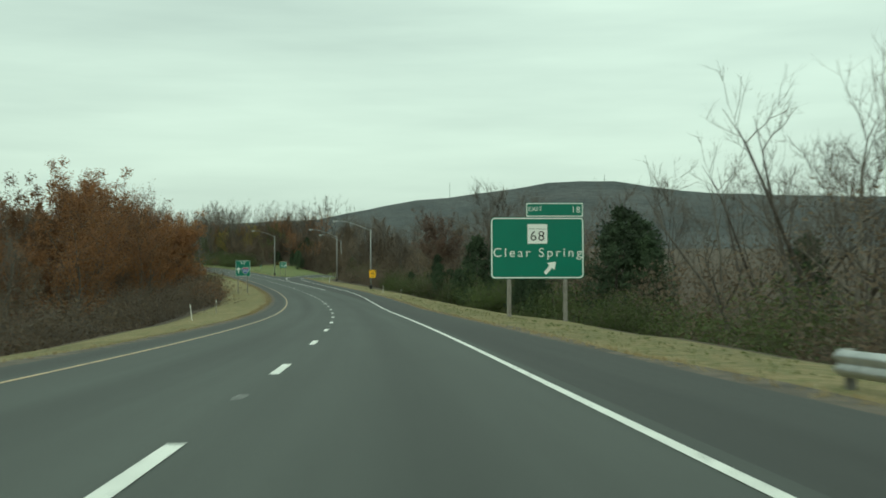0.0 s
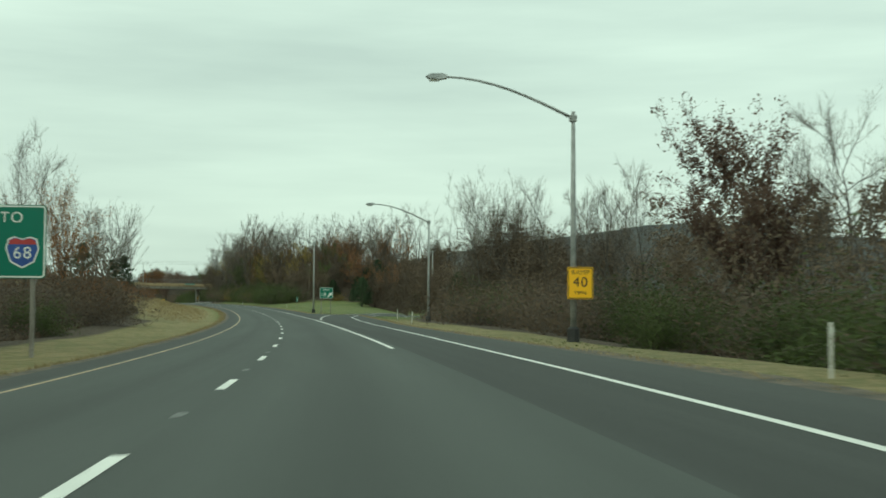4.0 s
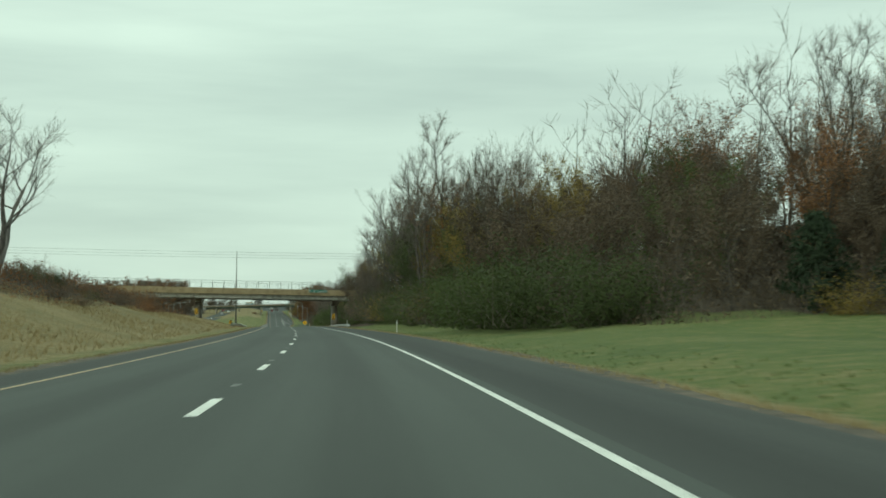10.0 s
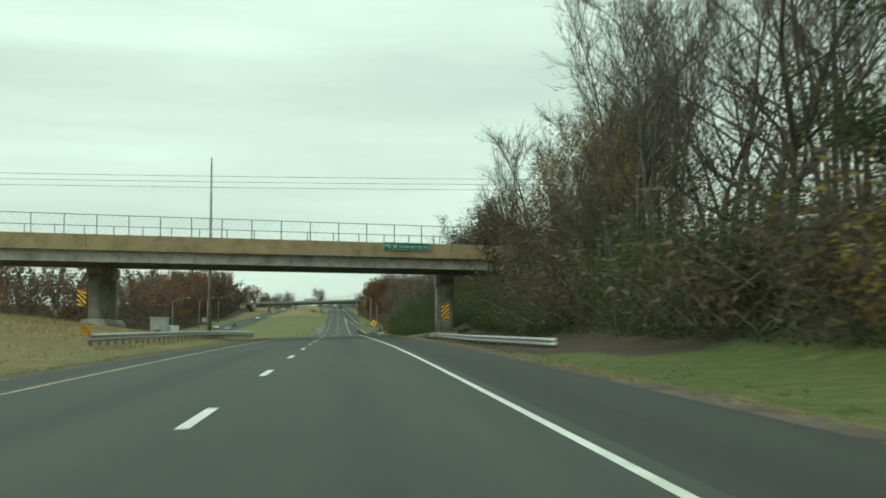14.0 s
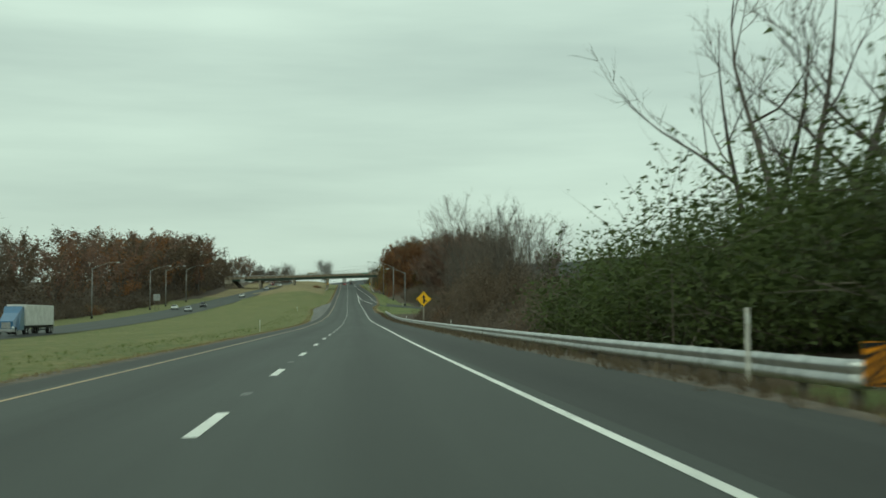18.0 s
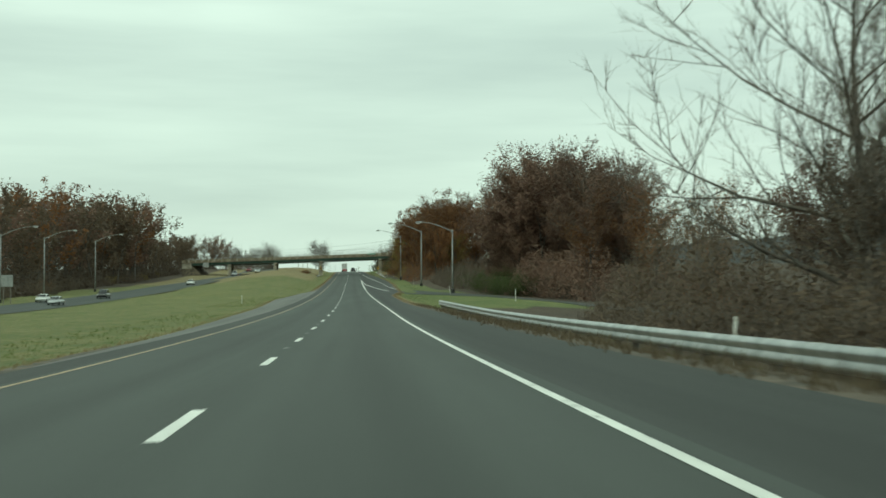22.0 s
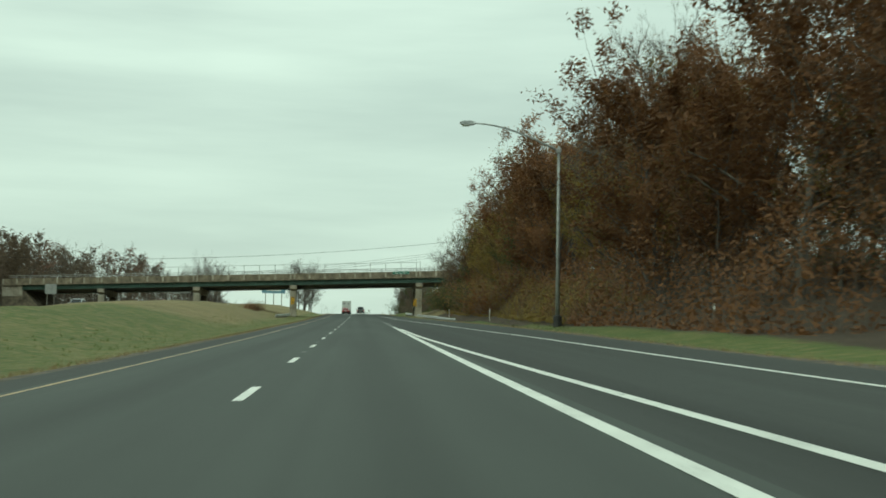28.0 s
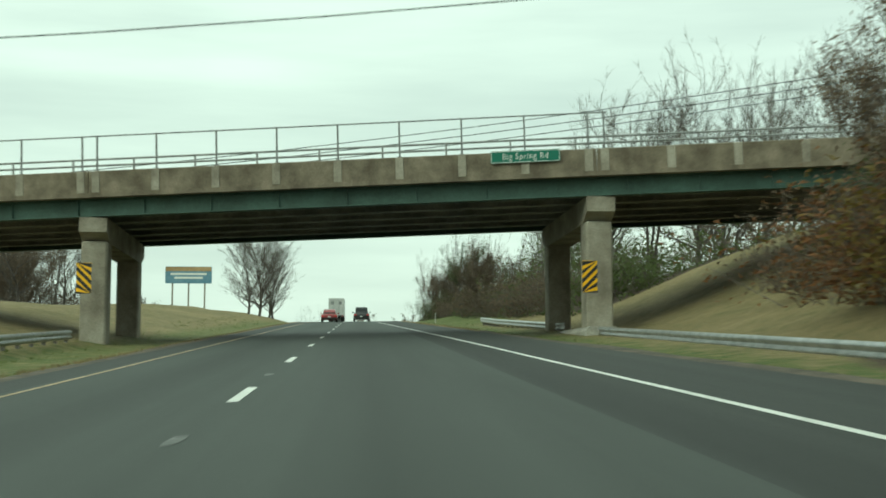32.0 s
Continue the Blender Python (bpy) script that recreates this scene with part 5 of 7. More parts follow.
# left side before the exit: russet trees over dark brush
wood(30, 280, -12.5, -17, 22, [(SH[0], 2), (SH[1], 2), (SH[2], 1.0), (SH[4], 1)], 0.8, 1.3)
wood(70, 120, -17, -34, 8, [(LF[3], 1), (LF[0], 2), (LF[5], 2), (B[1], 1)], 0.6, 0.72)
wood(120, 230, -17, -34, 24, [(LF[3], 1.5), (LF[0], 3), (LF[1], 1), (LF[5], 3), (B[0], 1.5)], 0.68, 0.85)
plant(LF[3], 214, -29, 1.35, 1.1)
plant(LF[3], 222, -33, 1.3, 1.1)
wood(170, 300, -14, -34, 17, [(LF[0], 2), (LF[5], 3), (B[0], 2), (B[4], 1)], 0.7, 1.0)
wood(60, 290, -34, -50, 26, [(FR, 3), (FB[0], 1), (FN, 1)], 0.9, 1.1, True)
thicket("brush_thicket", "dense brown brush under the russet trees", 20, 296, -13, -28, 36000, 6.0, TWIGS, BROWN, 60000, w=0.9)
for s, d, h in ((150, -18, 0.75), (163, -21, 0.85), (176, -18, 0.8), (188, -22, 0.95), (198, -18.5, 0.85), (206, -23, 1.0), (214, -19, 0.85), (226, -21, 0.8), (130, -20, 0.8), (112, -22, 0.85), (140, -25, 0.95)):
    plant(LF[3] if int(s) % 4 < 2 else LF[0], s, d, h, 1.05)
# past the exit, right side: wooded hill
wood(308, 338, 17.5, 26, 10, brown_brush + [(CE[1], 3), (SH[2], 1)], 0.6, 0.95)
wood(312, 338, 19.5, 34, 12, [(B[3], 1), (B[1], 1), (LF[5], 3)], 0.5, 0.66)
wood(432, 466, 19, 34, 16, brown_brush + green_brush + [(CE[1], 3)], 0.6, 1.0)
wood(360, 440, 34, 46, 12, brown_brush + green_brush, 0.9, 1.4)
wood(430, 485, 27, 42, 14, bare_mix, 0.52, 0.68)
wood(390, 440, 38, 54, 12, bare_mix + [(LF[2], 0.6)], 0.5, 0.62)
wood(330, 540, 46, 70, 40, [(FB[0], 1), (FB[1], 1)], 0.6, 0.85, True)
plant(VASE, 489, 33.7, 1.15, 1.15)
plant(CE[2], 462, 29.5, 0.8, 1.2)
plant(CE[1], 466, 32, 0.9, 1.3)
plant(CE[0], 449, 22.4, 0.32)
plant(CE[1], 447, 25.0, 0.42, 1.2)
wood(392, 505, 32, 50, 46, [(LF[5], 6), (LF[0], 0.5), (LF[4], 0.8)], 0.66, 0.85)
wood(372, 388, 38, 50, 3, [(SH[5], 1)], 0.9, 1.2)
wood(456, 645, 9.5, 13.5, 44, [(SH[2], 4), (SH[5], 0.8), (SH[1], 1), (SH[3], 0.6)], 1.0, 1.55)
wood(475, 560, 14, 30, 16, bare_mix, 0.55, 0.72)
wood(462, 560, 14, 30, 44, [(LF[5], 6), (LF[0], 1), (LF[2], 0.7), (LF[4], 1.2)], 0.62, 0.86)
wood(505, 575, 28, 42, 26, [(LF[5], 5), (LF[0], 1), (B[0], 1), (B[3], 1)], 0.7, 0.9)
wood(545, 590, 13.5, 18, 6, [(LF[2], 2), (LF[4], 1), (LF[0], 0.5)], 0.85, 1.0)
wood(556, 650, 12.5, 26, 30, bare_mix, 1.2, 1.45)
for s, d, h in ((618, 13, 1.15), (628, 14, 1.1), (642, 17, 1.0)):
    plant(B[int(s) % 2], s, d, h, 1.2)
for q, s, d, h in ((B[0], 522, 15.5, 0.85), (LF[5], 518, 15, 0.95), (LF[5], 526, 17, 0.9), (B[3], 515, 17, 0.9)):
    plant(q, s, d, h, 1.1)
wood(616, 648, 9.6, 12.5, 11, [(B[1], 2), (B[0], 1), (LF[5], 2)], 0.5, 0.75)
wood(624, 651, 10.2, 15.5, 16, [(SH[2], 4), (SH[5], 0.7), (SH[1], 0.6)], 0.9, 1.25)
wood(622, 650, 8.4, 10.8, 14, [(SH[2], 3), (SH[3], 2)], 0.5, 0.8)
wood(640, 651, 14, 19, 4, [(LF[2], 1), (B[1], 1)], 0.8, 0.95)
wood(668, 702, 13, 24, 9, [(B[0], 1), (B[1], 1), (LF[2], 1)], 1.05, 1.25)
wood(470, 652, 24, 46, 30, [(FB[0], 1), (FB[1], 1)], 1.1, 1.35, True)
thicket("brush_thicket", "brown brush inside the bend of the exit ramp", 310, 340, 18, 32, 7000, 5.0, TWIGS, BROWN, 14000, 0.1, w=0.85)
thicket("brush_thicket", "dense brown brush on the wooded hill", 386, 486, 24, 50, 34000, 6.0, TWIGS, BROWN, 70000, 0.1, w=0.85)
wood(390, 446, 27, 40, 22, [(LF[5], 5), (B[3], 1), (CE[1], 0.8)], 0.5, 0.7)
wood(425, 500, 24, 36, 24, [(LF[5], 4), (SH[2], 1), (LF[0], 0.5)], 0.52, 0.7)
thicket("brush_thicket", "dense brush at the start of the wooded slope", 452, 548, 11.5, 28, 24000, 6.0, TWIGS, BROWN, 16000, 0.085, w=0.9)
thicket("brush_thicket", "dense brush climbing the wooded slope", 545, 650, 11.5, 28, 34000, 11.0, TWIGS, BROWN, 18000, 0.085, w=0.9)
thicket("green_thicket", "olive green brush at the foot of the slope", 470, 640, 9, 16, 3000, 4.5, TWIGS, OLIVE, 44000, 0.06)
# past the exit, left side: bank with a few trees and rusty brush
plant(LONE, 506, -23.3, 0.97, 1.35)
for k, s, d, h in ((3, 392, -21, 0.95), (1, 396, -19.2, 0.85), (1, 384, -24, 0.9), (0, 372, -25, 0.85), (2, 380, -29, 0.8), (3, 362, -27, 0.85), (3, 388, -27, 0.95), (3, 378, -22, 0.85)):
    plant(B[k], s, d, h)
for s, d, h in ((395, -20, 0.6), (391, -21.5, 0.5), (376, -25, 0.7)):
    plant(CE[0], s, d, h, 1.2)
plant(SH[2], 512, -19.5, 0.55)
plant(SH[2], 505, -20.5, 0.5)
wood(305, 470, -16, -26, 26, brown_brush + [(SH[4], 4), (SH[6], 0.4)], 0.4, 0.7)
wood(480, 560, -15, -22, 12, brown_brush + [(SH[4], 2), (SH[6], 1.5)], 0.35, 0.6)
wood(560, 592, -20, -28, 9, [(SH[6], 3), (SH[1], 1)], 1.35, 1.7)
wood(556, 612, -17, -26, 9, [(SH[0], 2), (SH[4], 2), (SH[2], 1)], 0.7, 1.0)
thicket("brush_thicket", "low rusty brush along the top of the bank", 300, 620, -18, -32, 26000, 1.9, TWIGS, RUST, 14000)
thicket("brush_thicket", "knee-high brown weeds on the upper half of the bank", 296, 620, -15, -25, 22000, 1.3, TWIGS, RUST, 9000, 0.07, w=0.8)
wood(350, 640, -60, -110, 24, [(FB[0], 1), (FB[1], 1), (FN, 1)], 0.8, 1.1, True)
# between the bridges, right side
wood(672, 728, 7.6, 10, 12, [(SH[3], 3), (SH[2], 1)], 0.6, 0.9)
wood(698, 738, 11.5, 19, 16, [(LF[5], 4), (LF[0], 0.6), (B[1], 1)], 0.8, 1.05)
wood(686, 745, 9.5, 19, 26, [(SH[2], 4), (SH[3], 1), (SH[5], 0.5)], 0.9, 1.25)
wood(734, 757, 9.6, 12.5, 11, [(SH[2], 1)], 1.4, 1.75)
wood(755, 774, 9.0, 12, 10, [(SH[2], 1)], 1.2, 1.5)
wood(776, 794, 9.5, 13, 5, [(SH[2], 1), (SH[3], 1)], 0.45, 0.6)
for k, s, d, h in ((2, 740, 13.5, 0.6), (2, 735, 14.5, 0.75), (2, 728, 13.5, 0.9), (4, 720, 15, 1.05)):
    plant(LF[k], s, d, h, 1.1)
for s, d, h in ((764, 12.6, 0.95), (758, 13.4, 1.1), (751, 12.8, 1.15), (756, 16.5, 1.1), (745, 15.5, 1.15), (738, 18, 1.1)):
    plant(GNARLED, s, d, h, 1.05)
for s, d, h in ((771, 14.5, 0.7), (715, 17, 1.0), (705, 18, 1.0), (728, 18, 1.05)):
    plant(B[int(s) % 3], s, d, h, 1.1)
wood(668, 764, 20, 34, 10, bare_mix + [(LF[4], 1)], 0.85, 1.05)
thicket("green_thicket", "tangled green brush on the bank past the tan bridge", 676, 772, 9, 19, 8000, 3.8, TWIGS, OLIVE, 64000, 0.05)
wood(770, 812, 8.2, 15, 9, brown_brush, 0.45, 0.65)
wood(812, 930, 8.2, 15, 21, brown_brush, 0.7, 1.0)
wood(935, 962, 10, 15, 3, brown_brush, 0.4, 0.5)
wood(848, 912, 12.5, 18, 18, bare_mix, 0.78, 0.95)
wood(826, 912, 10.5, 17, 34, [(LF[5], 4), (SH[1], 1.5)], 0.5, 0.68)
wood(860, 930, 20, 34, 14, bare_mix + [(LF[5], 1)], 0.5, 0.62)
plant(DOME, 917, 14.5, 1.3, 1.1)
plant(B[3], 924, 17.5, 0.8, 1.0)
wood(770, 930, 26, 60, 34, [(FB[0], 1), (FB[1], 1), (FN, 2)], 0.36, 0.46, True)
wood(880, 1060, 50, 110, 30, [(FB[0], 1), (FN, 2)], 0.85, 1.05, True)
for s, d, h in ((857, 14.3, 1.0), (862, 15, 0.95), (849, 16, 0.95), (885, 12, 0.9), (892, 12, 0.95)):
    plant(B[int(s) % 2], s, d, h, 1.1)
thicket("brush_thicket", "dense grey brown brush behind the long guardrail", 796, 938, 8, 22, 42000, 6.6, TWIGS, BROWN, 56000, 0.08, w=0.8)
thicket("brush_thicket", "brown brush at the start of the long guardrail", 766, 802, 8.6, 22, 12000, 4.6, TWIGS, BROWN, 34000, 0.05, w=0.8)
for k, s, d, h in ((1, 1052, 20.5, 1.2), (1, 1043, 22, 1.18), (1, 1047, 26, 1.2), (1, 1064, 26, 1.05), (1, 1034, 26, 1.08), (0, 1046, 29, 1.15), (1, 1024, 27, 0.9), (1, 1056, 26, 1.15), (3, 1167, 16.0, 1.2), (3, 1160, 20, 1.05), (3, 1178, 13.0, 0.95), (0, 1176, 20, 1.0)):
    plant(LF[k], s, d, h, 1.1)
for s, d, h in ((1032, 26, 1.15), (1026, 28, 1.05)):
    plant(DOME, s, d, h, 1.1)
wood(968, 1030, 21, 32, 9, [(LF[1], 1), (LF[0], 2), (B[1], 1)], 0.6, 0.85)
wood(968, 1075, 17, 30, 18, brown_brush + [(SH[2], 1)], 0.9, 1.2)
thicket("brush_thicket", "dark brush under the maroon trees", 1010, 1080, 16, 32, 12000, 6.0, TWIGS, MAROON, 36000, 0.11)
thicket("leafy_thicket", "dense maroon young trees by the entry ramp", 1030, 1072, 18.5, 30, 6000, 12.0, TWIGS, MAROON, 46000, 0.13)
thicket("brush_thicket", "low brush behind the lawn", 935, 1012, 19, 34, 9000, 3.6, TWIGS, MAROON, 7000, 0.12)
wood(1085, 1140, 14, 26, 10, brown_brush + [(SH[2], 1)], 0.8, 1.1)
wood(1146, 1185, 12.5, 24, 9, [(LF[3], 2), (LF[0], 2), (SH[4], 1)], 0.7, 0.95)
wood(1180, 1236, 13, 24, 16, [(LF[3], 1), (LF[0], 2), (LF[2], 2), (LF[4], 1), (SH[2], 2), (SH[5], 1)], 0.75, 1.05)
wood(1236, 1290, 16, 27, 20, [(LF[3], 2), (LF[0], 2), (LF[2], 3), (LF[4], 0.4)], 0.75, 1.0)
wood(1180, 1290, 20, 34, 14, bare_mix, 0.95, 1.15)
wood(1120, 1160, 30, 50, 5, [(B[2], 1), (B[4], 1)], 0.75, 0.9)
wood(1212, 1266, 16, 23, 8, [(LF[2], 2), (LF[0], 1), (LF[4], 1), (B[0], 1)], 0.95, 1.15)
wood(1225, 1304, 10.4, 13.5, 30, [(SH[4], 2.5), (SH[6], 1.2), (SH[5], 3), (SH[2], 0.5)], 0.9, 1.5)
wood(1236, 1292, 12.5, 16, 20, [(LF[2], 3), (LF[0], 1), (LF[4], 1.5), (LF[3], 0.8), (SH[6], 1)], 0.55, 0.75)
thicket("brush_thicket", "dense autumn brush along the entry lane", 1145, 1288, 9.6, 24, 32000, 7.0, TWIGS, RUST, 36000, 0.09, w=0.6)
thicket("brush_thicket", "low brown brush beside the entry ramp", 1082, 1145, 13, 26, 8000, 3.5, TWIGS, BROWN, 6000, 0.1)
thicket("green_thicket", "golden olive brush at the foot of the autumn trees", 1185, 1298, 9.4, 16, 3000, 4.0, TWIGS, GOLD, 56000, 0.055)
# left side beyond the far carriageway
wood(655, 1150, -55, -90, 95, [(FB[0], 3), (FB[1], 2), (FM, 2.2), (FR, 1.2), (FN, 4)], 1.15, 1.45, True)
wood(1140, 1325, -54, -84, 62, [(FB[0], 2), (FB[1], 1), (FM, 3), (FR, 1.2), (FN, 4)], 1.4, 1.75, True)
wood(1325, 1520, -50, -92, 80, [(FB[0], 2), (FB[1], 2), (FM, 2), (FN, 3)], 0.85, 1.15, True)
wood(660, 1320, -53, -57, 50, brown_brush + [(SH[5], 1), (SH[4], 1)], 0.8, 1.2)
thicket("brush_thicket", "brown brush under the far trees", 650, 1500, -54, -76, 46000, 11.0, TWIGS, BROWN, 60000, 0.22, w=3.0)
wood(196, 300, 30, 52, 14, [(b, 1) for b in FB] + [(FN, 2)], 0.7, 0.9, True)
wood(396, 448, 38, 50, 12, bare_mix, 0.8, 1.0)
for s, d, h in ((1058, 31, 1.05), (1072, 33, 1.05), (1066, 29, 1.05), (1080, 34, 1.05), (1061, 19.6, 1.05), (1048, 18.8, 0.95), (1052, 23, 1.1), (1066, 22, 1.05), (1070, 24.5, 1.05), (1057, 19, 0.75), (1064, 20.4, 0.7), (1075, 22, 0.8), (1070, 20.5, 0.68), (1079, 24, 0.88), (1069, 19.4, 0.5)):
    plant(LF[1], s, d, h, 1.1)
wood(1080, 1140, 24, 42, 10, [(LF[0], 1), (B[1], 2), (LF[5], 1)], 0.55, 0.8)
wood(1015, 1078, 16.5, 20, 14, [(SH[2], 3), (SH[1], 1)], 0.8, 1.2)
wood(1105, 1180, 27, 60, 26, [(FB[0], 1), (FB[1], 1)], 0.62, 0.82, True)
wood(372, 540, 56, 95, 40, [(FB[0], 1), (FB[1], 1), (FN, 0.6)], 0.7, 0.9, True)
wood(1192, 1284, 17.5, 25, 15, [(B[0], 1), (B[1], 1), (LF[2], 0.7)], 1.0, 1.2)
raise_far("leafless and russet woods behind the roadside trees")
wood(1300, 1314, 11.5, 20, 14, [(SH[0], 2), (SH[1], 2), (SH[2], 1), (SH[4], 0.7)], 0.8, 1.2)
wood(1088, 1132, 19, 29, 14, brown_brush + [(LF[5], 4), (SH[2], 1)], 0.5, 0.72)
for q, s, d, h in ((B[0], 1282, 15.0, 1.0), (B[1], 1286, 16.8, 1.05), (B[0], 1289, 14.4, 0.95), (B[3], 1293, 15.8, 0.95), (LF[0], 1288, 15.2, 0.82), (LF[5], 1299, 13.0, 0.75), (LF[5], 1302, 12.0, 0.6), (LF[5], 1296, 11.8, 0.6), (B[0], 1276, 14.2, 0.95), (LF[0], 1272, 15.0, 0.95), (LF[3], 1266, 14.2, 0.85), (LF[0], 1284, 14.6, 0.6), (LF[3], 1278, 13.0, 0.5),
                   (LF[0], 1238, 14.8, 1.0), (LF[3], 1228, 14.2, 0.95), (LF[0], 1246, 15.2, 0.95), (B[1], 1220, 14.5, 1.1), (LF[2], 1252, 14.0, 0.9), (B[0], 1258, 15.5, 1.0), (B[0], 1204, 15.5, 1.1), (B[1], 1210, 16.5, 1.12), (LF[0], 1200, 16.5, 1.0), (B[3], 1196, 14.8, 1.15), (B[0], 1188, 15.8, 1.15)):
    plant(q, s, d, h, 1.05)
wood(1150, 1204, 13.5, 21, 16, [(LF[5], 2), (LF[2], 1), (SH[2], 1), (LF[0], 1)], 0.55, 0.75)
# beyond the second bridge
wood(1345, 1480, 10.5, 18, 20, green_brush + brown_brush, 0.9, 1.4)
wood(1342, 1405, 14, 34, 18, bare_mix, 0.75, 0.98)
wood(1342, 1372, 15, 30, 9, [(DOME, 1), (B[3], 1)], 0.75, 0.9)
wood(1385, 1560, 11, 30, 22, bare_mix + [(LF[4], 1)], 0.5, 0.75)
wood(1395, 1445, -27, -46, 34, bare_mix + [(DOME, 1), (LF[5], 4)], 0.55, 0.72)
plant(SH[4], 1300, -13.0, 0.5, 1.1)
plant(SH[4], 1301.5, -13.9, 0.45, 1.2)
wood(1400, 1490, 10.5, 15, 16, [(B[3], 1), (LF[5], 2), (LF[4], 0.6)], 0.5, 0.72)
thicket("brush_thicket", "brown brush under trees beyond the median", 1390, 1450, -28, -46, 7000, 4.0, TWIGS, BROWN, 3000, 0.12, w=1.5)
for k in range(5):
    plant(DOME, 1464 + 3 * k, (-12.6, -14.2, -11.2, -13.2, -12.0)[k], (0.88, 0.8, 0.72, 0.84, 0.78)[k], 1.1)
wood(1560, 1760, -60, 60, 44, [(FB[0], 1), (FB[1], 1), (FN, 1)], 0.35, 0.55, True)
wood(1360, 1560, 24, 60, 24, [(FB[0], 1), (FB[1], 1), (FN, 1)], 0.6, 0.8, True)
raise_far("low leafless woods on the far crest")
thicket("brush_thicket", "olive and brown brush beyond the green bridge", 1342, 1560, 10, 26, 22000, 5.0, TWIGS, OLIVE, 18000, 0.12, w=1.4)
for q in FAR:
    for c in list(q.children):
        bpy.data.objects.remove(c)
    bpy.data.objects.remove(q)
for q in PROTOS:
    if q not in _used:
        plant(q, 1600, 40, 0.8)


# ---- pale house glimpsed between the trees beside the entry ramp ----
house = thing("house", "small pale house with a low grey gable roof among bare trees", "house", stand(1150, 28.5, 0.0, 20))
part("wall", Solid().prism([(-2.6, -0.6), (2.6, -0.6), (2.6, 2.85), (0.0, 4.2), (-2.6, 2.85)], "x", -3.6, 3.6), CONCRETE_PALE, house, "pale plastered wall")
part("roof", Solid().prism([(-3.1, 2.75), (0.0, 4.3), (3.1, 2.75), (3.1, 2.93), (0.0, 4.5), (-3.1, 2.93)], "x", -4.0, 4.0), CONCRETE_PALE, house, "light grey roof")
for x in (-2.1, 1.9):
    w = part("window", Solid().box(x - 0.5, x + 0.5, -2.64, -2.58, 1.0, 2.2), SIGN_BACK, house)
    part("window_frame", Solid().box(x - 0.58, x + 0.58, -2.68, -2.6, 2.2, 2.28), SIGN_WHITE, w)


# ---- lettering ----
def lettering(words, height, mat, name="lettering", wide=1.0, spread=1.1):
    """Flat letters on the x-z plane that face -y, centred on their own origin."""
    c = bpy.data.curves.new("words", "FONT")
    c.body, c.size, c.align_x, c.align_y = words, height / 0.7, "CENTER", "CENTER"
    c.offset, c.extrude, c.space_character = height * -0.006, 0.004, spread
    tmp = bpy.data.objects.new("words", c)
    scene.collection.objects.link(tmp)
    bpy.context.view_layer.update()
    me = bpy.data.meshes.new_from_object(tmp.evaluated_get(bpy.context.evaluated_depsgraph_get()))
    bpy.data.objects.remove(tmp)
    bpy.data.curves.remove(c)
    me.transform(Matrix.Rotation(radians(90), 4, "X") @ Matrix.Diagonal((wide, 1, 1, 1)))
    me.name = name
    me.materials.clear()
    me.materials.append(mat)
    return me


def words_on(parent, words, height, mat, x, y, z, name="lettering", wide=1.0, spread=1.12):
    ob = part(name, lettering(words, height, mat, name, wide, spread), None, parent)
    ob.location = (x, y, z)
    return ob


def rounded(w, h, r, n=4, cx=0.0, cz=0.0):
    """A rounded outline, w by h, round (cx, cz)."""
    pts = []
    for sx, sz, a0 in ((1, 1, 0), (-1, 1, 90), (-1, -1, 180), (1, -1, 270)):
        for i in range(n + 1):
            a = radians(a0 + 90 * i / n)
            pts.append((cx + sx * (w / 2 - r) + math.cos(a) * r, cz + sz * (h / 2 - r) + math.sin(a) * r))
    return pts


def plate(w, h, r=0.05, y=0.0, thick=0.006, cx=0.0, cz=0.0):
    return Solid().prism(rounded(w, h, r, 4, cx, cz), "y", y - thick, y)


def rim(w, h, r, width, y, thick=0.004, cx=0.0, cz=0.0):
    """A border band as a ring."""
    a, b = rounded(w, h, r, 4, cx, cz), rounded(w - 2 * width, h - 2 * width, max(0.01, r - width), 4, cx, cz)
    n = len(a)
    v = [(p[0], y - thick, p[1]) for p in a] + [(p[0], y - thick, p[1]) for p in b]
    return Solid().add(v, [(i, i + n, (i + 1) % n + n, (i + 1) % n) for i in range(n)])


def hazard_plate(name, m, w, h, lean, label, colour=None, post=0.0):
    """A striped object marker; lean +1: stripes fall to the left."""
    t = thing(name, label, "hazard marker", m)
    part("panel", plate(w, h, 0.02), colour or SIGN_YELLOW, t)
    s = Solid()
    step = h / 3.6
    for k in range(-3, 6):
        z = -h / 2 + k * step
        lo = [(-w / 2, z + (0 if lean > 0 else w)), (w / 2, z + (w if lean > 0 else 0)), (w / 2, z + (w if lean > 0 else 0) + step * 0.52), (-w / 2, z + (0 if lean > 0 else w) + step * 0.52)]
        cl = [(x, min(max(zz, -h / 2), h / 2)) for x, zz in lo]
        if max(c[1] for c in cl) - min(c[1] for c in cl) > 0.03 and not (cl[0][1] == cl[3][1] and cl[1][1] == cl[2][1]):
            s.add([(x, -0.012, zz) for x, zz in cl], [(0, 1, 2, 3)])
    part("stripes", s, SIGN_BLACK, t)
    if post:
        part("post", Solid().box(-0.035, 0.035, 0.004, 0.06, -h / 2 - post, h / 2), POST_STEEL, t)
    return t


W1 = 10.0


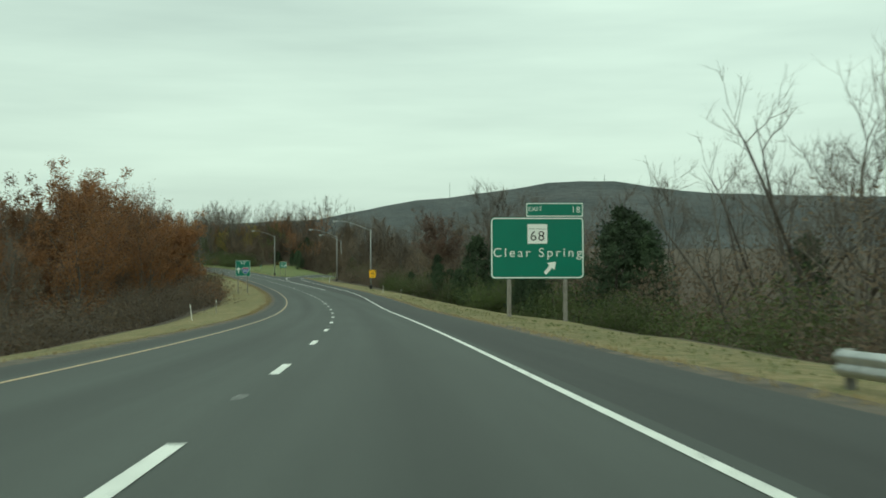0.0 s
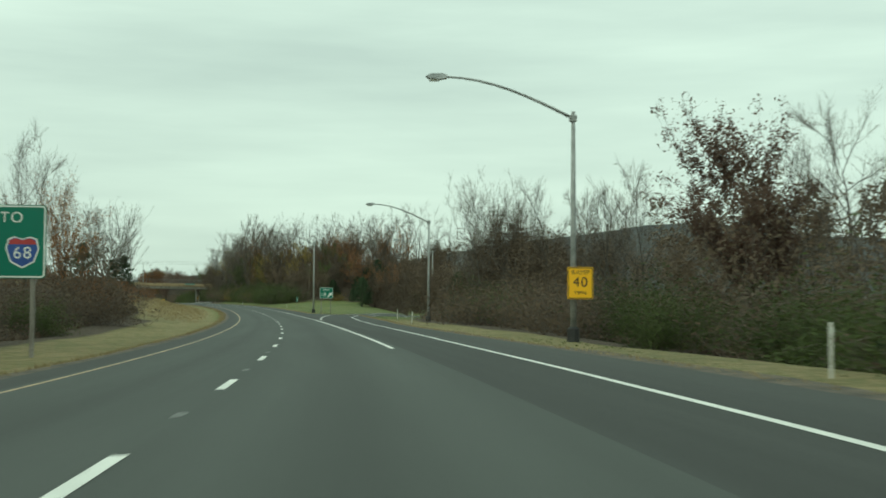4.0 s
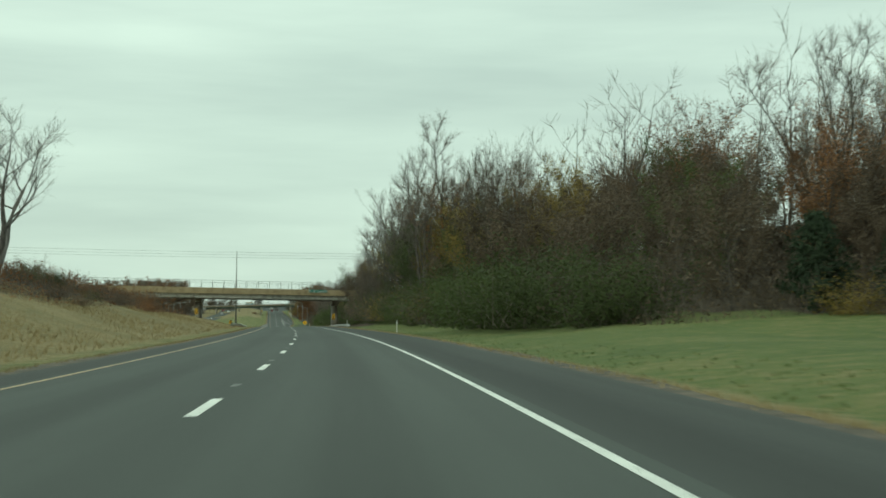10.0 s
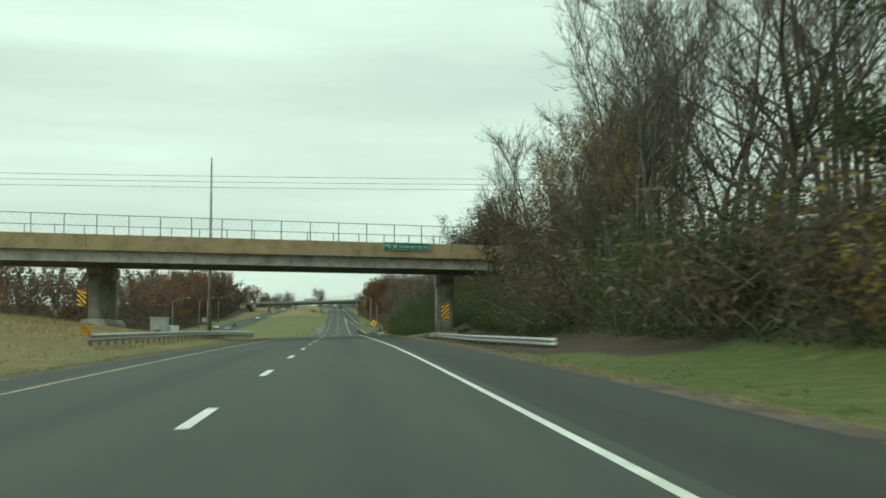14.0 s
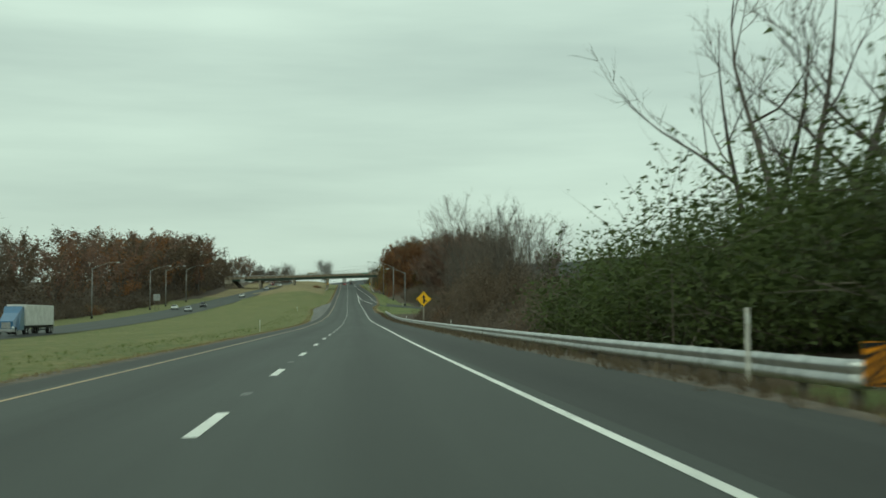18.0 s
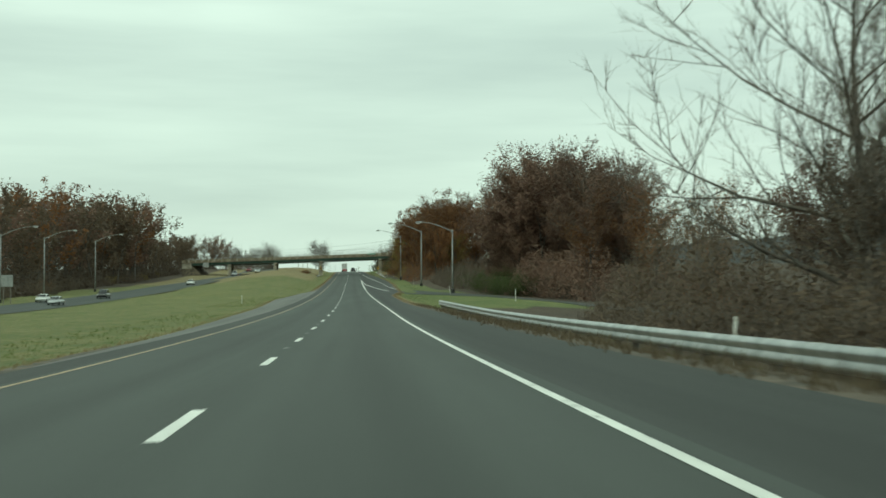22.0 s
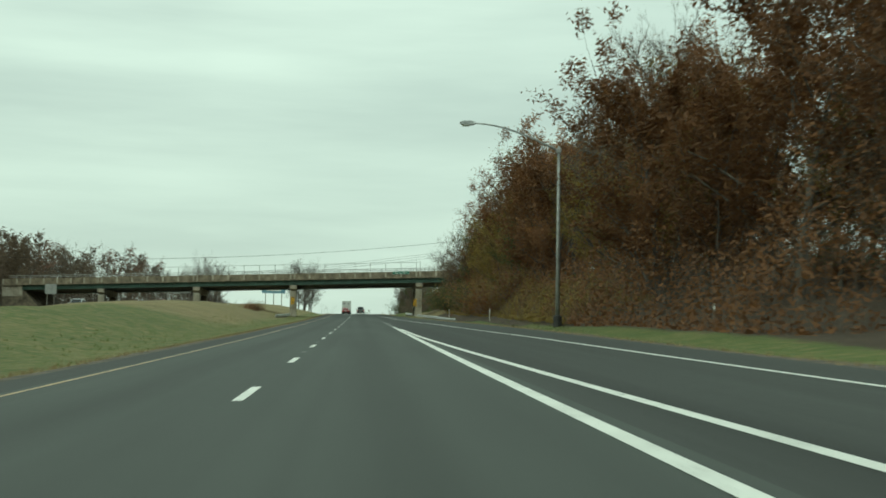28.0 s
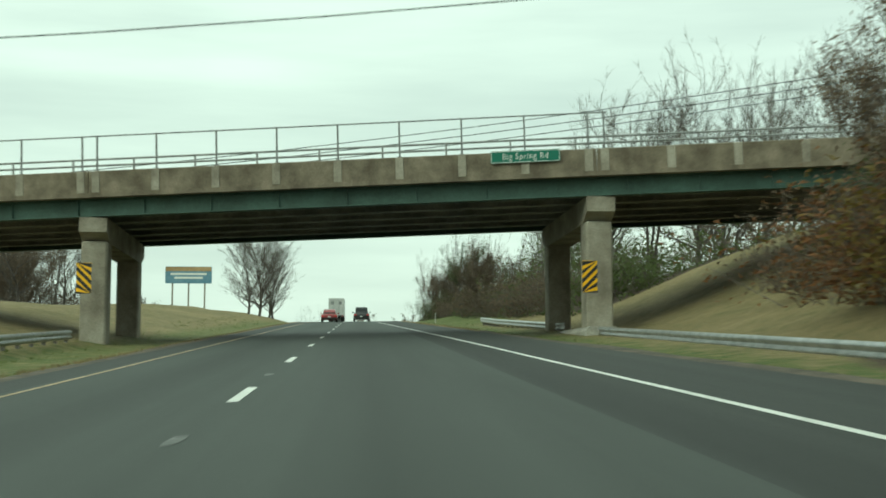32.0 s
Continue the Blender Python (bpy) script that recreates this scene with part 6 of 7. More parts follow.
# ---- the two road bridges ----
def bays(joints, step, gap):
    """Post places: a pair at each joint and even bays between."""
    out = []
    for a, b in zip(joints[:-1], joints[1:]):
        n = max(1, round((b - a) / step))
        out += [a + gap + (b - a - 2 * gap) * k / n for k in range(n + 1)]
    return out


def bridge(spec):
    m = stand(spec["s"], 0.0, 0.0, spec["turn"], z=0.0) @ Matrix.Rotation(-spec["fall"], 4, "Y")
    t = thing(spec["name"], spec["label"], "bridge", m, kind="structure")
    x0, x1, wide, top = spec["x0"], spec["x1"], spec["wide"], spec["top"]
    ph, gh = spec["parapet"], spec["girder"]
    zp, zg = top - ph, top - ph - gh
    # deck slab and parapets
    part("deck", Solid().box(x0, x1, 0.25, wide - 0.25, zp - 0.02, zp + 0.25), CONCRETE_DARK, t)
    for k, y in enumerate((0.0, wide - 0.3)):
        xs = sorted([x0, x1] + spec["joints"])
        for a, b in zip(xs[:-1], xs[1:]):
            q = Solid().prism([(y, zp), (y + 0.3, zp), (y + 0.3, top - 0.03), (y + 0.27, top), (y + 0.03, top), (y, top - 0.03)], "x", a + 0.012, b - 0.012)
            part("parapet", q, spec["concrete"], t)
        lip = Solid().box(x0, x1, y - 0.06, y + 0.36, zp - 0.14, zp + 0.02)
        part("drip_edge", lip, spec["concrete"], t)
    # beams
    n = 6
    for i in range(n):
        y = 0.35 + (wide - 0.9) * i / (n - 1)
        outer = i in (0, n - 1)
        beam = Solid().box(x0, x1, y, y + 0.12, zg + 0.05, zp - 0.14)
        beam.box(x0, x1, y - 0.13, y + 0.25, zg, zg + 0.05).box(x0, x1, y - 0.1, y + 0.22, zp - 0.19, zp - 0.14)
        if outer:
            for x in np.arange(x0 + 1, x1, 2.4):
                beam.box(x, x + 0.02, y - 0.1, y, zg + 0.05, zp - 0.19)
        part("beam", beam, spec["beam"] if outer else DARK_STEEL, t)
    for x in np.arange(x0 + 3, x1, 6.5):
        part("cross_frame", Solid().box(x, x + 0.1, 0.5, wide - 0.6, zg + 0.2, zg + 0.55), DARK_STEEL, t)
    # pilasters on the parapet face and the fence over it
    step = spec["step"]
    marks = spec["marks"]
    if spec["pilasters"]:
        for x in marks:
            part("pilaster", Solid().box(x - 0.14, x + 0.14, -0.035, 0.02, zp + 0.02, top - 0.02, bevel=0.015), CONCRETE, t)
    post = Solid().box(-0.03, 0.03, -0.03, 0.03, 0, spec["fence"], bevel=0.008).box(-0.08, 0.08, -0.06, 0.06, 0, 0.03)
    pm = post.mesh("fence_post", MESH_STEEL)
    f0, f1 = spec["fence_x"]
    for y in (0.15, wide - 0.15):
        for x in marks:
            if f0 <= x <= f1:
                part("fence_post", pm, None, t).location = (x, y, top)
        part("top_rail", Solid().tube([(f0, y, top + spec["fence"] - 0.03), (f1, y, top + spec["fence"] - 0.03)], 0.026, 6), MESH_STEEL, t)
        for h in spec["rails"]:
            part("hand_rail", Solid().tube([(x0 + 1, y, top + h), (x1 - 1, y, top + h)], 0.04, 6), GALV_DULL, t)
        if spec["rails"]:
            st = Solid().box(-0.03, 0.03, -0.03, 0.03, 0, spec["rails"][-1]).mesh("rail_stub", GALV_DULL)
            for x in np.arange(x0 + 1 + step / 2, x1 - 1, step):
                part("rail_stub", st, None, t).location = (x, y, top)
    # woven wire: thin slanting strands
    if spec["wire"]:
        w = Solid()
        for x in np.arange(f0, f1, 0.35):
            for sgn in (-1, 1):
                a, b = (x, 0.15, top + 0.05), (x + sgn * spec["fence"] * 0.8, 0.15, top + spec["fence"] - 0.05)
                w.add([a, (a[0] + 0.008, a[1], a[2]), (b[0] + 0.008, b[1], b[2]), b], [(0, 1, 2, 3)])
        part("wire_mesh", w, MESH_STEEL, t)
    # piers: a cap on columns, running along the road below
    for px, skew, foot in spec["piers"]:
        z0 = foot - top * 0
        pier = thing("bridge_pier", spec["pier_label"], "bridge pier", m @ Matrix.Translation((px, 0, 0)) @ Matrix.Rotation(spec["fall"], 4, "Y") @ Matrix.Rotation(radians(skew - spec["turn"]), 4, "Z"), "bridge piers", "structure")
        y0, ln = spec["pier_from"], spec["pier_long"]
        c0 = zg - 0.02
        capz = spec["cap"]
        part("cap", Solid().prism([(y0, c0), (y0 + ln, c0), (y0 + ln, c0 - capz * 0.6), (y0 + ln - 0.9, c0 - capz), (y0 + 0.9, c0 - capz), (y0, c0 - capz * 0.6)], "x", -0.48, 0.48), CONCRETE, pier)
        for y in spec["columns"]:
            col = Solid()
            if spec["round"]:
                col.tube([(0, y0 + y * ln, z0 - 0.6), (0, y0 + y * ln, c0 - capz + 0.05)], 0.42, 14)
            else:
                col.box(-0.45, 0.45, y0 + y * ln - 0.55, y0 + y * ln + 0.55, z0 - 0.6, c0 - capz + 0.05, bevel=0.06)
            part("column", col, CONCRETE if y < 0.2 else CONCRETE_DARK if spec["round"] else CONCRETE, pier, flat=not spec["round"])
        part("crash_wall", Solid().prism([(x * spec["wall_w"], z) for x, z in ((-0.62, z0 - 0.6), (0.62, z0 - 0.6), (0.58, z0 + spec["plinth"] * 0.6), (0.42, z0 + spec["plinth"]), (-0.42, z0 + spec["plinth"]), (-0.58, z0 + spec["plinth"] * 0.6))], "y", y0 - 0.1, y0 + ln + 0.1), CONCRETE_PALE, pier)
    # end banks with paved slopes
    for sgn, ax, ay in ((1, spec["bank_r"], x1), (-1, spec["bank_l"], x0)):
        q = Solid().add([(ax, 0.3, -0.6), (ax, wide - 0.3, -0.6), (ay - sgn * 3, wide - 0.3, zg + 0.1), (ay - sgn * 3, 0.3, zg + 0.1), (ay, 0.3, -0.6), (ay, wide - 0.3, -0.6), (ay, 0.3, zg + 0.1), (ay, wide - 0.3, zg + 0.1)], [(0, 1, 2, 3), (0, 3, 6, 4), (1, 5, 7, 2), (3, 2, 7, 6), (4, 6, 7, 5), (0, 4, 5, 1)])
        part("slope_paving", q, SLOPE_STONE, t)
        part("abutment", Solid().box(min(ay - sgn * 3, ay), max(ay - sgn * 3, ay), 0.2, wide - 0.2, zg - 0.9, zp), CONCRETE, t)
    return t


bridge_1 = bridge(dict(name="road_bridge_1", s=655.5, turn=math.degrees(math.atan(0.292)), fall=0.0, label="tan concrete road bridge with a chain-link fence over the highway", x0=-54, x1=21, wide=W1 / K, top=6.55, parapet=0.85, girder=0.85,
    concrete=CONCRETE_TAN, beam=CONCRETE_PALE, step=1.95, joints=[-41, -16.6, 7.65], marks=[-53 + 1.95 * k for k in range(38)], pilasters=False, fence=1.25, fence_x=(-53, 12), rails=[], wire=True, pier_from=2.7, pier_long=7.2, piers=[(7.65, 0, -0.2), (-16.6, 0, 0.6), (-41, 0, -1.6)], cap=0.8, columns=(0.08, 0.5, 0.92), round=True, plinth=0.75,
    wall_w=1.5, pier_label="grey concrete pier with three round columns on a crash wall", bank_r=10.5, bank_l=-48))
bridge_2 = bridge(dict(name="road_bridge_2", s=1322.0, turn=math.degrees(math.atan(-0.167)), fall=0.028, label="road bridge with green steel girders and a weathered concrete parapet", x0=-52, x1=24, wide=11.0, top=6.28, parapet=0.8, girder=0.78,
    concrete=CONCRETE_BROWN, beam=GREEN_STEEL, step=2.2, joints=[-37.5, -23.6, -9.7, 8.0], marks=bays([-52, -37.5, -23.6, -9.7, 8.0, 24], 2.2, 0.27), pilasters=True, fence=1.28, fence_x=(-30, 8.4), rails=[0.2, 0.42], wire=False, pier_from=0.25, pier_long=10.5, piers=[(8.0, 0, -0.1), (-9.7, 2.4, -0.2), (-23.6, 0, 0.3), (-37.5, 0, -0.2)], cap=0.85, columns=(0.09, 0.9), round=False, plinth=0.4,
    wall_w=1.0, pier_label="weathered concrete pier with two square columns", bank_r=10.5, bank_l=-44))


def name_board(bridge_ob, words, x, w, h, z, label):
    t = thing("bridge_name_sign", label, "sign", bridge_ob.matrix_basis @ Matrix.Translation((x, -0.09, z)))
    part("panel", plate(w, h, 0.04), SIGN_GREEN, t)
    part("border", rim(w - 0.03, h - 0.03, 0.035, 0.018, -0.008), SIGN_WHITE, t)
    words_on(t, words, h * 0.5, SIGN_WHITE, 0, -0.012, 0, wide=0.86)
    for k in (-1, 1):
        part("bracket", Solid().box(k * w * 0.35 - 0.03, k * w * 0.35 + 0.03, 0.0, 0.1, -h / 2, h / 2), GALV_DULL, t)
    return t


name_board(bridge_1, "MD 68 Clearspring Rd", 4.35, 3.35, 0.5, 6.32, "small green name sign on the tan bridge parapet")
name_board(bridge_2, "Big Spring Rd", 5.6, 2.35, 0.42, 6.1, "small green name sign on the weathered bridge parapet")

hazard_plate("hazard_marker", stand(659.1, 6.98, 0.0, 0, z=1.94), 0.52, 1.05, 1, "yellow and black striped marker on the tan bridge's pier")
hazard_plate("hazard_marker", stand(649.2, -16.0, 0.0, 0, z=2.6), 0.52, 1.05, -1, "yellow and black striped marker on the median pier")
hazard_plate("hazard_marker", stand(1319.6, 7.3, 0.0, 0, z=2.2), 0.5, 1.05, 1, "yellow and black striped marker on the green bridge's pier")
hazard_plate("hazard_marker", stand(1322.6, -9.55, 0.0, 0, z=2.15), 0.5, 1.05, -1, "yellow and black striped marker on the median pier")


# ---- guardrails ----
BEAM = [(0.0, 0.39), (0.05, 0.43), (0.075, 0.475), (0.02, 0.53), (0.02, 0.56), (0.075, 0.615), (0.05, 0.66), (0.0, 0.70), (-0.012, 0.70), (0.036, 0.652), (0.058, 0.615), (0.005, 0.565), (0.005, 0.525), (0.058, 0.475), (0.036, 0.438), (-0.012, 0.39)]
_post = Solid().box(-0.06, 0.06, -0.03, 0.03, -0.9, 0.68).mesh("post", POST_STEEL)
_block = Solid().box(-0.02, 0.06, -0.07, 0.07, 0.36, 0.7, bevel=0.01).mesh("block", POST_WOOD)


def guardrail(pts, label, side=1, low=False, wrap=True):
    """W-beam rail along (s, d) points; side +1: on the right of the road, its face turned left."""
    pts = np.array(pts, float)
    t = thing("guardrail", label, "guardrail", group="guardrails along the highway")
    ss = np.linspace(pts[0, 0], pts[-1, 0], int(round((pts[-1, 0] - pts[0, 0]) / 1.905)) + 1)
    dd = np.interp(ss, pts[:, 0], pts[:, 1]) * K
    base = on_level(ss, dd, np.interp(ss, pts[:, 0], pts[:, 2]) * K - DROP)
    th = line_at(ss)[1]
    rows = []
    for i, p in enumerate(base):
        o = Vector((math.cos(th[i]), math.sin(th[i]), 0)) * -side
        rows.append([Vector(p) + o * (x + 0.06) * K + Vector((0, 0, z * K)) for x, z in BEAM])
    if wrap:
        for end in (0, -1):
            r = rows[end]
            o = Vector((math.cos(th[end]), math.sin(th[end]), 0)) * side
            f = Vector((-math.sin(th[end]), math.cos(th[end]), 0)) * (-1 if end == 0 else 1)
            bent = [[q + o * 0.1 + f * 0.22 for q in r], [q + o * 0.32 + f * 0.25 for q in r]]
            rows = bent[::-1] + rows if end == 0 else rows + bent
    k = len(BEAM)
    v = [q for r in rows for q in r]
    f = [(i * k + j, i * k + (j + 1) % k, (i + 1) * k + (j + 1) % k, (i + 1) * k + j) for i in range(len(rows) - 1) for j in range(k)]
    part("rail", mesh_of("rail", v, f, GALV, flat=False), None, t)
    if low:
        part("rub_rail", mesh_of("rub_rail", [q + Vector((0, 0, -0.43)) for r in rows for q in r], f, GALV, flat=False), None, t)
    for i, p in enumerate(base):
        m = Matrix.Translation(Vector(p) + Vector((math.cos(th[i]), math.sin(th[i]), 0)) * (0.095 * side)) @ Matrix.Rotation(th[i] + (0 if side < 0 else math.pi), 4, "Z") @ Matrix.Scale(K, 4)
        part("post", _post, None, t).matrix_basis = m
        part("block", _block, None, t).matrix_basis = m
    return t


guardrail([(-70, 5.3, -0.2), (17.4, 5.2, -0.24)], "galvanised rail ending before the exit sign")
guardrail([(606, 6.8, -0.2), (625, 5.9, -0.22), (661, 6.7, -0.26)], "galvanised rail leading to the tan bridge's pier")
guardrail([(612, -9.4, -0.1), (640, -9.0, -0.1), (690, -9.0, -0.1), (706, -8.7, -0.2)], "galvanised rail round the median pole and pier", -1)
guardrail([(730.4, 5.0, -0.12), (745, 4.9, -0.13), (800, 4.95, -0.14), (930, 5.0, -0.15), (952, 4.95, -0.12), (965, 4.85, -0.08)], "long galvanised rail with brown grass at its posts")
guardrail([(1238, 7.5, -0.12), (1263, 7.7, -0.11), (1271, 7.75, -0.06), (1320, 7.75, -0.15)], "double galvanised rail leading to the green bridge's pier", 1, True)
guardrail([(1331, 7.8, -0.1), (1352, 7.3, -0.05), (1366, 7.6, 0.0)], "short galvanised rail beyond the green bridge")
guardrail([(1290, -9.9, -0.3), (1305, -9.7, -0.3), (1322, -9.9, -0.3)], "galvanised rail before the median pier", -1)
hazard_plate("hazard_marker", stand(729.4, 5.0, 0.6), 0.4, 0.45, 1, "orange and black striped plate on the rail's end", SIGN_ORANGE)
hazard_plate("hazard_marker", stand(611, -9.5, 0.6), 0.4, 0.45, -1, "yellow and black striped plate on the median rail's end")


# ---- delineator posts ----
def delineator(s, d, mat, tall=1.15, tilt=0.0):
    t = thing("delineator_post", "slim white roadside marker post in the verge" if mat is POST_WHITE else "slim weathered grey roadside marker post", "marker post", stand(s, d) @ Matrix.Rotation(radians(tilt), 4, "Y"), "roadside marker posts")
    part("shaft", Solid().box(-0.028, 0.028, -0.015, 0.015, -0.3, tall, bevel=0.008), mat, t)
    part("reflector", Solid().box(-0.022, 0.022, -0.021, -0.016, tall - 0.2, tall - 0.08), SIGN_WHITE, t)


for s, d, k, tilt in [(144, 6.3, 0, 0), (181, 7.6, 1, 0), (265.5, 7.8, 1, 4), (298, 9.9, 1, 0), (411, 6.0, 1, 8), (491.5, 4.8, 1, 0), (568, 4.8, 1, 0), (821.3, 6.4, 1, 0), (733.6, 4.74, 1, 0), (898, 5.9, 1, 4),
                      (987, 11.8, 1, 0), (1044, 10.6, 1, -5), (1126, 9.9, 0, 0), (1158, 10.6, 0, 1), (1220, 9.0, 1, 0), (1262, 8.6, 1, 0), (85, -9.3, 1, -7), (106, -9.3, 0, 0), (838.5, -8.1, 1, 0), (1034, -12.0, 1, 0), (1400, 6.4, 1, 0)]:
    delineator(s, d, POST_WHITE if k else POST_WOOD, (1.2 if s == 733.6 else 0.5 if s == 411 else 0.9) if k else 0.95, tilt)


# ---- lamps ----
def street_lamp(s, d, tall, arm, turn, label, z=None):
    t = thing("street_lamp", label, "street lamp", stand(s, d, 0.0, turn, z), "highway lamps")
    part("pole", Solid().tube([(0, 0, -0.3), (0, 0, tall * 0.5), (0, 0, tall + 0.25)], [0.125, 0.1, 0.07], 10), GALV_DULL, t, flat=False)
    part("base", Solid().tube([(0, 0, -0.3), (0, 0, 0.42), (0, 0, 0.5)], [0.24, 0.22, 0.16], 8), CHASSIS, t)
    part("collar", Solid().box(-0.14, 0.12, -0.1, 0.1, tall - 0.12, tall + 0.12, bevel=0.02), GALV_DULL, t)
    rise = arm * 0.3
    pts = [(-arm * u, 0, tall + rise * math.sin(u * math.pi / 2)) for u in np.linspace(0, 1, 9)]
    part("arm", Solid().tube(pts, [0.06 - 0.003 * i for i in range(9)], 8), GALV_DULL, t, flat=False)
    e = Vector(pts[-1])
    part("lamp_head", Solid().prism([(0.05, -0.06), (-0.15, -0.1), (-0.62, -0.08), (-0.72, 0.0), (-0.55, 0.09), (-0.1, 0.1), (0.05, 0.05)], "y", -0.15, 0.15), GALV, t).location = e
    part("lens", Solid().box(-0.6, -0.2, -0.12, 0.12, -0.16, -0.08, bevel=0.03), SIGN_WHITE, t).location = e
    return t


for s, d, tall, arm, turn in [(212, 9.0, 8.1, 4.7, 0), (283, 11.0, 8.3, 4.7, 8), (356.5, 5.6, 9.0, 4.7, 0), (350, 20.4, 8.66, 4.9, 15), (430, -26, 8.5, 5.0, 180),
                              (1048, 11.2, 7.15, 3.6, 0), (1113, 10.6, 8.6, 4.6, 0), (1188, 9.69, 8.9, 4.4, 0)]:
    street_lamp(s, d, tall, arm, turn, "grey steel lamp post with a long curved arm")
for s, d in [(1253, -54), (1092, -50), (1120, -49.5), (1165, -49), (1010, -50.5)]:
    street_lamp(s, d, 9.5, 4.5, 180, "grey steel lamp post beside the far carriageway")
# tall bare pole behind the tan bridge, on a concrete footing
tall_pole = thing("steel_pole", "tall tapered grey steel pole on a square base plate", "pole", stand(670, -10.0))
part("shaft", Solid().tube([(0, 0, 0.3), (0, 0, 7), (0, 0, 13.6)], [0.17, 0.12, 0.06], 10), GALV_DULL, tall_pole, flat=False)
part("base_plate", Solid().box(-0.35, 0.35, -0.35, 0.35, -0.3, 0.38, bevel=0.05), CONCRETE_PALE, tall_pole)
cab = thing("control_cabinet", "weathered metal control cabinet on a concrete pad", "cabinet", stand(690, -16))
part("body", Solid().box(-0.75, 0.75, -0.5, 0.5, 0.15, 1.75, bevel=0.03), SIGN_BACK, cab)
part("roof", Solid().box(-0.85, 0.85, -0.6, 0.6, 1.75, 1.83, bevel=0.02), SIGN_BACK, cab)
part("pad", Solid().box(-1.4, 1.4, -0.9, 0.9, -0.3, 0.15, bevel=0.02), CONCRETE_PALE, cab)
for k in range(4):
    part("louvre", Solid().box(-0.42 + 0.16 * k, -0.32 + 0.16 * k, -0.52, -0.5, 0.4, 0.75), CHASSIS, cab)


# ---- signs ----
def sign_posts(t, xs, top, foot, r=0.09):
    for x in xs:
        part("post", Solid().box(x - r, x + r, 0.03, 0.03 + 2 * r, foot, top, bevel=0.01), SIGN_POST, t)


gs_ = (ground(np.array([75.0]), np.array([8.5 * K]))[0] + DROP) / K
t = thing("exit_sign", "large green exit sign with white lettering on two posts", "road sign", stand(75, 8.68, 0, -2, z=-0.11))
sign_posts(t, (-1.42, 1.42), 5.0, float(gs_) - 0.6, 0.1)
part("panel", plate(4.72, 3.1, 0.22, cz=3.55), SIGN_GREEN, t)
part("border", rim(4.66, 3.04, 0.2, 0.06, -0.01, cz=3.55), SIGN_WHITE, t)
part("exit_tab", plate(2.9, 0.72, 0.06, cx=0.88, cz=5.47), SIGN_GREEN, t)
part("tab_border", rim(2.86, 0.68, 0.05, 0.045, -0.01, cx=0.88, cz=5.47), SIGN_WHITE, t)
words_on(t, "EXIT", 0.22, SIGN_WHITE, -0.1, -0.014, 5.5)
words_on(t, "18", 0.31, SIGN_WHITE, 1.95, -0.014, 5.46)
part("route_marker", plate(1.0, 0.98, 0.03, -0.012, cz=4.26), SIGN_WHITE, t)
part("marker_band", Solid().box(-0.45, 0.45, -0.024, -0.02, 4.5, 4.52), SIGN_BLACK, t)
words_on(t, "68", 0.5, SIGN_BLACK, 0, -0.024, 4.13)
words_on(t, "Clear Spring", 0.45, SIGN_WHITE, 0, -0.014, 3.3, wide=1.02, spread=1.34)
part("arrow", Solid().prism([(0.62 + x * 0.9, 2.56 + z * 0.85) for x, z in ((-0.34, -0.3), (-0.2, -0.42), (0.14, 0.0), (0.26, -0.14), (0.36, 0.36), (-0.16, 0.28), (-0.02, 0.15))], "y", -0.016, -0.012), SIGN_WHITE, t)

t = thing("guide_sign", "green guide sign with an up arrow and a route shield", "road sign", stand(202, -8.95, 0, 2, z=0.0))
sign_posts(t, (-0.62, 0.62), 3.2, -1.2, 0.06)
part("panel", plate(1.95, 2.08, 0.12, cz=3.05), SIGN_GREEN, t)
part("border", rim(1.9, 2.03, 0.1, 0.04, -0.01, cz=3.05), SIGN_WHITE, t)
words_on(t, "TO", 0.3, SIGN_WHITE, 0.02, -0.014, 3.72)
part("arrow", Solid().prism([(-0.62, 2.4), (-0.5, 2.4), (-0.5, 2.95), (-0.32, 2.78), (-0.32, 2.95), (-0.56, 3.2), (-0.8, 2.95), (-0.8, 2.78), (-0.62, 2.95)], "y", -0.016, -0.012), SIGN_WHITE, t)
shield = [(-0.36, 0.3), (-0.2, 0.36), (0, 0.3), (0.2, 0.36), (0.36, 0.3), (0.42, 0.05), (0.3, -0.3), (0, -0.46), (-0.3, -0.3), (-0.42, 0.05)]
part("shield", Solid().prism([(0.33 + x * 1.1, 2.8 + z * 1.1) for x, z in shield], "y", -0.014, -0.01), SIGN_WHITE, t)
part("shield_face", Solid().prism([(0.33 + x, 2.8 + z) for x, z in shield], "y", -0.018, -0.014), SIGN_BLUE, t)
part("shield_band", Solid().prism([(0.33 + x * 0.96, 2.8 + z * 0.96) for x, z in [(-0.4, 0.18), (0.4, 0.18)] + [(0.36, 0.3), (0.2, 0.36), (0, 0.3), (-0.2, 0.36), (-0.36, 0.3)]], "y", -0.022, -0.018), SIGN_RED, t)
words_on(t, "68", 0.34, SIGN_WHITE, 0.33, -0.024, 2.72)

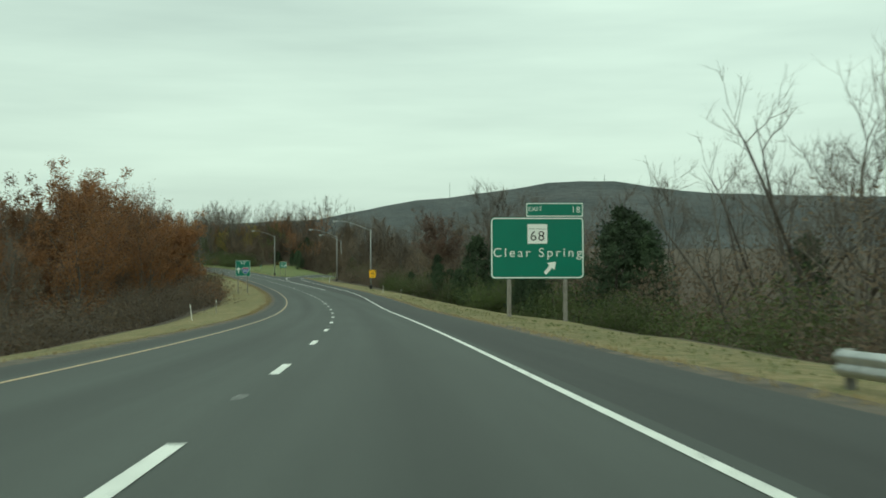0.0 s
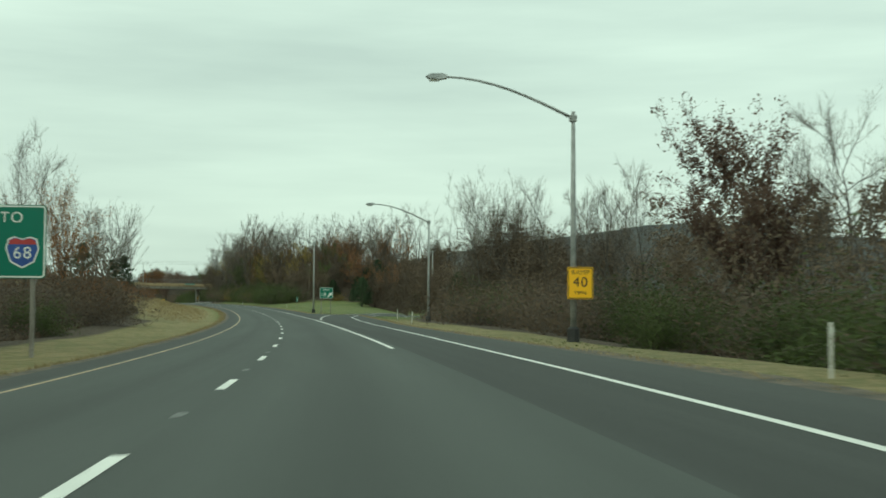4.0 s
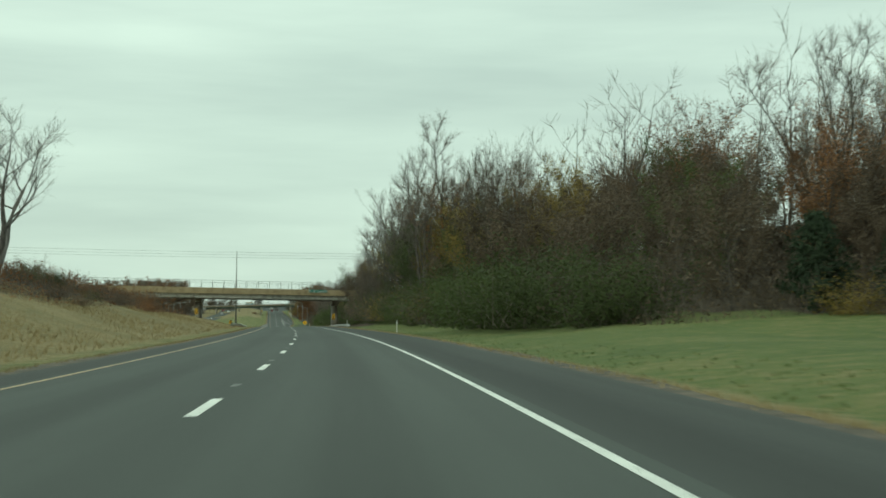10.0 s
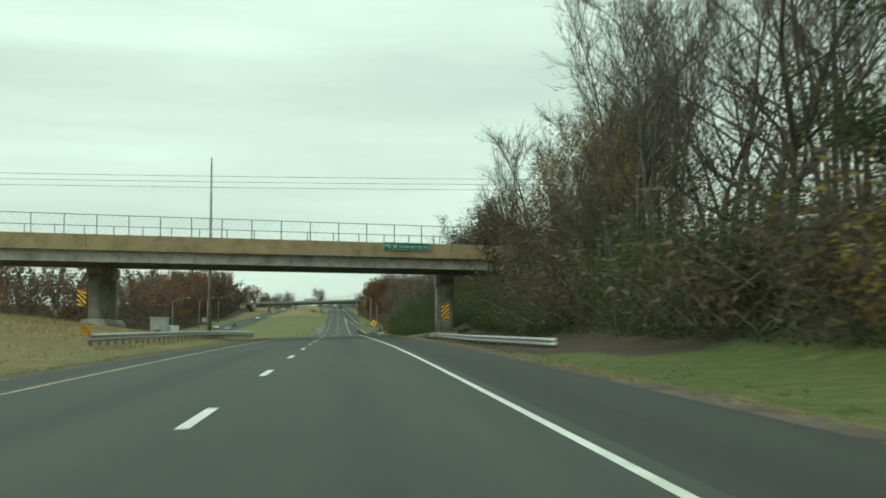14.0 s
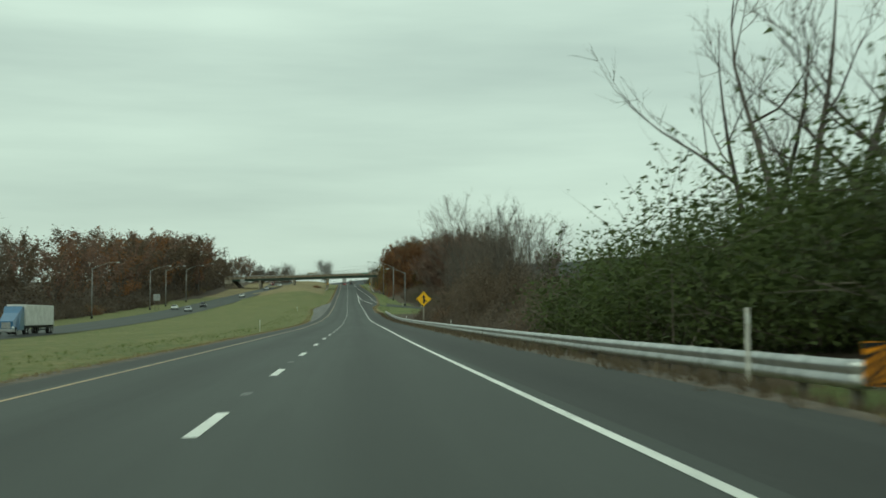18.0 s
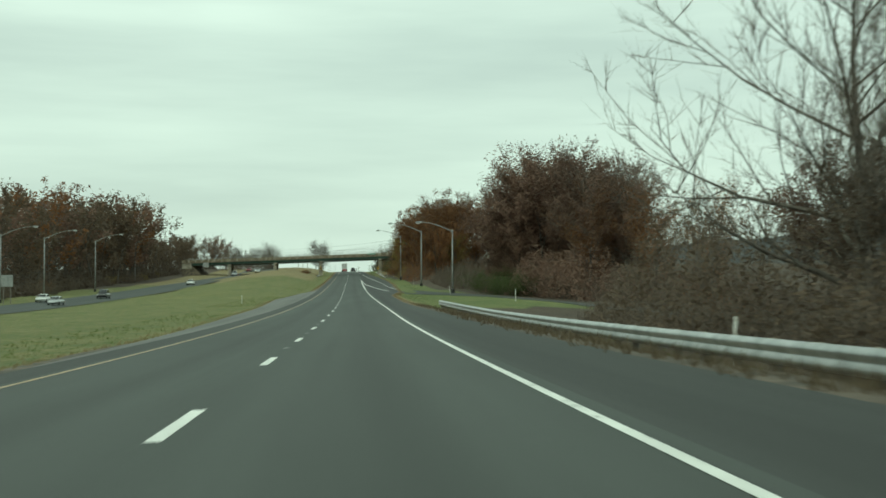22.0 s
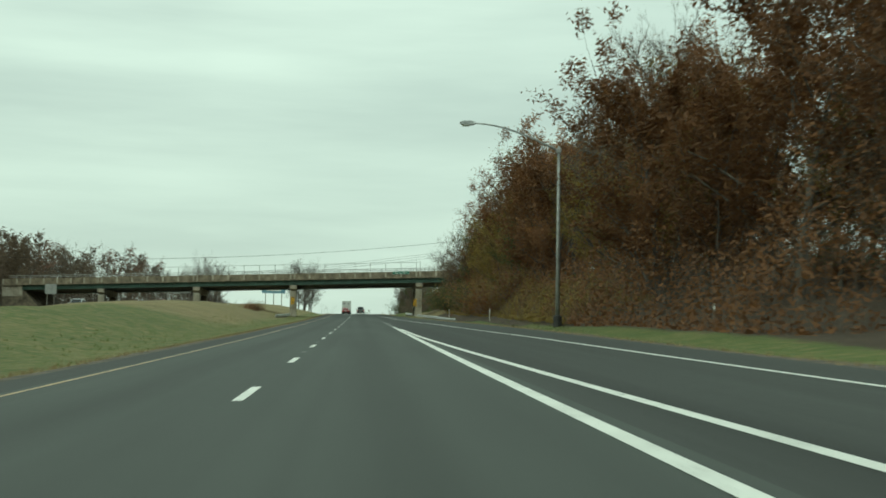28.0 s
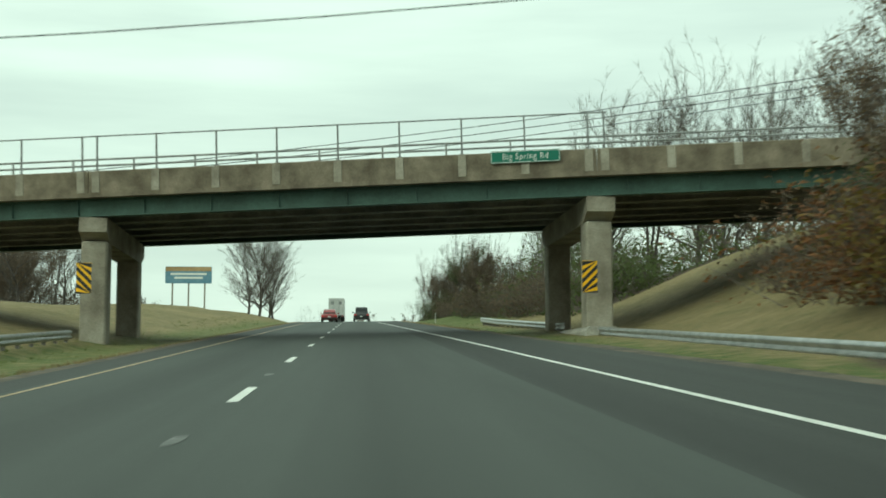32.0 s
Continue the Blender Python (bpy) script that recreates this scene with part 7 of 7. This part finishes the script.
t = thing("ramp_speed_sign", "yellow ramp speed sign hung on a lamp post", "road sign", stand(211.7, 9.2, 0, 0, z=0.0))
part("panel", plate(0.95, 1.16, 0.06, cz=2.2), SIGN_YELLOW, t)
part("border", rim(0.91, 1.12, 0.05, 0.03, -0.01, cz=2.2), SIGN_BLACK, t)
words_on(t, "RAMP", 0.17, SIGN_BLACK, 0, -0.014, 2.58)
words_on(t, "40", 0.36, SIGN_BLACK, 0, -0.014, 2.22)
words_on(t, "MPH", 0.14, SIGN_BLACK, 0, -0.014, 1.84)
part("bracket", Solid().box(-0.2, 0.04, 0.0, 0.2, 2.15, 2.25), GALV_DULL, t)

t = thing("gore_sign", "green exit sign with an arrow in the gore", "road sign", stand(345, 6.35, 0, 0, z=0.0))
sign_posts(t, (-0.62, 0.56), 2.8, -0.4, 0.045)
part("panel", plate(1.62, 1.34, 0.08, cz=2.68), SIGN_GREEN, t)
part("border", rim(1.58, 1.3, 0.07, 0.035, -0.01, cz=2.68), SIGN_WHITE, t)
words_on(t, "EXIT", 0.26, SIGN_WHITE, 0.02, -0.014, 3.02)
words_on(t, "18", 0.42, SIGN_WHITE, -0.36, -0.014, 2.46)
part("arrow", Solid().prism([(0.42 + x, 2.46 + z) for x, z in ((-0.3, -0.26), (-0.2, -0.34), (0.08, -0.02), (0.18, -0.12), (0.28, 0.28), (-0.14, 0.2), (-0.02, 0.1))], "y", -0.016, -0.012), SIGN_WHITE, t)

t = thing("mile_marker", "narrow green mile marker with the number one over eight", "road sign", stand(392, 6.0, 0, 0, z=0.0))
sign_posts(t, (0.0,), 1.5, -0.3, 0.03)
part("panel", plate(0.26, 0.8, 0.03, cz=1.72), SIGN_GREEN, t)
part("border", rim(0.248, 0.788, 0.025, 0.01, -0.01, cz=1.72), SIGN_WHITE, t)
words_on(t, "MILE", 0.075, SIGN_WHITE, 0, -0.014, 2.03)
words_on(t, "1", 0.22, SIGN_WHITE, 0, -0.014, 1.79)
words_on(t, "8", 0.22, SIGN_WHITE, 0, -0.014, 1.48)

t = thing("merge_sign", "yellow diamond merge sign on a wooden post", "road sign", stand(853.4, 5.95, 0, 0, z=0.0))
part("post", Solid().box(-0.05, 0.05, 0.02, 0.14, -0.8, 2.3, bevel=0.01), POST_WOOD, t)
dia = lambda r: [(r, 2.47), (0.0, 2.47 + r), (-r, 2.47), (0.0, 2.47 - r)]
part("panel", Solid().prism(dia(0.72), "y", -0.01, 0.0), SIGN_YELLOW, t)
a, b = dia(0.69), dia(0.66)
part("border", Solid().add([(x, -0.014, z) for x, z in a + b], [(i, i + 4, (i + 1) % 4 + 4, (i + 1) % 4) for i in range(4)]), SIGN_BLACK, t)
part("arrow", Solid().prism([(-0.06, 2.06), (0.07, 2.06), (0.08, 2.28), (0.22, 2.18), (0.28, 2.26), (0.08, 2.46), (0.06, 2.6), (0.18, 2.58), (0.0, 2.86), (-0.18, 2.58), (-0.06, 2.6)], "y", -0.018, -0.014), SIGN_BLACK, t)

t = thing("billboard", "faded roadside billboard in tan and blue on posts", "billboard", stand(1433, -18.2, 0, 0))
part("panel", Solid().box(-2.45, 2.45, 0.0, 0.15, 2.6, 4.4, bevel=0.03), BOARD_BLUE, t)
part("headband", Solid().box(-2.4, 2.4, -0.02, 0.0, 3.9, 4.36), BOARD_FACE, t)
for z, w in ((3.6, 1.9), (3.2, 1.5)):
    part("blurred_writing", Solid().box(-w, w, -0.02, 0.0, z - 0.11, z + 0.11), SIGN_WHITE, t)
for x in (-1.7, 0, 1.7):
    part("post", Solid().box(x - 0.08, x + 0.08, 0.16, 0.32, -0.6, 4.2), POST_WOOD, t)
for s, d, w, h in ((1085, -47.5, 1.6, 1.6), (1345, -27.5, 2.4, 1.8), (1330, -44, 1.6, 1.4)):
    t = thing("sign_back", "bare grey back of a road sign beside the far carriageway", "road sign", stand(s, d, 0, 0))
    part("panel", plate(w, h, 0.06, cz=3.2), SIGN_BACK, t)
    sign_posts(t, (-w * 0.3, w * 0.3), 3.6, -0.5, 0.05)


# ---- cables over the bridges ----
def cable(a, b, sag, label, r=0.02):
    A, Bv = (Vector(on_level(s, d * K, z * K - DROP)[0]) for s, d, z in (a, b))
    sag *= K
    pts = []
    for u in np.linspace(0, 1, 17):
        p = A.lerp(Bv, u)
        p.z -= sag * 4 * u * (1 - u)
        pts.append(p)
    ob = new("overhead_cable", Solid().tube(pts, r, 5).mesh("overhead_cable", CHASSIS))
    return tagged(ob, label, "cable", "overhead cables")


cable((1310, -70, 8.05), (1310, 30, 13.08), 3.1, "black cable slung over the highway before the green bridge", 0.025)
for k in range(3):
    cable((1332, -30, 4.6 + 0.2 * k), (1332, 40, 14.2 + 0.45 * k), 1.3, "black utility cable climbing beyond the green bridge")
for k in range(3):
    cable((695, -110, 15.2 + 0.55 * k), (695, 30, 13.9 + 0.5 * k), 0.6, "thin utility cable beyond the tan bridge")


# ---- far things: ridge, masts ----
az = np.radians(np.arange(-57, 31, 1.5))
el = K * np.interp(np.degrees(az) / K, [-48, -30, -18.2, -14.7, -12.6, -10.7, -8.6, -6.4, -3.0, 0.0, 3, 7, 12, 25], [2.0, 2.4, 2.6, 2.75, 3.08, 3.31, 3.2, 2.85, 2.45, 1.85, 1.7, 1.4, 0.9, 0.6])
rr = np.array([1500, 1750, 2000, 2250, 2500, 2700, 2900, 3100])
prof = np.array([0.0, 0.12, 0.36, 0.68, 0.93, 1.0, 0.9, 0.6])
v = []
for a, e in zip(az, el):
    for r, p in zip(rr, prof):
        wob = 1 + 0.03 * noise.noise(Vector((a * 20, r * 0.004, 1.0)))
        v.append((-math.sin(a) * r, math.cos(a) * r, 2700 * math.tan(radians(e)) * p * wob + 1 + (noise.noise(Vector((a * 160, r * 0.02, 4.0))) * 5)))
n = len(rr)
f = [(i * n + j, i * n + j + 1, (i + 1) * n + j + 1, (i + 1) * n + j) for i in range(len(az) - 1) for j in range(n - 1)]
tagged(new("distant_ridge", mesh_of("distant_ridge", v, f, HILL, flat=False)), "wooded ridge on the horizon, distance haze painted in as blue-grey", "hill", kind="structure")
for a, r, e0, tall, wd in ((-5.05, 2650, 2.55, 34, 0.5), (-10.9, 2700, 3.2, 16, 0.5), (-0.35, 1400, 1.75, 26, 1.6)):
    a, e0, tall, wd = radians(a * K), e0 * K, tall * K, wd * K
    base = Vector((-math.sin(a) * r, math.cos(a) * r, r * math.tan(radians(e0)) - 6))
    t = thing("radio_mast", "thin far-off steel radio mast on the ridge", "mast", Matrix.Translation(base), "radio masts")
    sl = Solid()
    for k in range(3):
        c, q = math.cos(k * 2.094), math.sin(k * 2.094)
        sl.tube([(c * wd, q * wd, 0), (c * wd * 0.35, q * wd * 0.35, tall + 6)], [0.3, 0.2], 4)
    for h in np.arange(2, tall + 6, 3.0):
        sl.tube([(wd * 0.8, 0, h), (-wd * 0.5, wd * 0.6, h + 1.5), (-wd * 0.5, -wd * 0.6, h + 3)], 0.14, 3)
    part("lattice", sl, GALV_DULL, t)


# ---- vehicles ----
def loft(sections, slot=0):
    """A closed body through rings of equal size."""
    n = len(sections[0])
    s = Solid()
    v = [p for r in sections for p in r]
    f = [tuple(range(n))[::-1], tuple(range((len(sections) - 1) * n, len(sections) * n))]
    f += [(i * n + j, i * n + (j + 1) % n, (i + 1) * n + (j + 1) % n, (i + 1) * n + j) for i in range(len(sections) - 1) for j in range(n)]
    return s.add(v, f, slot)


def ring(y, w, z0, z1, r=0.12):
    """A rounded cross section at y: half width w, from z0 to z1."""
    return [(-w + r, y, z0), (w - r, y, z0), (w, y, z0 + r), (w, y, z1 - r), (w - r * 0.9, y, z1), (-w + r * 0.9, y, z1), (-w, y, z1 - r), (-w, y, z0 + r)]


def wheel(parent, x, y, r, w, name="wheel"):
    o = part(name, Solid().tube([(-w / 2, 0, 0), (-w / 2 + 0.02, 0, 0), (w / 2 - 0.02, 0, 0), (w / 2, 0, 0)], [r * 0.9, r, r, r * 0.9], 16), RUBBER, parent, flat=False)
    o.location = (x, y, r)
    part("rim", Solid().tube([(-w / 2 - 0.012, 0, 0), (w / 2 + 0.012, 0, 0)], r * 0.58, 12), GALV_DULL, o)
    return o


def car(m, paint_mat, label, tall=1.45, long=4.6, wide=1.8, suv=False, category="car"):
    """Origin on the ground under the middle, nose to +y."""
    t = thing("suv" if suv else "car", label, category, m, "traffic on the highway")
    w, L2 = wide / 2, long / 2
    belt = 1.02 if suv else 0.9
    body = loft([ring(-L2, w - 0.16, 0.42, belt - 0.16), ring(-L2 + 0.12, w - 0.04, 0.3, belt - 0.02), ring(-L2 + 0.7, w, 0.24, belt), ring(-0.4, w, 0.22, belt), ring(0.7, w, 0.22, belt - 0.02), ring(L2 - 0.75, w - 0.02, 0.24, belt - 0.12), ring(L2 - 0.1, w - 0.1, 0.3, belt - 0.26), ring(L2, w - 0.22, 0.4, belt - 0.36)])
    part("body", body, paint_mat, t, flat=False)
    back = -L2 + (0.12 if suv else 0.55)
    cabin = loft([ring(back, w - 0.2, belt - 0.05, belt + 0.02, 0.03), ring(back + (0.3 if suv else 0.6), w - 0.24, belt - 0.05, tall - 0.06), ring(-0.1, w - 0.22, belt - 0.05, tall), ring(0.35, w - 0.24, belt - 0.05, tall - 0.06), ring(1.25, w - 0.18, belt - 0.05, belt + 0.0, 0.03)])
    part("cabin", cabin, paint_mat, t, flat=False)
    yb, yt = back - 0.01, back + (0.29 if suv else 0.59)
    gw = w - 0.3
    part("rear_window", Solid().add([(-gw - 0.04, yb + 0.03, belt + 0.05), (gw + 0.04, yb + 0.03, belt + 0.05), (gw - 0.04, yt - 0.05, tall - 0.13), (-gw + 0.04, yt - 0.05, tall - 0.13)], [(0, 1, 2, 3)]), GLASS_DARK, t)
    part("windscreen", Solid().add([(-gw - 0.04, 1.2, belt + 0.05), (gw + 0.04, 1.2, belt + 0.05), (gw - 0.04, 0.45, tall - 0.1), (-gw + 0.04, 0.45, tall - 0.1)], [(3, 2, 1, 0)]), GLASS_DARK, t)
    for sx in (-1, 1):
        part("side_window", Solid().add([(sx * (w - 0.19), back + 0.45, belt + 0.06), (sx * (w - 0.19), 0.95, belt + 0.06), (sx * (w - 0.215), 0.4, tall - 0.16), (sx * (w - 0.215), back + 0.7, tall - 0.16)], [(0, 1, 2, 3) if sx > 0 else (3, 2, 1, 0)]), GLASS_DARK, t)
        part("tail_lamp", Solid().box(sx * (w - 0.2) - 0.17, sx * (w - 0.2) + 0.17, -L2 - 0.012, -L2 + 0.12, belt - 0.3, belt - 0.14, bevel=0.02), TAIL_RED, t)
        part("headlamp", Solid().box(sx * (w - 0.32) - 0.18, sx * (w - 0.32) + 0.18, L2 - 0.2, L2 - 0.02, belt - 0.46, belt - 0.32, bevel=0.02), SIGN_WHITE, t)
        part("mirror", Solid().box(sx * (w + 0.08) - 0.09, sx * (w + 0.08) + 0.09, 0.7, 0.82, belt + 0.02, belt + 0.16, bevel=0.02), paint_mat, t)
        for y in (-L2 + 0.85, L2 - 0.9):
            wheel(t, sx * (w - 0.1), y, 0.36 if suv else 0.32, 0.22)
    part("bumper", Solid().box(-w + 0.1, w - 0.1, -L2 - 0.05, -L2 + 0.1, 0.32, 0.52, bevel=0.04), CHASSIS, t)
    part("number_plate", Solid().box(-0.16, 0.16, -L2 - 0.062, -L2 - 0.05, 0.56, 0.66), SIGN_WHITE, t)
    return t


def lorry(m, cab_mat, label):
    """A tractor with a box trailer; origin under the trailer's tail, nose to +y."""
    t = thing("lorry", label, "truck", m, "traffic on the highway")
    part("trailer_box", Solid().box(-1.28, 1.28, 0.0, 16.0, 1.2, 4.05, bevel=0.04), TRAILER_WHITE, t)
    for x in (-0.63, 0.63):
        d = part("trailer_door", Solid().box(x - 0.6, x + 0.6, -0.035, -0.005, 1.3, 3.95, bevel=0.015), TRAILER_WHITE, t, "dusty white trailer door")
        part("lock_bar", Solid().tube([(x - 0.2 * (1 if x > 0 else -1), -0.06, 1.35), (x - 0.2 * (1 if x > 0 else -1), -0.06, 3.9)], 0.022, 6), GALV, d)
        part("decal", Solid().box(x - 0.24, x + 0.24, -0.045, -0.037, 3.0, 3.5), GALV_DULL, d)
    part("rear_sill", Solid().box(-1.28, 1.28, -0.08, 0.1, 1.02, 1.22, bevel=0.02), CHASSIS, t)
    part("bumper_bar", Solid().box(-1.15, 1.15, -0.05, 0.08, 0.5, 0.62, bevel=0.02), CHASSIS, t)
    for x in (-0.6, 0.6):
        part("bumper_stay", Solid().box(x - 0.05, x + 0.05, -0.02, 0.06, 0.55, 1.05), CHASSIS, t)
    for x in (-1.12, -0.9, 0.9, 1.12):
        part("tail_lamp", Solid().box(x - 0.08, x + 0.08, -0.1, -0.07, 1.07, 1.18), TAIL_RED, t)
    part("frame", Solid().box(-0.5, 0.5, 0.4, 15.0, 0.85, 1.18), CHASSIS, t)
    for y in (1.1, 2.4, 14.2, 15.5, 20.2):
        for x in (-1.02, 1.02):
            wheel(t, x, y, 0.5, 0.5 if y < 18 else 0.3)
    for x in (-1.0, 1.0):
        part("mud_flap", Solid().box(x - 0.3, x + 0.3, 0.45, 0.47, 0.25, 0.95), CHASSIS, t)
    part("cab", loft([[(-1.2, 16.5, 0.6), (1.2, 16.5, 0.6), (1.2, 16.5, 3.7), (-1.2, 16.5, 3.7)], [(-1.22, 17.4, 0.6), (1.22, 17.4, 0.6), (1.2, 17.4, 3.8), (-1.2, 17.4, 3.8)], [(-1.2, 19.0, 0.6), (1.2, 19.0, 0.6), (1.0, 18.6, 2.9), (-1.0, 18.6, 2.9)], [(-1.05, 21.0, 0.6), (1.05, 21.0, 0.6), (0.85, 21.0, 1.8), (-0.85, 21.0, 1.8)]]), cab_mat, t)
    part("windscreen", Solid().add([(-0.95, 19.0, 1.95), (0.95, 19.0, 1.95), (0.9, 18.7, 2.75), (-0.9, 18.7, 2.75)], [(3, 2, 1, 0)]), GLASS_DARK, t)
    part("grille", Solid().box(-0.6, 0.6, 21.0, 21.04, 0.8, 1.65, bevel=0.02), GALV_DULL, t)
    part("front_bumper", Solid().box(-1.15, 1.15, 20.7, 21.1, 0.35, 0.75, bevel=0.05), GALV, t)
    for x in (-0.9, 0.9):
        part("headlamp", Solid().box(x - 0.16, x + 0.16, 20.95, 21.06, 0.85, 1.1, bevel=0.02), SIGN_WHITE, t)
    return t


def on_lane(s, d, turn=0.0):
    p = on_road(s, d)[0]
    th = line_at(s)[1][0]
    g = (on_road(s + 2, d)[0] - on_road(s - 2, d)[0])[2] / 4
    return Matrix.Translation(p) @ Matrix.Rotation(th + radians(turn), 4, "Z") @ Matrix.Rotation(math.atan(g) * (1 if turn < 90 else -1), 4, "X")


def on_far_lane(s, d):
    return Matrix.Translation(on_ground(s, d * K, 0.08)[0]) @ Matrix.Rotation(line_at(s)[1][0] + math.pi, 4, "Z")


lorry(on_lane(1478, -3.6), CAR_WHITE, "white box trailer lorry with dusty rear doors in the passing lane")
car(on_lane(1412, -3.4), CAR_RED, "dark red saloon behind the lorry")
car(on_lane(1424, 0.2), CAR_BLACK, "black sport utility car in the driving lane", 1.75, 4.6, 1.9, True)
lorry(on_far_lane(905, -38.5) , CAR_BLUE, "blue cab lorry with a white trailer on the far carriageway")
for s, d, pm, lb, suv in ((1092, -44, CAR_WHITE, "white saloon on the far carriageway", False), (1074, -38.8, CAR_SILVER, "silver saloon on the far carriageway", False), (1113, -39, CAR_BLACK, "dark utility car on the far carriageway", True), (1212, -36, CAR_WHITE, "white saloon on the far carriageway", False),
                          (1285, -32, CAR_SILVER, "silver estate car on the far carriageway", True), (1352, -30, CAR_WHITE, "white saloon on the far carriageway", False), (1372, -34, CAR_RED, "dark red utility car on the far carriageway", True)):
    car(on_far_lane(s, d), pm, lb, 1.75 if suv else 1.45, 4.6, 1.85, suv)

# ---- grass along the verges ----
def tufts(label, mat, ss, ds, tall, seed):
    r = np.random.default_rng(seed)
    n = len(ss)
    at = on_level(ss, ds, ground(ss, ds) - 0.02)
    bits = []
    for k in range(3):
        way = r.normal(size=(n, 3)) * 0.45
        way[:, 2] = 1.0
        way /= np.linalg.norm(way, axis=1)[:, None]
        base = at + np.stack([r.normal(size=n) * 0.06, r.normal(size=n) * 0.06, np.zeros(n)], 1)
        bits.append(spikes(r, base, way, tall * r.uniform(0.45, 1.2, n), np.full(n, 0.022)))
    tagged(new("verge_grass", joined("verge_grass", bits, mat)), label, "grass", kind="stuff")


gr = np.random.default_rng(5)
s = gr.uniform(286, 640, 16000)
tufts("tall dry weeds over the median bank", GRASS_DRY, s, -9.5 - gr.uniform(0, 1, 16000) ** 0.7 * 14.0, 0.34, 8)
n = 14000
s = gr.uniform(0, 1420, n)
s = s[(s < 726) | ((s > 968) & (s < 1236)) | (s > 1332)]
n = len(s)
edge = np.interp(s, *R_EDGE)
tufts("dry tan grass fringing the paved edge", GRASS_DRY, s, edge + 0.25 + np.abs(gr.normal(size=n)) * 0.4, 0.16, 1)
s = gr.uniform(0, 1420, 11000)
tufts("dry tan grass fringing the median", GRASS_DRY, s, -7.15 - np.abs(gr.normal(size=11000)) * 0.5 - np.interp(s, [900, 960, 990, 1040, 1080, 1110], [0, 1.7, 2.2, 3.6, 2.0, 0]), 0.15, 2)
s = gr.uniform(725, 976, 5000)
tufts("tall brown grass round the guardrail posts", GRASS_BROWN, s, 4.9 + gr.normal(size=5000) * 0.3, 0.36, 3)
s = gr.uniform(0, 1420, 9000)
tufts("green grass of the verge", GRASS_GREEN, s, np.interp(s, *R_EDGE) + gr.uniform(0.8, 4.5, 9000), 0.1, 4)
s = gr.uniform(640, 1420, 4000)
tufts("olive grass of the median", GRASS_GREEN, s, -8.0 - gr.uniform(0, 6, 4000) - np.interp(s, [900, 960, 990, 1040, 1080, 1110], [0, 1.7, 2.2, 3.6, 2.0, 0]), 0.14, 6)
